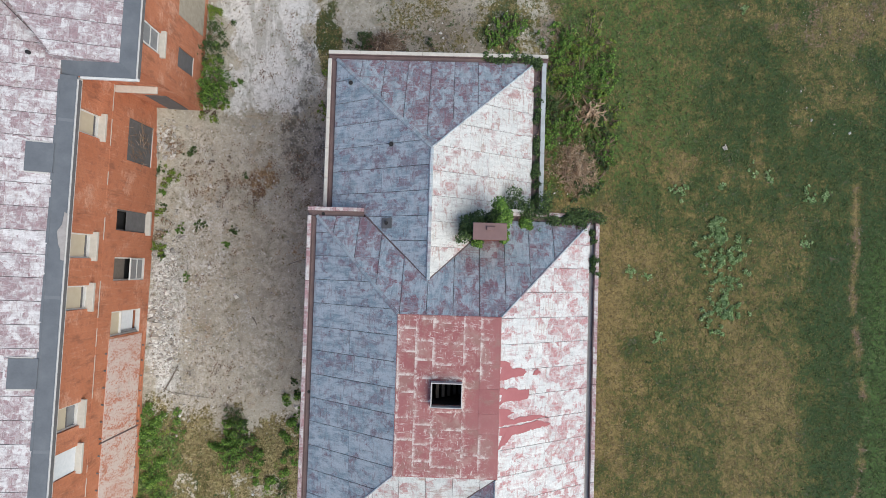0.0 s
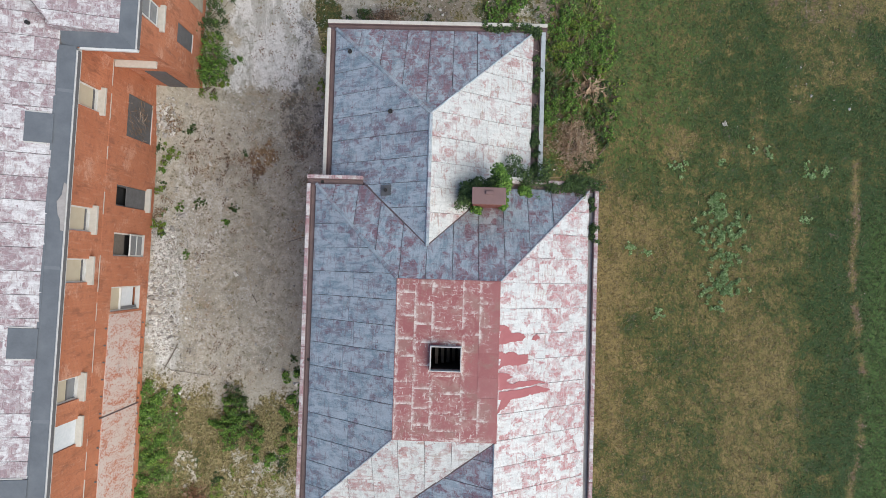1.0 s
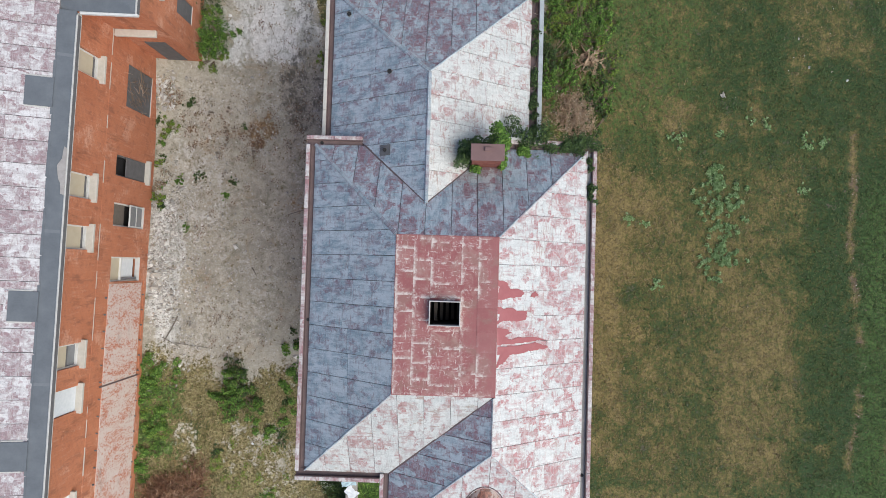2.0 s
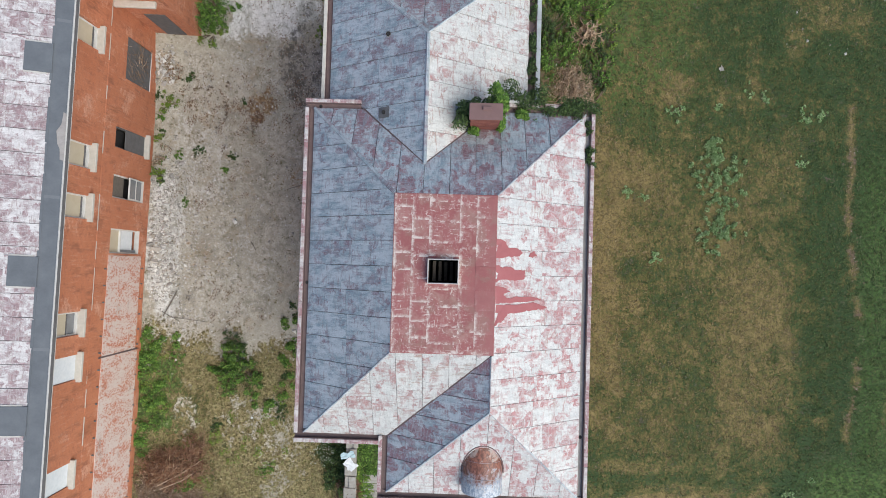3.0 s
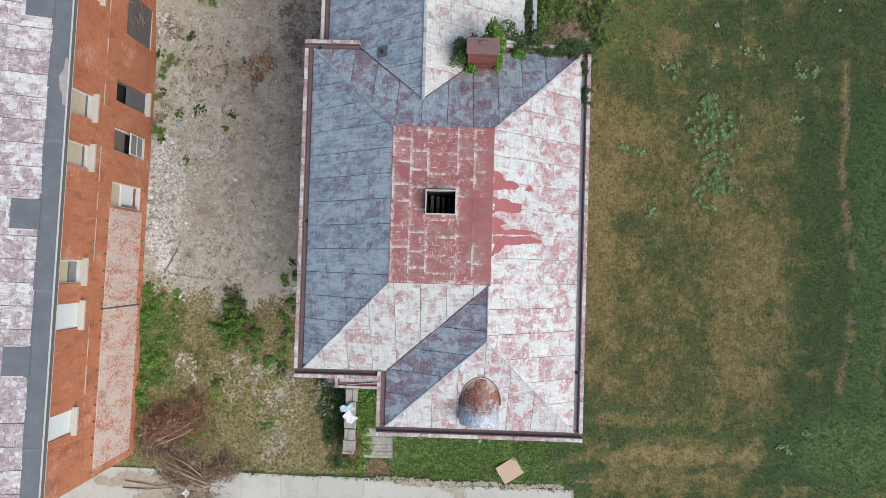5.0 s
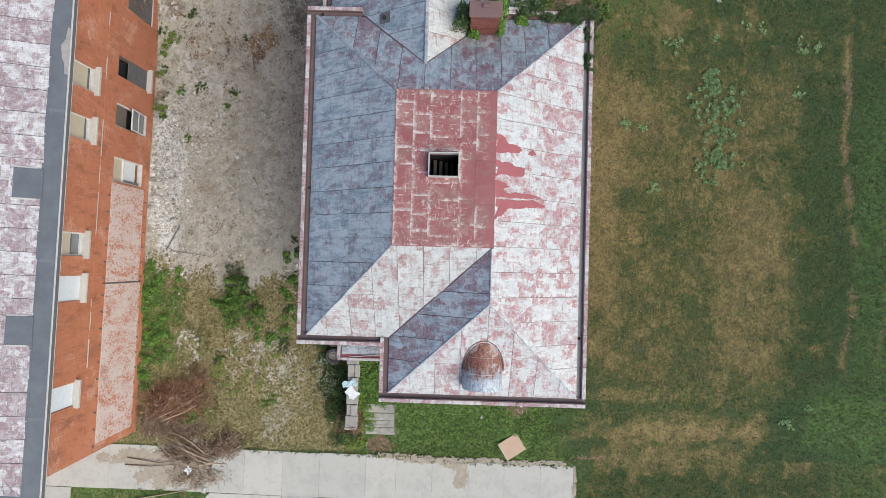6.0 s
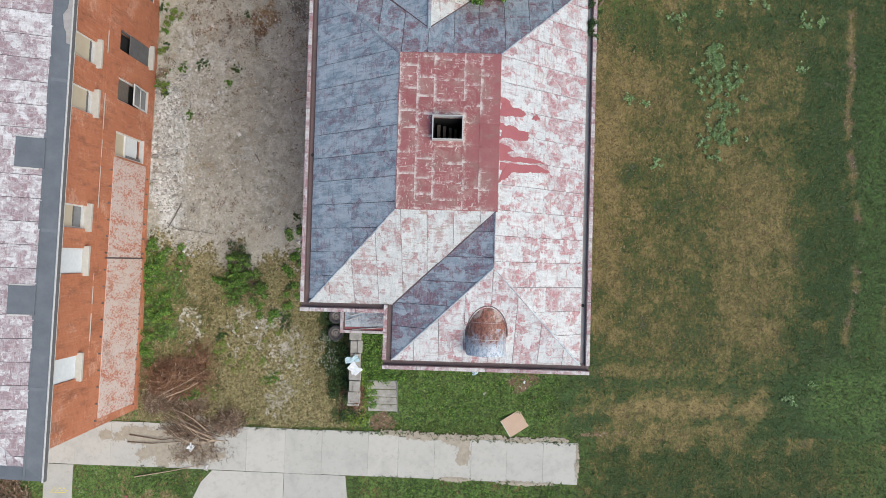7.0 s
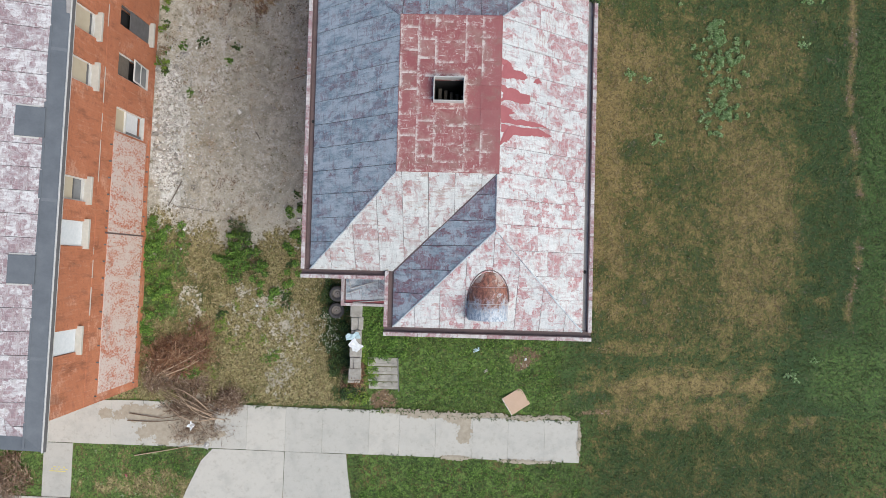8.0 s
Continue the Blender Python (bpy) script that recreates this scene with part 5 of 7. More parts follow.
slope([(OX - IN, OS + IN), (RX, OS + (OX - RX)), (-26.5, OS + (OX - RX)), (-26.5, OS + IN)], o_s, (1, 0), (0, 1), 0.72, -26.0, old, M_OROOF, 0.009, joints=(0.5,))
GXE = GX + 0.55
sheet("edge_membrane", [(OX - IN, EN), (GXE, EN), (GXE - IN, EN + IN), (OX - IN, EN + IN)], lambda x, y: OE + 0.03 + PITCH * (y - EN), 0.004, 0.05, M_MEMB, old, (1, 0), (0, 1))
sheet("edge_membrane", [(GXE, EN), (GXE, 15.0), (GXE - IN, 15.0), (GXE - IN, EN + IN)], o_g, 0.006, 0.05, M_MEMB, old, (0, 1), (1, 0))
slope([(GXE - IN, EN + IN), (GXE - IN, 15.0), (-16.0, 15.0), (-16.0, EN + IN + 4.2), (OX - IN, EN + IN)], lambda x, y: OE + 0.03 + PITCH * min(GXE - x, 9), (0, 1), (1, 0), 0.72, -13.2, old, M_OROOF, 0.009, joints=(0.4, 0.75))
xa, xb, ya, yb = OX - IN - 0.06, GXE - IN, EN + IN - 0.035, EN + IN + 0.012
rise = lambda x: OE + 0.035 + PITCH * (GXE - x)
part("gable_flashing", (lambda bm: [[bm.faces.new([q[i] for i in f]) for f in ((0, 1, 2, 3), (7, 6, 5, 4), (0, 4, 5, 1), (1, 5, 6, 2), (2, 6, 7, 3), (3, 7, 4, 0))] for q in [[bm.verts.new(p) for p in ((xa, ya, OE - 0.2), (xb, ya, OE - 0.2), (xb, ya, rise(xb)), (xa, ya, rise(xa)), (xa, yb, OE - 0.2), (xb, yb, OE - 0.2), (xb, yb, rise(xb)), (xa, yb, rise(xa)))]]] and (uv_box(bm) or bm))(bmesh.new()), M_OROOF, old)
sheet("roof_filler", [(OX - IN, EN + IN), (-16.0, EN + IN + 4.2), (-16.0, 15.0), (RX, 15.0), (RX, EN + 6)], lambda x, y: o_e(x, y) - 0.08, 0, 0.05, M_OROOF, old, (0, 1), (1, 0))
for a, b, ax in (((OX, OS - 0.05), (OX, EN - 0.1), "y"), ((GXE, EN), (GXE, 15.0), "y")):
    g = boxed("eave_gutter", M_HATCH, old, a[0], a[1], OE - 0.10, a[0] + 0.055, b[1], OE + 0.03, bevel=0.012, label="battered white metal eaves gutter")
    boxed("gutter_void", M_BOARD, g, a[0] + 0.056, a[1] + 0.02, OE - 0.12, a[0] + 0.075, b[1] - 0.02, OE + 0.01)
boxed("eave_gutter", M_WHITE, old, OX + 0.09, EN - 0.075, OE - 0.10, GXE + 0.08, EN - 0.002, OE + 0.03, bevel=0.012)
boxed("eave_soffit", M_WHITE, old, BX, BS - 0.5, OE - 0.30, OX - 0.02, EN, OE - 0.12)
boxed("eave_soffit", M_WHITE, old, -26, OS + 0.03, OE - 0.30, BX - 0.002, BS, OE - 0.12)
boxed("eave_soffit", M_WHITE, old, GX, EN + 0.03, OE - 0.30, GXE - 0.02, 14.5, OE - 0.12)
boxed("eave_soffit", M_WHITE, old, OX, EN + 0.03, OE - 0.30, GX - 0.002, BN, OE - 0.12)
sheet("flashing_patch", [(OX + 0.02, -0.40), (OX + 0.02, 1.05), (OX - 0.06, 1.10), (OX - 0.10, 0.72), (OX - 0.22, 0.5), (OX - 0.17, 0.1), (OX - 0.10, -0.05), (OX - 0.08, -0.38)], o_e, 0.03, 0.01, M_LINING, old, (0, 1), (1, 0), "torn pale metal flashing on the membrane edge")
for y0, y1, dx in ((2.28, 3.18, 0.95), (-4.34, -3.42, 0.98), (-8.86, -7.98, 0.92)):
    x1, x0 = OX - IN + 0.02, OX - IN - dx + 0.1
    cb = sheet("membrane_cap", [(x0 + 0.12, y0), (x1, y0), (x1, y1), (x0 + 0.12, y1)], o_e, 0.055, 0.08, M_MEMB, old, (0, 1), (1, 0), "low flat box on the roof covered in grey membrane")
    sheet("cap_edge", [(x0, y0 - 0.02), (x0 + 0.118, y0 - 0.02), (x0 + 0.118, y1 + 0.02), (x0, y1 + 0.02)], o_e, 0.03, 0.05, M_OROOF, cb, (0, 1), (1, 0))
    sheet("cap_edge", [(x0 + 0.12, y0 - 0.05), (x1 - 0.15, y0 - 0.05), (x1 - 0.15, y0 - 0.003), (x0 + 0.12, y0 - 0.003)], o_e, 0.03, 0.05, M_HATCH, cb, (0, 1), (1, 0))
    sheet("cap_edge", [(x0 + 0.12, y1 + 0.003), (x1 - 0.15, y1 + 0.003), (x1 - 0.15, y1 + 0.05), (x0 + 0.12, y1 + 0.05)], o_e, 0.03, 0.05, M_HATCH, cb, (0, 1), (1, 0))
for y in (-11.2, -6.3, -1.6, 3.9):
    sheet("membrane_lap", [(OX - 0.01, y), (OX - 0.01, y + 0.10), (OX - IN + 0.01, y + 0.11), (OX - IN + 0.01, y + 0.01)], o_e, 0.006, 0.006, M_MEMBL, old, (0, 1), (1, 0))
y = -13.9
while y < EN - 0.5:
    n = random.uniform(0.5, 1.7)
    sheet("membrane_edge", [(OX - IN + 0.03, y), (OX - IN + 0.03, y + n), (OX - IN - random.uniform(0.0, 0.05), y + n - 0.02), (OX - IN - random.uniform(0.0, 0.05), y + 0.02)], o_e, 0.012, 0.008, M_MEMB, old, (0, 1), (1, 0))
    y += n
bm = tube(bmesh.new(), [(-13.35, 5.9, o_e(-13.3, 0)), (-13.35, 5.9, o_e(-13.3, 0) + 0.12)], [0.06, 0.06], 10)
part("vent_pipe", bm, M_VOID, old)

# ---- pavement ----
walkway = empty("pavement", pose(0, 0, 0, 0, 0, WALK_TURN), "pale concrete sidewalk and driveway slabs, partly overgrown", "pavement", kind="structure")
joints = [-20.0, -18.1, -16.64, -15.36, -13.86, -12.30, -10.95, -9.60, -8.15, -6.54, -5.0, -3.07, -1.81, -0.31, 1.21, 2.68, 4.18, 5.62]


def slab(poly, top, name="slab"):
    bm = bmesh.new()
    a = [bm.verts.new((x, y, top)) for x, y in poly]
    b = [bm.verts.new((x, y, top - 0.16)) for x, y in poly]
    bm.faces.new(a)
    for i in range(len(poly)):
        bm.faces.new((a[i], b[i], b[(i + 1) % len(poly)], a[(i + 1) % len(poly)]))
    return part(name, bm, M_CONC, walkway)


for a, b in zip(joints, joints[1:]):
    e = random.uniform(-0.012, 0.012)
    north = -13.74 if b < -1.0 else -13.88
    slab([(a + 0.003, -15.58 + e), (b - 0.003, -15.58 + e), (b - 0.003, north + random.uniform(-0.04, 0.02)), (a + 0.003, north + random.uniform(-0.04, 0.02))], 0.055 + random.uniform(-0.006, 0.006))
slab([(-9.55, -15.60), (-6.55, -15.60), (-6.55, -19.9), (-11.6, -19.9), (-10.5, -17.2), (-10.0, -16.1)], 0.05)
slab([(-6.53, -15.60), (-3.98, -15.60), (-3.90, -16.3), (-3.75, -17.2), (-3.3, -19.9), (-6.53, -19.9)], 0.052)
slab([(-16.63, -15.61), (-15.42, -15.61), (-15.42, -17.85), (-16.63, -17.85)], 0.05)
slab([(-20.0, -17.87), (-11.7, -17.87), (-11.7, -18.1), (-20.0, -18.1)], 0.07, "kerb")
for i in range(7):
    x, y = -16.28 + 0.10 * i, -16.72 + (0.09 if i % 2 else 0.0)
    boxed("paint_mark", M_YELLOW, walkway, x, y, 0.05, x + 0.09, y + 0.035, 0.054)
boxed("paint_mark", M_YELLOW, walkway, -16.34, -16.80, 0.05, -15.66, -16.77, 0.054)


def soil_patch(cx, cy, rx, ry, top, seed):
    """A thin blotchy tongue of soil washed over the slabs, with crumbs round its edge."""
    step, grid, verts, faces = 0.032, {}, [], []
    nx, ny = int(rx * 1.5 / step), int(ry * 1.5 / step) + 1

    def depth(x, y):
        d = math.hypot((x - cx) / rx, (y - cy) / ry)
        return 0.85 - d + 0.5 * noise.noise((x * 2.1 + seed, y * 2.1, seed)) + 0.35 * noise.noise((x * 6.5, y * 6.5 + seed, 1.7)) + 0.28 * noise.noise((x * 17, y * 17, seed))

    def corner(i, j):
        if (i, j) not in grid:
            x, y = cx + i * step, cy + j * step
            jx, jy = 0.016 * noise.noise((x * 31, y * 31, 3.1)), 0.016 * noise.noise((x * 31, y * 31, 8.4))
            grid[i, j] = len(verts)
            verts.append((x + jx, y + jy, top + 0.003 + 0.012 * min(max(depth(x, y), 0), 1)))
        return grid[i, j]

    for i in range(-nx, nx):
        for j in range(-ny, ny):
            if depth(cx + (i + 0.5) * step, cy + (j + 0.5) * step) > 0:
                faces.append((corner(i, j), corner(i + 1, j), corner(i + 1, j + 1), corner(i, j + 1)))
    if not faces:
        return None
    ob = raw("soil_patch", verts, faces, M_SOILP, walkway)
    return tagged(ob, "thin tan soil washed over the slabs", kind="stuff")


for i, (x, y, rx, ry) in enumerate(((-12.6, -14.3, 1.2, 0.40), (-11.2, -14.2, 1.1, 0.7), (-10.1, -14.9, 0.8, 0.55), (-14.1, -14.3, 0.35, 0.25), (-2.0, -13.75, 0.7, 0.16), (-0.8, -13.85, 0.9, 0.18), (0.9, -14.5, 0.30, 0.6), (0.6, -13.9, 0.9, 0.26), (1.8, -13.78, 1.1, 0.14), (3.2, -13.82, 0.9, 0.14), (4.4, -13.76, 0.8, 0.12), (5.60, -14.6, 0.10, 0.9), (-11.4, -15.0, 1.6, 0.5), (-10.3, -14.2, 0.9, 0.9), (0.6, -15.55, 0.9, 0.1), (3.4, -15.6, 1.3, 0.1), (-9.2, -15.0, 0.25, 0.2))):
    soil_patch(x, y, rx, ry, 0.058, i * 3.7 + 0.5)

# ---- retaining wall and steps beside the porch ----
def local(x, y, z=0.0, rz=0.0):
    wx, wy = unturned(x, y, HOUSE_TURN)
    return pose(wx, wy, z, 0, 0, HOUSE_TURN + rz)


rw = empty("retaining_wall", local(-3.66, -9.0), "low pale concrete retaining wall with a worn block coping", "wall")
boxed("wall_core", M_OLDC, rw, -0.20, -3.35, -0.2, 0.18, 1.2, 1.24)
y = 1.15
while y > -3.3:
    n = random.uniform(0.30, 0.62)
    split = random.uniform(-0.08, 0.12)
    for x0, x1 in ((-0.24, split), (split, 0.24)) if random.random() < 0.4 else ((-0.24, 0.24),):
        e, t = random.uniform(-0.035, 0.035), random.uniform(-0.04, 0.03)
        boxed("coping_block", M_OLDC if random.random() < 0.85 else M_STONE, rw, x0 + (e if x0 < -0.2 else 0.006), max(y - n, -3.38) + 0.006, 1.23, x1 + (e if x1 > 0.2 else -0.006), y - 0.006 + e * 0.3, 1.34 + t, bevel=0.02, m=pose(0, 0, 0, random.uniform(-1, 1), random.uniform(-1.5, 1.5), 0))
    y -= n
steps = empty("steps", local(-2.60, -11.42), "short flight of worn concrete steps up the bank", "steps")
for i in range(4):
    top = 0.92 - 0.19 * i
    m = Matrix.Translation((0, -0.16 - 0.335 * i, 0)) @ pose(0, 0, 0, random.uniform(-1.5, 1.5), random.uniform(-1.5, 1.5), random.uniform(-1, 1))
    boxed("step", M_OLDC, steps, -0.62, -0.175, -0.3, 0.60, 0.155, top, bevel=0.02, m=m)
    boxed("nosing", M_OLDC, steps, -0.60, -0.185, top - 0.07, 0.58, -0.075, top + 0.006, bevel=0.012, m=m)
# Dark strips behind the treads put riser shade into colour to separate the steps.
for i in range(3):
    boxed("shade_strip", M_STEP_SHADE, steps, -0.58, -0.40 - 0.335 * i, 0.50 - 0.19 * i, 0.56, -0.335 - 0.335 * i, 0.76 - 0.19 * i)
rail = part("handrail", tube(bmesh.new(), [(0.64, 0.05, 0.3), (0.64, 0.05, 1.45), (0.64, -0.7, 1.08), (0.65, -1.35, 0.72), (0.65, -1.35, -0.1)], [0.022] * 5, 8), M_BOARD, steps, "dark iron pipe handrail")


# ---- loose things ----
def tyre(x, y, z, tilt, turn):
    """A car tyre on its steel wheel, lying on its side."""
    t = empty("tyre", local(x, y, z, 0) @ pose(0, 0, 0, tilt, 0, turn), "discarded black car tyre lying in the weeds", "tyre", "tyres beside the porch")
    bm = bmesh.new()
    prof = [(0.19, 0.05), (0.21, 0.085), (0.26, 0.10), (0.305, 0.085), (0.325, 0.05), (0.325, -0.05), (0.305, -0.085), (0.26, -0.10), (0.21, -0.085), (0.19, -0.05)]
    rings = [[bm.verts.new((r * math.cos(6.2832 * s / 32), r * math.sin(6.2832 * s / 32), h)) for r, h in prof] for s in range(32)]
    for s in range(32):
        for i in range(10):
            f = bm.faces.new((rings[s][i], rings[s][(i + 1) % 10], rings[(s + 1) % 32][(i + 1) % 10], rings[(s + 1) % 32][i]))
            f.smooth = True
    part("rubber", bm, M_RUBBER, t)
    bm = bmesh.new()
    prof = [(0.02, 0.02), (0.09, 0.03), (0.12, -0.01), (0.17, 0.0), (0.19, 0.06), (0.20, 0.07)]
    rings = [[bm.verts.new((r * math.cos(6.2832 * s / 24), r * math.sin(6.2832 * s / 24), h)) for r, h in prof] for s in range(24)]
    for s in range(24):
        for i in range(5):
            bm.faces.new((rings[s][i], rings[s][i + 1], rings[(s + 1) % 24][i + 1], rings[(s + 1) % 24][i]))
    part("wheel", bm, M_STEEL, t, "rusty steel wheel")


tyre(-4.62, -8.93, 0.36, 10, 20)
tyre(-4.64, -9.62, 0.34, 14, 75)

bx, by = 2.44, -13.20
board = empty("board", pose(bx, by, height(bx, by) + 0.12, 6, 3, 31), "square tan particle board lying on the grass bank", "board")
boxed("panel", M_CARD, board, -0.44, -0.40, -0.012, 0.44, 0.40, 0.012, bevel=0.003)
boxed("edge_band", M_CLOTH, board, -0.455, -0.40, -0.014, -0.442, 0.40, 0.014)


def rag(name, x, y, z, rx, ry, mat, label, seed, parent_turn=0):
    """A crumpled piece of cloth or plastic."""
    bm = bmesh.new()
    bmesh.ops.create_grid(bm, x_segments=12, y_segments=12, size=1)
    for v in bm.verts:
        r = math.hypot(v.co.x, v.co.y)
        n = noise.noise((v.co.x * 1.7 + seed, v.co.y * 1.7, seed))
        v.co.x *= rx * (0.8 + 0.5 * n)
        v.co.y *= ry * (0.8 + 0.5 * noise.noise((v.co.y * 2 - seed, v.co.x, seed)))
        v.co.z = 0.06 * abs(n) + 0.035 * noise.noise((v.co.x * 14 + seed, v.co.y * 14, 0)) + 0.03
    for f in bm.faces:
        f.smooth = True
    ob = finish(name, bm, mat)
    ob.matrix_world = pose(x, y, z, 0, 0, seed * 40)
    tagged(ob, label, "litter")
    return ob


wx, wy = unturned(-3.66, -10.75, HOUSE_TURN)
rag("plastic_sheet", wx + 0.02, wy - 0.18, 1.36, 0.22, 0.30, M_CLOTH, "crumpled white plastic sheet on the coping", 1.2)
rag("rag", wx - 0.10, wy + 0.22, 1.36, 0.16, 0.28, M_BLUE, "pale blue rag on the retaining wall", 2.7)
for x, y, r, m, lab in ((-11.02, -14.25, 0.16, M_CLOTH, "white paper scrap on the brush heap"), (-10.35, -15.10, 0.15, M_HATCH, "pale round scrap at the sidewalk edge"), (2.78, -11.42, 0.07, M_CLOTH, "small white scrap on bare soil"), (0.8, -11.0, 0.13, M_BLUE, "pale green plastic scrap in the grass"), (1.2, -11.9, 0.09, M_STONE, "grey scrap in the grass"), (-13.7, -16.3, 0.08, M_SPILL, "small red scrap in the grass"), (10.62, 4.75, 0.13, M_OLDC, "flat pale stone on the lawn"), (-8.3, -9.3, 0.06, M_CLOTH, "white paper scrap in dry grass")):
    rag("scrap", x, y, height(x, y) + (0.06 if y < -13.6 else 0.0), r, r * 0.75, m, lab, x * 0.7)


# ---- plants ----
def leaves(centres, count, size, rng, up=0.6):
    """Folded leaves strewn round centres (x, y, z, radius, height)."""
    c = np.array(centres)[rng.integers(len(centres), size=count)]
    a = rng.uniform(0, 6.2832, count)
    rad = np.maximum(c[:, 3], 1e-3)
    r = rad * np.sqrt(rng.uniform(size=count)) * (1 + 0.25 * rng.normal(size=count))
    p = np.stack([c[:, 0] + r * np.cos(a), c[:, 1] + r * np.sin(a), c[:, 2] + c[:, 4] * (1 - 0.7 * (r / rad) ** 2) * rng.uniform(0.35, 1.0, count)], 1)
    n = np.stack([rng.normal(size=count) * (1 - up), rng.normal(size=count) * (1 - up), np.full(count, up + 0.15)], 1)
    n /= np.linalg.norm(n, axis=1, keepdims=True)
    t = np.cross(n, np.stack([np.cos(a * 3.1), np.sin(a * 3.1), np.full(count, 0.1)], 1))
    t /= np.linalg.norm(t, axis=1, keepdims=True)
    b = np.cross(n, t)
    s = size * rng.uniform(0.6, 1.35, (count, 1))
    fold = n * s * 0.12
    verts = np.stack([p - t * s * 0.5, p - b * s * 0.32 + fold, p + t * s * 0.55 - fold, p + b * s * 0.32 + fold], 1).reshape(-1, 3)
    k = np.arange(count)[:, None] * 4
    faces = np.concatenate([k + [0, 1, 2], k + [0, 2, 3]])
    return verts.tolist(), faces.tolist()


def twigs(items):
    """Thin three-sided tapering sticks: (start, end, radius)."""
    verts, faces = [], []
    for a, b, r in items:
        a, b = np.array(a, float), np.array(b, float)
        d = b - a
        s = np.cross(d, [0.13, 0.21, 0.97])
        s /= np.linalg.norm(s) + 1e-9
        u = np.cross(d, s)
        u /= np.linalg.norm(u) + 1e-9
        mid = (a + b) / 2 + (s * 0.06 + u * 0.05) * np.linalg.norm(d)
        k = len(verts)
        for p, q in ((a, 1.0), (mid, 0.75), (b, 0.3)):
            for i in range(3):
                an = 2.0944 * i
                verts.append(p + r * q * (s * math.cos(an) + u * math.sin(an)))
        for o in (0, 3):
            for i in range(3):
                j = (i + 1) % 3
                faces.append((k + o + i, k + o + j, k + o + 3 + j, k + o + 3 + i))
    return verts, faces


def bush(name, x, y, clumps, count, size, mat, label, category="bush", seed=0, base=None, up=0.55):
    """A shrub or clump: stems from the ground, inner leaves coloured dark for shade, and a crown of many small leaves.
    """
    rng = np.random.default_rng(seed)
    z = height(x, y) if base is None else base
    ob = empty(name, pose(x, y, z), label, category)
    clumps = [c for big in clumps for c in [(*big[:3], big[3] * 0.62, big[4])] + [(big[0] + rng.normal() * big[3] * 0.8, big[1] + rng.normal() * big[3] * 0.8, big[2], big[3] * rng.uniform(0.2, 0.5), big[4] * rng.uniform(0.5, 1.1)) for _ in range(3)]]
    v, f = leaves(clumps, int(count * 2.4), size * 0.66, rng, up)
    tagged(raw("foliage", v, f, mat, ob), kind="stuff")
    # Darker leaves low inside put the crown's shade into their colour.
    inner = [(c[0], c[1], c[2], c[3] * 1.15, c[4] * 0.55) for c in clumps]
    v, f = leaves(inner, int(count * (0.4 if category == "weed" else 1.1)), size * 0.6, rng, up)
    tagged(raw("inner_shade_foliage", v, f, M_LEAFD, ob), kind="stuff")
    items = []
    for c in clumps:
        for _ in range(2):
            e = (c[0] + rng.normal() * c[3] * 0.4, c[1] + rng.normal() * c[3] * 0.4, c[2] + c[4] * rng.uniform(0.5, 0.9))
            items.append(((c[0] * 0.25, c[1] * 0.25, -0.05), e, 0.012))
    v, f = twigs(items)
    tagged(raw("woody_growth", v, f, M_BARK, ob), kind="stuff")
    return ob


def ring(n, rad, r, h, rng, z=0.0, jx=1.0, jy=1.0):
    return [(rng.normal() * rad * jx, rng.normal() * rad * jy, z, r * rng.uniform(0.6, 1.3), h * rng.uniform(0.5, 1.2)) for _ in range(n)]


R = np.random.default_rng(5)
bush("shrub", -10.05, 7.55, ring(14, 0.55, 0.42, 1.0, R), 1500, 0.12, M_LEAF, "bushy bright green shrub against the brick wall", seed=1)
bush("shrub", -10.35, 9.3, ring(8, 0.5, 0.35, 0.7, R, jy=1.6), 700, 0.10, M_LEAFD, "scrubby dark shrub with reddish stems", seed=2)
bush("shrub", -9.0, -7.2, ring(12, 0.42, 0.36, 0.75, R), 1400, 0.11, M_LEAF, "dense green weedy shrub in the yard", seed=3)
bush("shrub", -8.8, -6.35, ring(6, 0.35, 0.28, 0.5, R), 420, 0.08, M_LEAFD, "dark twiggy shrub in the yard", seed=4)
for i, (x, y, s) in enumerate(((-12.4, -7.3, 0.32), (-12.0, -8.5, 0.30), (-12.4, -9.4, 0.28), (-11.6, -6.8, 0.24), (-10.9, -10.3, 0.25), (-9.2, 1.5, 0.17), (-9.5, 1.05, 0.16), (-10.7, 1.9, 0.2), (-7.1, -8.95, 0.28), (-7.7, -11.4, 0.25), (-9.8, -9.6, 0.25), (-6.5, -5.2, 0.18), (-6.3, -5.9, 0.2), (-6.7, -4.7, 0.16), (-6.2, -6.6, 0.3), (-6.1, -7.2, 0.28), (-6.9, -7.6, 0.22), (-12.2, 0.6, 0.18), (-12.15, 1.4, 0.16), (-12.3, 4.2, 0.2), (-12.1, 2.7, 0.12), (-11.2, -0.3, 0.15), (-8.7, 3.9, 0.12))):
    bush("weed", x, y, ring(5, s * 0.5, s * 0.6, s * 0.6, R), int(650 * s), 0.085, M_LEAFD if i > 4 and i % 3 else M_LEAF, "low green weed growing in the yard", "weed", seed=20 + i)
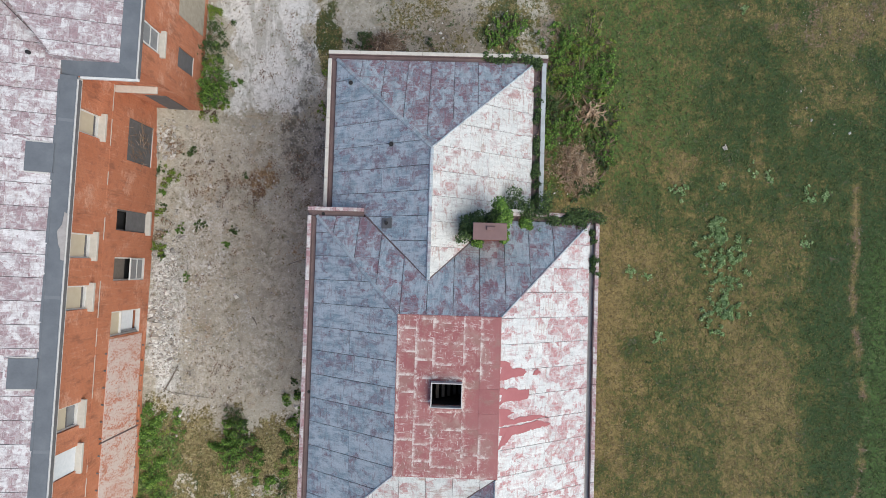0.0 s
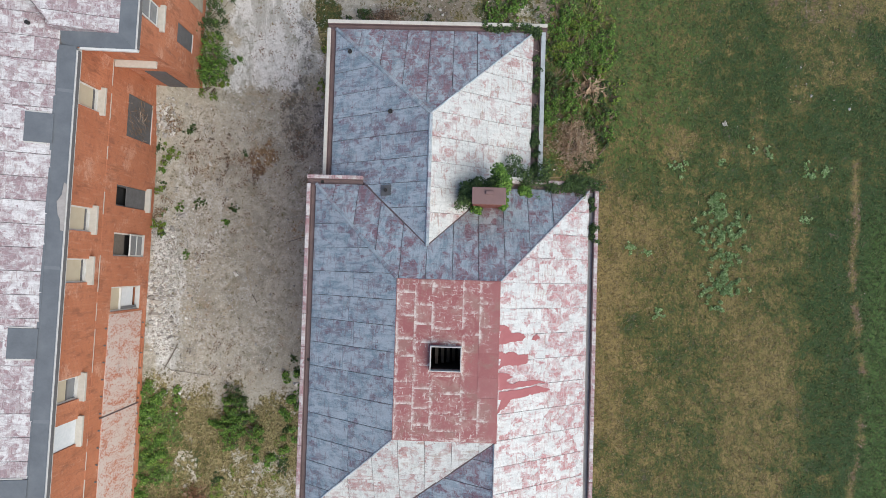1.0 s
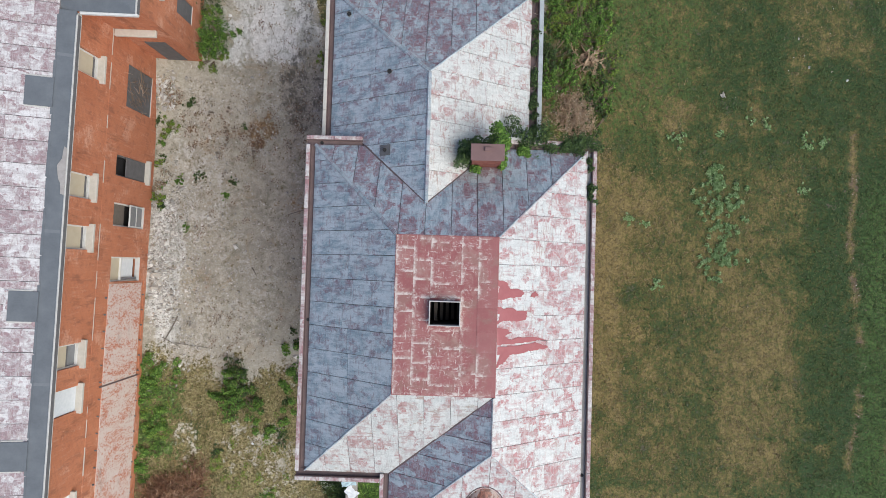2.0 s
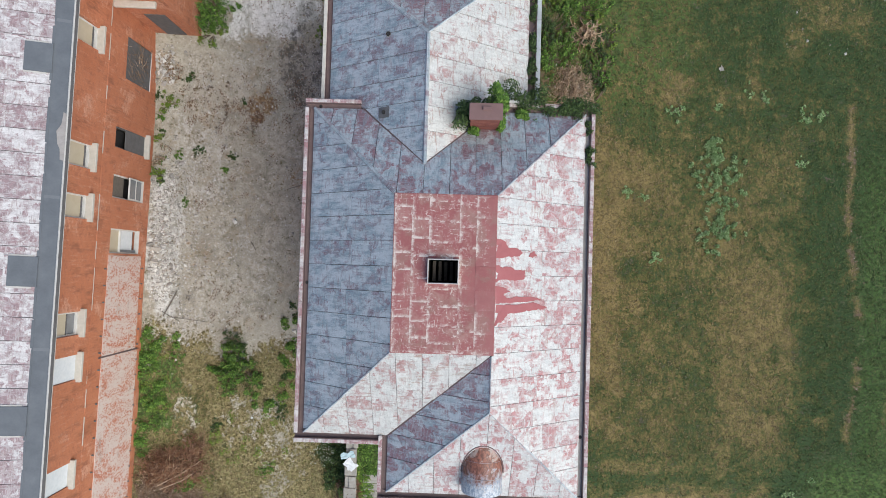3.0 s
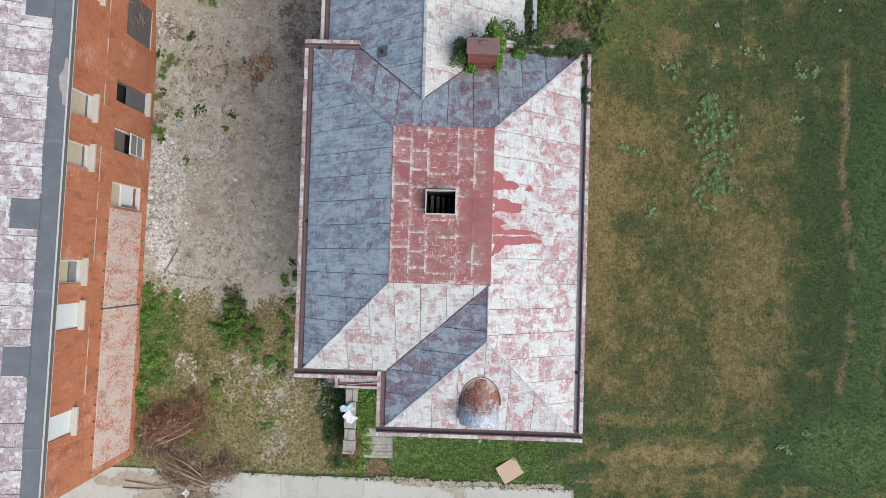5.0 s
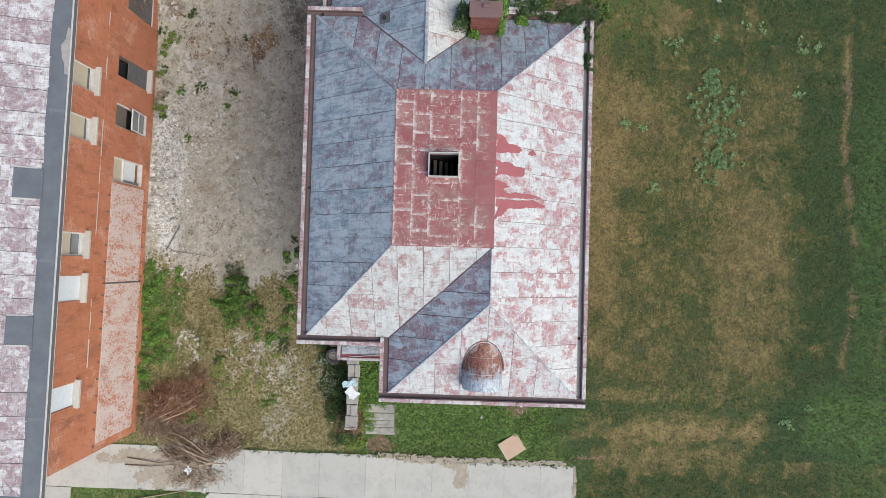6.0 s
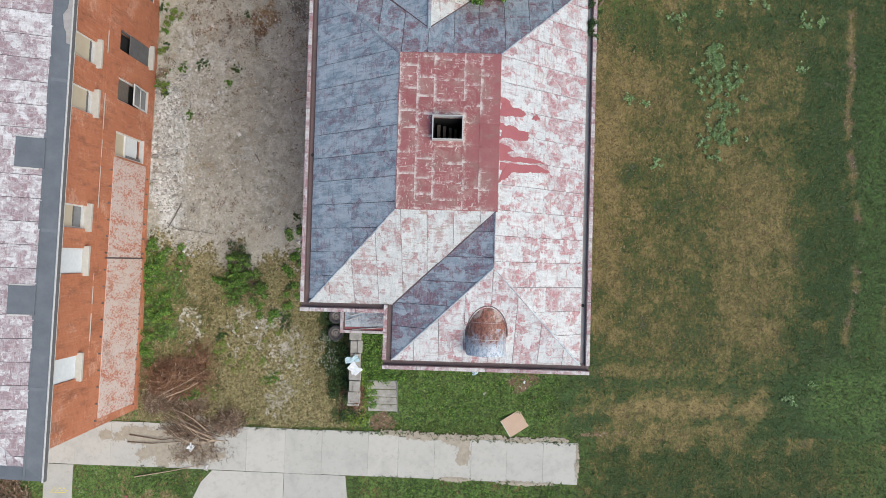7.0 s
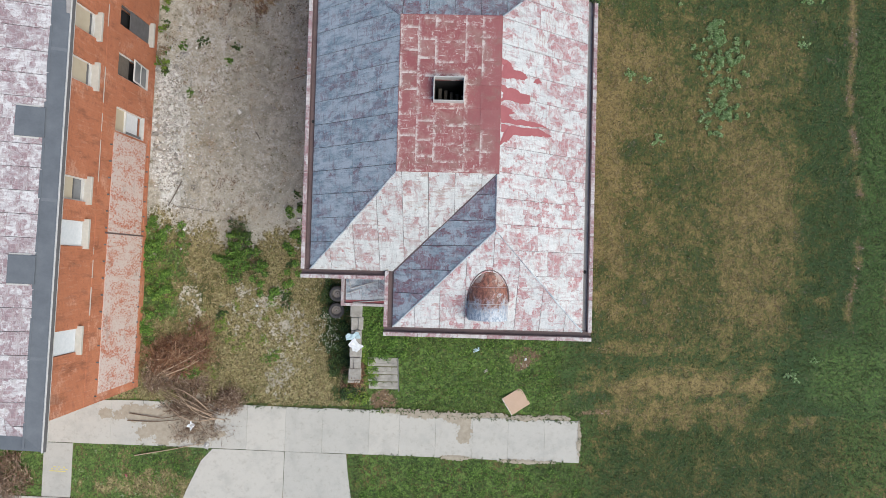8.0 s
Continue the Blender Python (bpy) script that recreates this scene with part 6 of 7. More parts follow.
for i, (x, y, s) in enumerate(((8.8, 3.0, 0.32), (12.0, 3.5, 0.30), (7.0, -0.05, 0.28), (7.95, -2.75, 0.28), (13.7, 1.05, 0.2), (13.9, 2.8, 0.3), (14.4, 2.9, 0.22), (10.5, 3.2, 0.15), (7.6, -0.3, 0.18), (11.3, 10.2, 0.2), (13.4, -12.0, 0.3), (14.3, -11.5, 0.25))):
    bush("weed", x, y, ring(4, s * 0.45, s * 0.5, s * 0.35, R), int(420 * s), 0.11, M_WEED, "grey-green broadleaf weed in the lawn", "weed", seed=60 + i, up=0.75)
rng = np.random.default_rng(11)
cl = []
for _ in range(620):
    y = rng.uniform(-2.6, 2.0)
    wd = 1.0 + 0.25 * math.sin(y * 1.9) - (0.35 if y > 1.2 else 0)
    x = 10.62 + rng.uniform(-wd, wd)
    if rng.uniform() < (0.36 + 1.2 * noise.noise((x * 1.5, y * 1.5, 4.0))) * (1.25 - abs(x - 10.6) / wd):
        cl.append((x, y, height(x, y) - 0.01, 0.10, 0.12))
v, f = leaves(cl, 9500, 0.06, rng, 0.55)
tagged(raw("weed_patch", v, f, M_WEED), "patch of grey-green broadleaf weeds spreading in the lawn", "weeds", kind="stuff")

rng = np.random.default_rng(83)
items = []
for _ in range(70):
    y, z = rng.uniform(3.5, 5.0), rng.uniform(0.9, 2.5)
    d = rng.normal() * 0.6 + 1.2
    items.append(((BX + 0.03, y, z), (BX + 0.06, y + math.cos(d) * 0.5, z + math.sin(d) * 0.5), 0.009))
v, f = twigs(items)
dead_vine = raw("dead_vine", v, f, M_TWIG)
dead_vine.matrix_world = pose(0, 0, 0, 0, 0, OLD_TURN)
tagged(dead_vine, "dry grey vine clinging to the boarded window", "vine", kind="stuff")
for i, (x, y, s, m) in enumerate(((-12.05, 3.75, 0.34, M_LEAFY), (-12.1, 3.2, 0.16, M_LEAF), (-12.2, 1.6, 0.26, M_STRAWL), (-12.25, 0.95, 0.26, M_LEAFY), (-12.3, 2.3, 0.16, M_LEAFY), (-11.5, 1.6, 0.16, M_LEAF), (-11.0, 4.9, 0.2, M_LEAFD), (-10.0, 10.6, 0.4, M_LEAFY), (-9.9, 6.7, 0.4, M_LEAFY), (-10.3, 8.3, 0.45, M_LEAFY))):
    bush("weed", x, y, ring(6, s * 0.6, s * 0.5, s * 0.9, R), int(800 * s), 0.085, m, "tangled weeds along the foot of the brick wall", "weed", seed=140 + i)

# rank growth east of the north wing
for i, (x, y, s, m, lab) in enumerate(((4.95, 7.2, 0.8, M_LEAF, "leafy green shrub beside the house"), (4.35, 7.9, 0.55, M_LEAFY, "yellow-green saplings beside the house"), (5.7, 7.9, 0.6, M_LEAF, "leafy green shrub beside the house"), (5.8, 7.0, 0.42, M_LEAFY, "yellow-green scrub at the lawn edge"), (4.55, 5.6, 0.62, M_LEAF, "bright green weeds over the brush heap"), (5.7, 5.7, 0.5, M_LEAFD, "dark scrub at the lawn edge"), (3.9, 6.4, 0.5, M_LEAFD, "dark undergrowth by the house wall"), (3.5, 7.7, 0.45, M_LEAFD, "dark undergrowth by the house wall"), (5.5, 4.3, 0.4, M_LEAFD, "dark scrub at the lawn edge"), (5.4, 3.3, 0.45, M_LEAFD, "dark scrub at the lawn edge"), (2.2, 9.7, 0.5, M_LEAF, "green weeds behind the house"), (1.6, 9.2, 0.35, M_LEAF, "green weeds behind the house"), (-0.7, 8.2, 0.45, M_LEAFD, "dark weeds behind the house"), (-3.5, 8.8, 0.5, M_LEAFD, "dark weeds behind the house"), (-4.55, 7.3, 0.5, M_LEAFY, "yellow-green shrub at the house corner"), (-4.9, 6.6, 0.4, M_LEAFY, "yellow-green shrub at the house corner"), (4.3, -4.0, 0.3, M_LEAFD, "dark weeds at the house wall"), (4.2, 8.9, 0.6, M_LEAF, "leafy green shrub beside the house"), (5.2, 8.9, 0.5, M_LEAFY, "yellow-green scrub at the lawn edge"), (6.0, 6.1, 0.35, M_LEAFY, "yellow-green scrub at the lawn edge"), (3.7, 5.5, 0.45, M_LEAF, "leafy green shrub beside the house"), (5.9, 4.9, 0.4, M_LEAF, "leafy green weeds at the lawn edge"))):
    bush("shrub", x, y, ring(14, s * 0.72, s * 0.4, s * 0.75, R), int(1700 * s), 0.092, m, lab, seed=100 + i)

# vines over the north-east gutters and round the chimney, part of one plant
vine = empty("climbing_vine", pose(0, 0, 0, 0, 0, HOUSE_TURN), "dark green climbing vine over the gutters and round the chimney", "vine")
rng = np.random.default_rng(21)
cl = []
for _ in range(38):
    y = rng.uniform(2.0, 6.3)
    if rng.uniform() < 0.5 + 0.5 * smooth(4.6, 2.2, y):
        cl.append((NE_ + 0.16 + rng.normal() * 0.05, y, WING_EAVE - 0.03, 0.13, 0.16))
for _ in range(26):
    x = rng.uniform(1.9, 4.1)
    cl.append((x, RN + 0.16 + rng.normal() * 0.10, EAVE + 0.02, 0.17, 0.22))
for _ in range(14):
    cl.append((rng.uniform(1.4, 2.6), RN + rng.uniform(0.25, 0.8), 8.05, 0.22, 0.45))
for _ in range(8):
    cl.append((3.95 + rng.normal() * 0.07, rng.uniform(-0.3, 1.4), EAVE + 0.0, 0.10, 0.14))
for _ in range(8):
    cl.append((rng.uniform(0.6, 2.5), NN + 0.16 + rng.normal() * 0.05, WING_EAVE, 0.12, 0.15))
for _ in range(6):
    cl.append((NE_ + 0.1 + rng.normal() * 0.1, NN + 0.1 + rng.normal() * 0.1, WING_EAVE, 0.16, 0.2))
v, f = leaves(cl, 9000, 0.058, rng, 0.5)
tagged(raw("gutter_foliage", v, f, M_LEAFD, vine), kind="stuff")
cl = [(0.36 + rng.normal() * 0.09, 1.02 + rng.normal() * 0.24, 8.8, 0.17, 0.85) for _ in range(14)] + [(rng.uniform(0.3, 1.2), 1.38 + rng.normal() * 0.10, 8.6, 0.20, 0.95) for _ in range(10)]
v, f = leaves(cl, 3200, 0.065, rng, 0.5)
tagged(raw("chimney_foliage", v, f, M_LEAFD, vine), kind="stuff")
cl = [(1.18 + rng.normal() * 0.12, 1.62 + rng.normal() * 0.22, 8.8, 0.18, 1.0) for _ in range(8)] + [(1.36 + rng.normal() * 0.05, rng.uniform(0.6, 1.6), 8.5, 0.12, 0.9) for _ in range(8)] + [(0.52 + rng.normal() * 0.10, 0.72 + rng.normal() * 0.05, 8.7, 0.12, 0.4) for _ in range(4)]
v, f = leaves(cl, 2600, 0.065, rng, 0.5)
tagged(raw("bright_foliage", v, f, M_LEAF, vine), kind="stuff")
cl = [(rng.uniform(1.85, 2.6), RN - rng.uniform(0.0, 0.45), EAVE + 0.05, 0.14, 0.16) for _ in range(8)]
v, f = leaves(cl, 1400, 0.06, rng, 0.6)
tagged(raw("green_foliage", v, f, M_LEAF, vine), kind="stuff")
items = []
for _ in range(90):
    x = rng.uniform(1.4, 4.2)
    items.append(((x, RN + 0.2 + rng.normal() * 0.08, EAVE + 0.04), (x + rng.normal() * 0.3, RN + 0.2 + rng.normal() * 0.15, EAVE + 0.12), 0.008))
for _ in range(60):
    y = rng.uniform(1.8, 6.3)
    items.append(((NE_ + 0.2 + rng.normal() * 0.05, y, WING_EAVE), (NE_ + 0.2 + rng.normal() * 0.08, y + rng.normal() * 0.35, WING_EAVE + 0.08), 0.008))
v, f = twigs(items)
tagged(raw("vine_growth", v, f, M_TWIG, vine), kind="stuff")
boxed("roof_rail", M_HATCH, house, vx_e + 0.42, RN + 0.25, EAVE + 0.09, 1.95, RN + 0.32, EAVE + 0.14, label="pale metal edge bar")

# ivy bed, weeds and flowers round the porch wall and steps
def patch(name, boxes, count, size, mat, label, seed, up=0.6, kind="stuff", high=0.18):
    rng = np.random.default_rng(seed)
    cl = []
    for x0, x1, y0, y1, n in boxes:
        for _ in range(n):
            x, y = unturned(rng.uniform(x0, x1), rng.uniform(y0, y1), HOUSE_TURN)
            cl.append((x, y, height(x, y), 0.16, high))
    v, f = leaves(cl, count, size, rng, up)
    return tagged(raw(name, v, f, mat), label, "plants", kind=kind)


patch("ivy_bed", [(-3.4, -1.6, -11.4, -9.0, 120)], 4200, 0.07, M_LEAF, "thick bright green ground cover beside the steps", 31)
patch("weed_strip", [(-4.9, -4.0, -12.3, -10.2, 44), (-5.2, -4.95, -10.2, -8.4, 12), (-4.3, -3.5, -13.3, -12.3, 24)], 2600, 0.075, M_LEAFD, "dark weeds along the foot of the retaining wall", 32, high=0.3)
patch("weed_strip", [(-4.1, -3.3, -13.4, -12.7, 12), (-3.5, -2.9, -12.7, -11.3, 14)], 1000, 0.08, M_LEAFY, "yellow-green weeds at the foot of the steps", 33, high=0.28)
patch("weed_clumps", [(-12.9, -12.2, -8.2, -5.9, 15), (-12.4, -11.2, -7.2, -6.2, 9), (-12.6, -11.6, -9.3, -8.2, 16), (-9.9, -8.4, -7.9, -6.6, 14), (-6.9, -5.9, -8.2, -5.2, 22), (-8.0, -6.6, -9.2, -8.4, 8), (-11.2, -10.4, -12.6, -11.9, 14), (-13.0, -12.4, -11.2, -9.6, 12)], 8200, 0.075, M_LEAF, "clumps of leafy green weeds in the dry grass", 36, high=0.26)
patch("weed_clumps", [(-12.8, -11.4, -9.4, -6.0, 22), (-9.8, -6.4, -11.8, -8.2, 30), (-10.8, -9.2, -12.6, -9.6, 16)], 1900, 0.06, M_LEAFY, "yellow-green weeds scattered in the dry grass", 37, high=0.16)
patch("lawn_weeds", [(-1.4, 4.4, -13.0, -9.7, 150), (4.3, 4.9, -8.5, -3.0, 20)], 5200, 0.055, M_LEAF, "leafy green weeds in the grass below the house", 38, high=0.07)
patch("lawn_weeds", [(-3.6, 5.6, -17.6, -15.9, 130), (-15.2, -10.4, -17.4, -15.9, 26)], 4300, 0.05, M_LEAF, "leafy green weeds in the grass along the street walk", 39, high=0.06)
patch("weed_clumps", [(-3.35, -2.95, -12.6, -11.4, 10), (-3.9, -3.5, -12.4, -10.6, 8), (-3.25, -2.75, -12.5, -11.5, 14), (-3.0, -2.2, -11.5, -11.25, 6)], 2200, 0.055, M_LEAF, "green weeds creeping over the steps and wall", 40, high=0.3)
patch("flower_heads", [(-5.5, -4.5, -11.3, -9.8, 30)], 420, 0.035, M_FLOWER, "small white flower heads on tall weeds", 34, high=0.5)
patch("dead_weeds", [(-4.3, -3.4, -12.7, -11.7, 14)], 700, 0.06, M_DEADL, "dry reddish-brown weeds by the retaining wall", 35, high=0.3)


# ---- brush heaps ----
def branching(rng, x, y, z, d, length, thick):
    """One cut branch lying flat: a crooked stem with side shoots and finer twigs on them."""
    items, p, step = [], np.array([x, y, z]), length / 4
    for i in range(4):
        d += rng.normal() * 0.22
        q = p + np.array([math.cos(d), math.sin(d), rng.normal() * 0.10]) * step
        items.append((p, q, thick * (1 - 0.2 * i)))
        for side in (-1, 1):
            if rng.uniform() < 0.8:
                e, ln = d + side * rng.uniform(0.4, 1.1), length * rng.uniform(0.15, 0.4)
                m = p + (q - p) * rng.uniform(0.2, 1.0)
                n = m + np.array([math.cos(e), math.sin(e), rng.normal() * 0.2 + 0.08]) * ln
                items.append((m, n, thick * 0.5))
                for _ in range(2):
                    h, k = e + rng.normal() * 0.7, m + (n - m) * rng.uniform(0.3, 0.9)
                    items.append((k, k + np.array([math.cos(h), math.sin(h), rng.normal() * 0.2]) * ln * rng.uniform(0.3, 0.7), thick * 0.3))
        p = q
    return items


def brush(name, x, y, rx, ry, n, length, label, seed, leafy=0, lean=None, thick=0.012, high=0.5, mat=None, dead=None):
    rng = np.random.default_rng(seed)
    z0 = height(x, y)
    ob = empty(name, pose(x, y, z0), label, "brush heap")
    items = []
    for _ in range(int(2.5 * n)):
        a, r = rng.uniform(0, 6.2832), math.sqrt(rng.uniform())
        d = rng.uniform(0, 6.2832) if lean is None else lean + rng.normal() * 0.75 + (math.pi if rng.uniform() < 0.35 else 0.0)
        ln = length * rng.uniform(0.5, 1.3)
        px, py = rx * r * math.cos(a) - math.cos(d) * ln / 2, ry * r * math.sin(a) - math.sin(d) * ln / 2
        items += branching(rng, px, py, high * (1 - r * r) * rng.uniform(0.1, 1) + 0.03, d, ln, 1.7 * thick * rng.uniform(0.6, 1.5))
    v, f = twigs(items)
    tagged(raw("dead_wood", v, f, mat or M_TWIG, ob), kind="stuff")
    if leafy:
        v, f = leaves([(rx * 0.5 * rng.normal(), ry * 0.5 * rng.normal(), 0.0, 0.3, high) for _ in range(24)], leafy, 0.05, rng, 0.5)
        tagged(raw("leaf_litter", v, f, dead or M_DEADL, ob), kind="stuff")
    return ob


brush("brush_heap", -11.6, -11.35, 1.3, 0.7, 84, 0.95, "heap of dry reddish-brown cut branches on the grass", 41, 900, 0.35, 0.012, 0.6, M_TWIGR)
brush("brush_heap", -10.65, -10.55, 0.4, 0.5, 16, 0.8, "wispy reddish dead stems standing in the grass", 50, 160, 1.35, 0.009, 0.35, M_TWIGR)
brush("brush_heap", -12.4, -12.25, 0.6, 0.55, 42, 0.6, "dark tangle of dead twigs with pale curled leaves", 42, 420, None, 0.011, 0.4, M_TWIG, M_STRAWL)
brush("brush_heap", -11.3, -12.5, 0.95, 0.4, 30, 0.8, "tangled brown dead branches over the grass", 53, 260, -0.3, 0.010, 0.4)
brush("brush_heap", -9.45, -13.2, 0.55, 0.5, 30, 0.7, "grey-brown dead branches by the sidewalk", 43, 420, 0.95, 0.011, 0.4)
brush("brush_heap", -11.0, -13.55, 1.0, 0.3, 34, 0.9, "brown dead branches along the edge of the sidewalk", 44, 500, -0.15, 0.011, 0.25)
brush("brush_heap", -10.7, -14.45, 1.2, 0.4, 40, 0.8, "thin brown straw and twigs strewn across the sidewalk", 49, 420, 0.0, 0.006, 0.08)
brush("brush_heap", -18.6, -16.4, 0.8, 1.0, 60, 0.6, "bare grey dead bush in the grass", 45, 300)
brush("brush_heap", 4.85, 3.95, 0.75, 1.0, 110, 0.40, "heap of dry straw-brown brush beside the house", 46, 1500, 1.2, 0.008, 0.35, M_TWIGS, M_STRAWL)
brush("brush_heap", 5.3, 6.2, 0.5, 0.3, 9, 0.9, "thick pale fallen limbs in the weeds", 47, 80, 0.3, 0.03, 0.4, M_TWIGS)
brush("brush_heap", -2.6, 8.6, 1.0, 0.9, 60, 0.7, "dead brown brush behind the house", 48, 900)
brush("brush_heap", -3.95, -12.15, 0.25, 0.5, 18, 0.45, "rust-brown dead stems over the retaining wall", 52, 300, None, 0.008, 1.3, M_TWIGR)
rng = np.random.default_rng(71)
for i in range(11):
    x, y = -12.3 + 0.8 * rng.uniform(), -12.55 - 0.5 * rng.uniform()
    ex, ey = -9.9 + rng.normal() * 0.28, -13.9 + rng.normal() * 0.14
    bow, w = rng.normal() * 0.22, rng.uniform(0.35, 0.95)
    pts = []
    for j in range(6):
        u = j / 5 * rng.uniform(0.9, 1.0)
        px, py = x + (ex - x) * u, y + (ey - y) * u + bow * math.sin(3.14 * u)
        pts.append((px, py, max(height(px, py), 0.05) + 0.12 + 0.35 * math.sin(3.14 * min(u + 0.1, 1.0))))
    bm = tube(bmesh.new(), pts, [w * k for k in (0.008, 0.013, 0.018, 0.023, 0.028, 0.034)], 6)
    tagged(finish("branch", bm, M_TWIGP if i % 3 else M_BARK), "pale peeled dead branch fanned over the brush heap", "branch", "dead branches")
for i, pts in enumerate((((-13.6, -13.75, 0.10), (-12.2, -13.95, 0.14), (-11.0, -13.75, 0.2)), ((-13.7, -14.05, 0.08), (-12.6, -14.1, 0.12), (-11.4, -14.0, 0.15)), ((-13.4, -15.5, 0.07), (-11.9, -15.25, 0.10), (-10.4, -14.95, 0.12)), ((-12.0, -11.95, 0.55), (-11.1, -11.5, 0.5), (-10.3, -11.0, 0.25)), ((-11.9, -12.1, 0.5), (-11.0, -11.75, 0.45), (-10.6, -11.5, 0.3)))):
    bm = tube(bmesh.new(), pts, [0.024, 0.02, 0.009], 6)
    tagged(finish("branch", bm, M_BARK if i < 2 else M_TWIGP), "long bare dead branch lying on the brush", "branch", "dead branches")
for a, b, r in (((-11.5, -4.05), (-12.05, -5.1), 0.03), ((-12.1, -4.9), (-11.4, -5.3), 0.012), ((-11.6, -5.15), (-10.2, -5.35), 0.012), ((-8.4, -2.0), (-8.2, -2.35), 0.02), ((-6.9, 0.2), (-5.6, 0.6), 0.015), ((-12.3, -6.3), (-11.9, -6.0), 0.04)):
    bm = tube(bmesh.new(), [(*a, height(*a) + 0.03), ((a[0] + b[0]) / 2 + 0.02, (a[1] + b[1]) / 2, height(*a) + 0.05), (*b, height(*b) + 0.03)], [r, r * 0.9, r * 0.7], 6)
    tagged(finish("stick", bm, M_TIMBER), "weathered stick lying on the yard", "stick", "sticks in the yard")


# ---- loose cover ----
def chips(name, regions, size, mat, label, seed):
    """Angular chips and pebbles strewn over the ground."""
    rng = np.random.default_rng(seed)
    verts, faces = [], []
    for x0, x1, y0, y1, n in regions:
        for _ in range(n):
            x, y = rng.uniform(x0, x1), rng.uniform(y0, y1)
            s = size * math.exp(rng.normal() * 0.5)
            z, k = height(x, y), len(verts)
            a = rng.uniform(0, 6.2832)
            for i in range(4):
                an = a + 1.5708 * i + rng.normal() * 0.3
                verts.append((x + s * math.cos(an) * rng.uniform(0.6, 1.1), y + s * math.sin(an) * rng.uniform(0.6, 1.1), z - 0.005))
            verts.append((x + rng.normal() * s * 0.2, y + rng.normal() * s * 0.2, z + s * rng.uniform(0.4, 0.8)))
            faces += [(k + i, k + (i + 1) % 4, k + 4) for i in range(4)]
    return tagged(raw(name, verts, faces, mat), label, "rubble", kind="stuff")


chips("rubble", [(-12.6, -11.5, -4.5, 1.2, 2200), (-12.3, -10.6, -3.6, -0.4, 900), (-12.4, -9.0, -6.2, 2.0, 1500), (-12.3, -5.0, -6.0, 6.0, 1300), (-10.0, -6.0, 6.0, 12.0, 300)], 0.028, M_CHIP, "pale stone and mortar chips strewn over the yard", 51)
chips("gravel", [(-12.6, -5.0, -7.0, 6.5, 7500), (-10.2, -5.2, 6.5, 12.0, 1800), (-12.6, -10.5, -5.5, 2.0, 2200)], 0.017, M_CHIP, "fine loose gravel and crumbs of mortar over the yard", 56)
chips("rubble", [(-12.6, -11.6, 4.6, 6.2, 260), (-12.65, -12.0, -3.0, -1.4, 420), (-12.6, -11.7, -3.8, 0.8, 420)], 0.055, M_CHIP, "broken masonry heaped below the wall", 52)
chips("rubble", [(-4.5, 3.0, 6.8, 12.0, 500), (3.9, 5.5, 2.8, 5.2, 160), (13.0, 17.5, 5.0, 11.0, 60)], 0.03, M_CHIP, "pale stones in the rough ground", 53)
rng = np.random.default_rng(54)
cl = []
for cx, cy, rx, ry, n in ((-10.2, 3.9, 1.6, 1.2, 40), (-8.4, 3.2, 0.6, 0.6, 25), (-6.8, 4.6, 1.4, 2.6, 60), (-11.9, 5.3, 0.6, 0.5, 20), (-5.6, 0.5, 0.6, 3.0, 25), (-10.5, 0.5, 1.5, 2.0, 20), (-9.5, -4.5, 2.0, 1.0, 15), (-7.0, 9.0, 1.5, 2.0, 20)):
    for _ in range(n):
        x, y = cx + rng.normal() * rx * 0.6, cy + rng.normal() * ry * 0.6
        cl.append((x, y, height(x, y), 0.2, 0.03))
v, f = leaves(cl, 4200, 0.05, rng, 0.8)
tagged(raw("leaf_litter", v, f, M_DEADL), "brown dead leaves littering the yard", "leaves", kind="stuff")


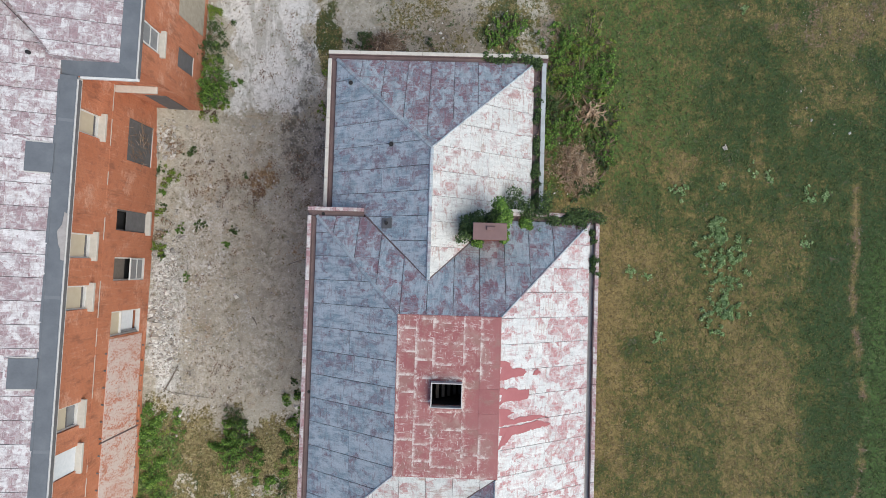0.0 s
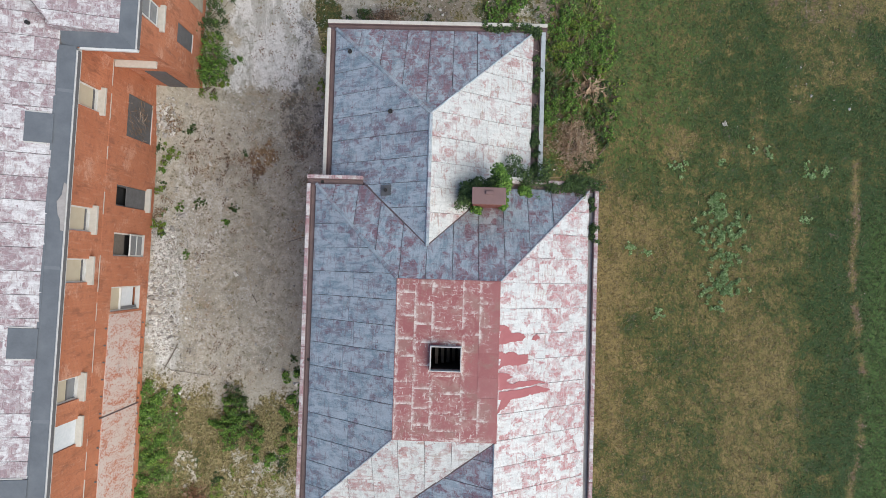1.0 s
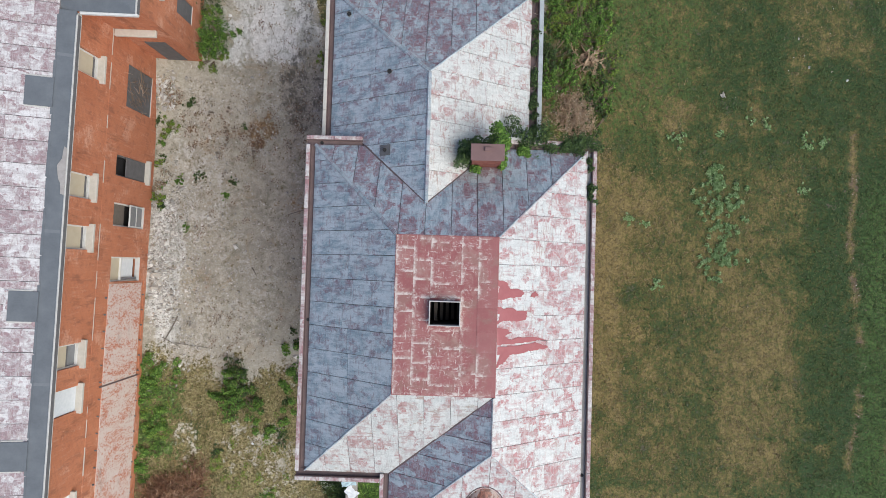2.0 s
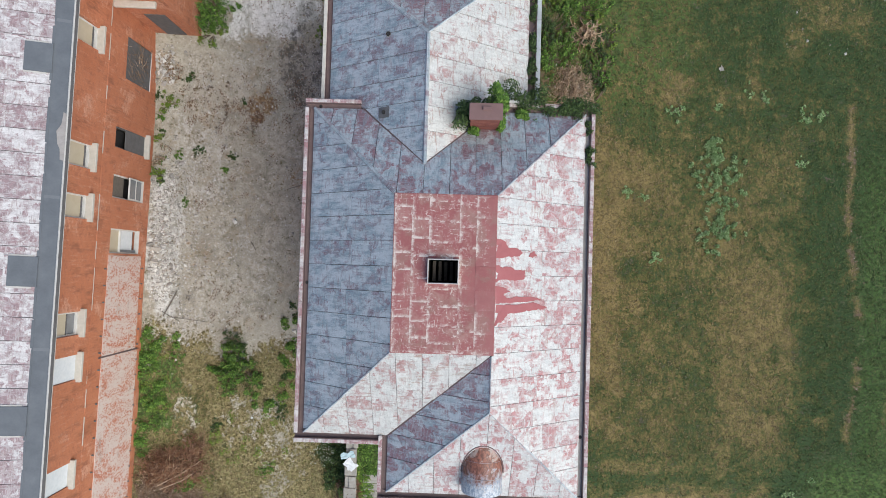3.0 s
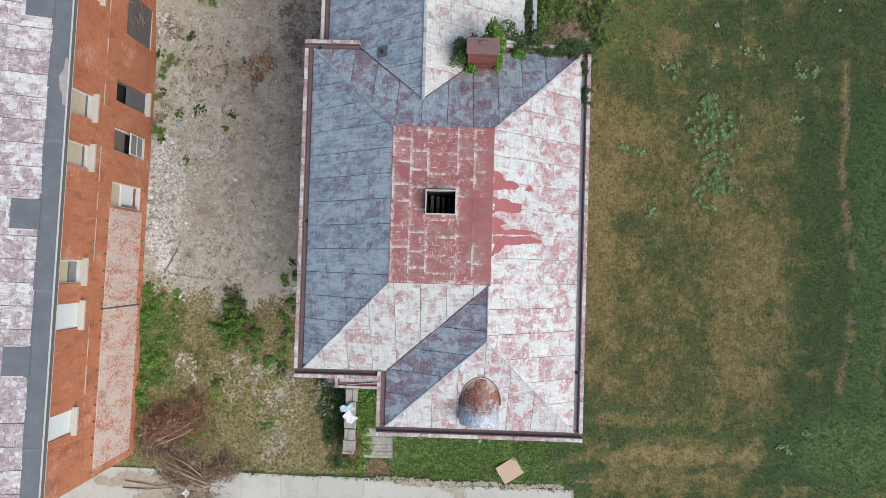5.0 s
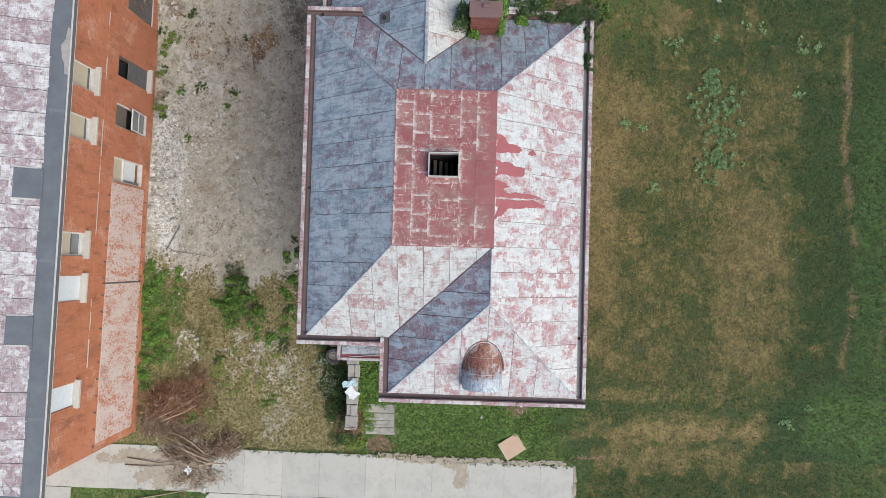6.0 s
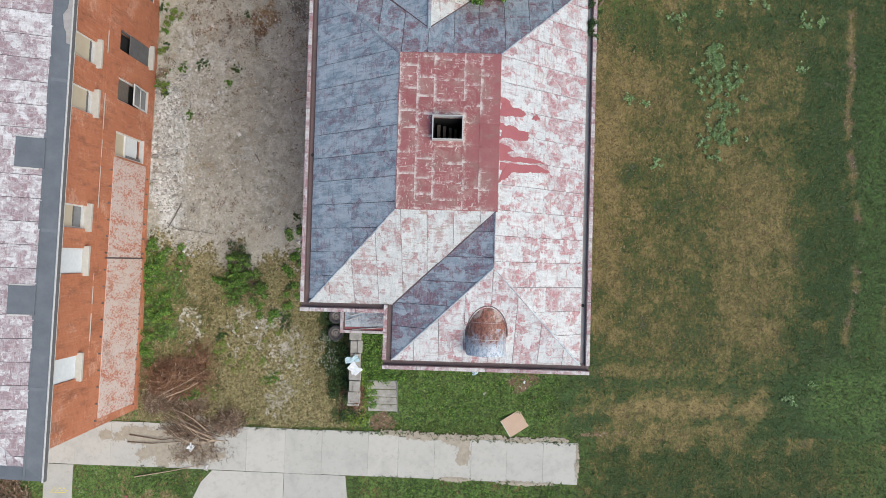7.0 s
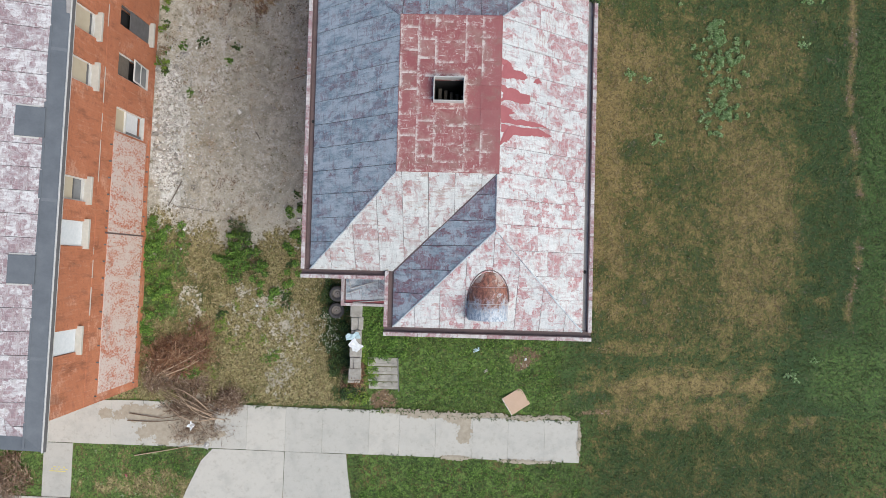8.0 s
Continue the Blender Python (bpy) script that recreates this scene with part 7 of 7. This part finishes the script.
def grass(name, n, area, want, mat, label, seed, size=0.095):
    """Tufts of a few bent blades each."""
    rng = np.random.default_rng(seed)
    x0, x1, y0, y1 = area
    xs, ys, us = rng.uniform(x0, x1, n), rng.uniform(y0, y1, n), rng.uniform(size=n)
    roots = []
    for x, y, u in zip(xs.tolist(), ys.tolist(), us.tolist()):
        hx, hy = turned(x, y, HOUSE_TURN)
        if (-4.0 < hx < 3.9 and -7.9 < hy < 1.5) or (-1.6 < hx < 3.9 and -9.4 < hy < 0) or (-3.7 < hx < 2.4 and 0 < hy < 6.3) or (-3.9 < hx < -3.4 and -12.3 < hy < -7.9):
            continue
        px, py = turned(x, y, WALK_TURN)
        if -15.53 < py < (-13.80 if px < -1.0 else -13.96) and px < 5.58 or (py < -15.5 and (-10.6 < px < -3.7 or -16.65 < px < -15.4)):
            continue
        if turned(x, y, OLD_TURN)[0] < -12.55:
            continue
        if math.hypot(x - 2.44, y + 13.20) < 0.62:
            continue
        g, b, z = land(x, y)
        if u <= want(g, b):
            roots.append((x, y, max(z, 0.06) if -15.6 < py < -13.72 and px < 5.64 else z))
    p = np.repeat(np.array(roots), 4, axis=0)
    m = len(p)
    p[:, :2] += rng.normal(size=(m, 2)) * 0.03
    a, s = rng.uniform(0, 6.2832, m), size * rng.uniform(0.6, 1.4, m)
    c, d, w, zero = np.cos(a), np.sin(a), s * 0.13, np.zeros(m)
    verts = np.stack([p + np.stack([-d * w, c * w, zero], 1), p + np.stack([d * w, -c * w, zero], 1), p + np.stack([c * s * 0.7, d * s * 0.7, s * 0.55], 1)], 1).reshape(-1, 3)
    faces = np.arange(m * 3).reshape(-1, 3)
    return tagged(raw(name, verts.tolist(), faces.tolist(), mat), label, "grass", kind="stuff")


grass("grass", 110000, (-19, 19, -19, 13), lambda g, b: 0.9 * smooth(0.25, 0.75, g) * (1 - b), M_BLADE, "short green grass blades in the lawn", 61)
grass("dry_grass", 80000, (-19, 19, -19, 13), lambda g, b: 0.8 * smooth(0.6, 0.2, g) * (1 - 0.9 * b), M_STRAW, "straw-coloured dry grass in the lawn", 62)
grass("rank_grass", 9000, (-13.2, -4.4, -13.7, -6.2), lambda g, b: 0.8 * smooth(0.45, 0.1, g) * (1 - 0.95 * b), M_RANK, "long dry grass mixed with green in the yard", 63, 0.11)
grass("rank_grass", 800, (3.7, 5.9, 2.8, 9.8), lambda g, b: 0.7 * (1 - 0.5 * b), M_RANKG, "long yellow-green grass beside the house", 64, 0.18)
grass("rank_grass", 3600, (-3.4, 4.2, -13.7, -9.2), lambda g, b: 0.7 * (1 - b), M_RANKG, "long green grass on the bank below the house", 65, 0.13)
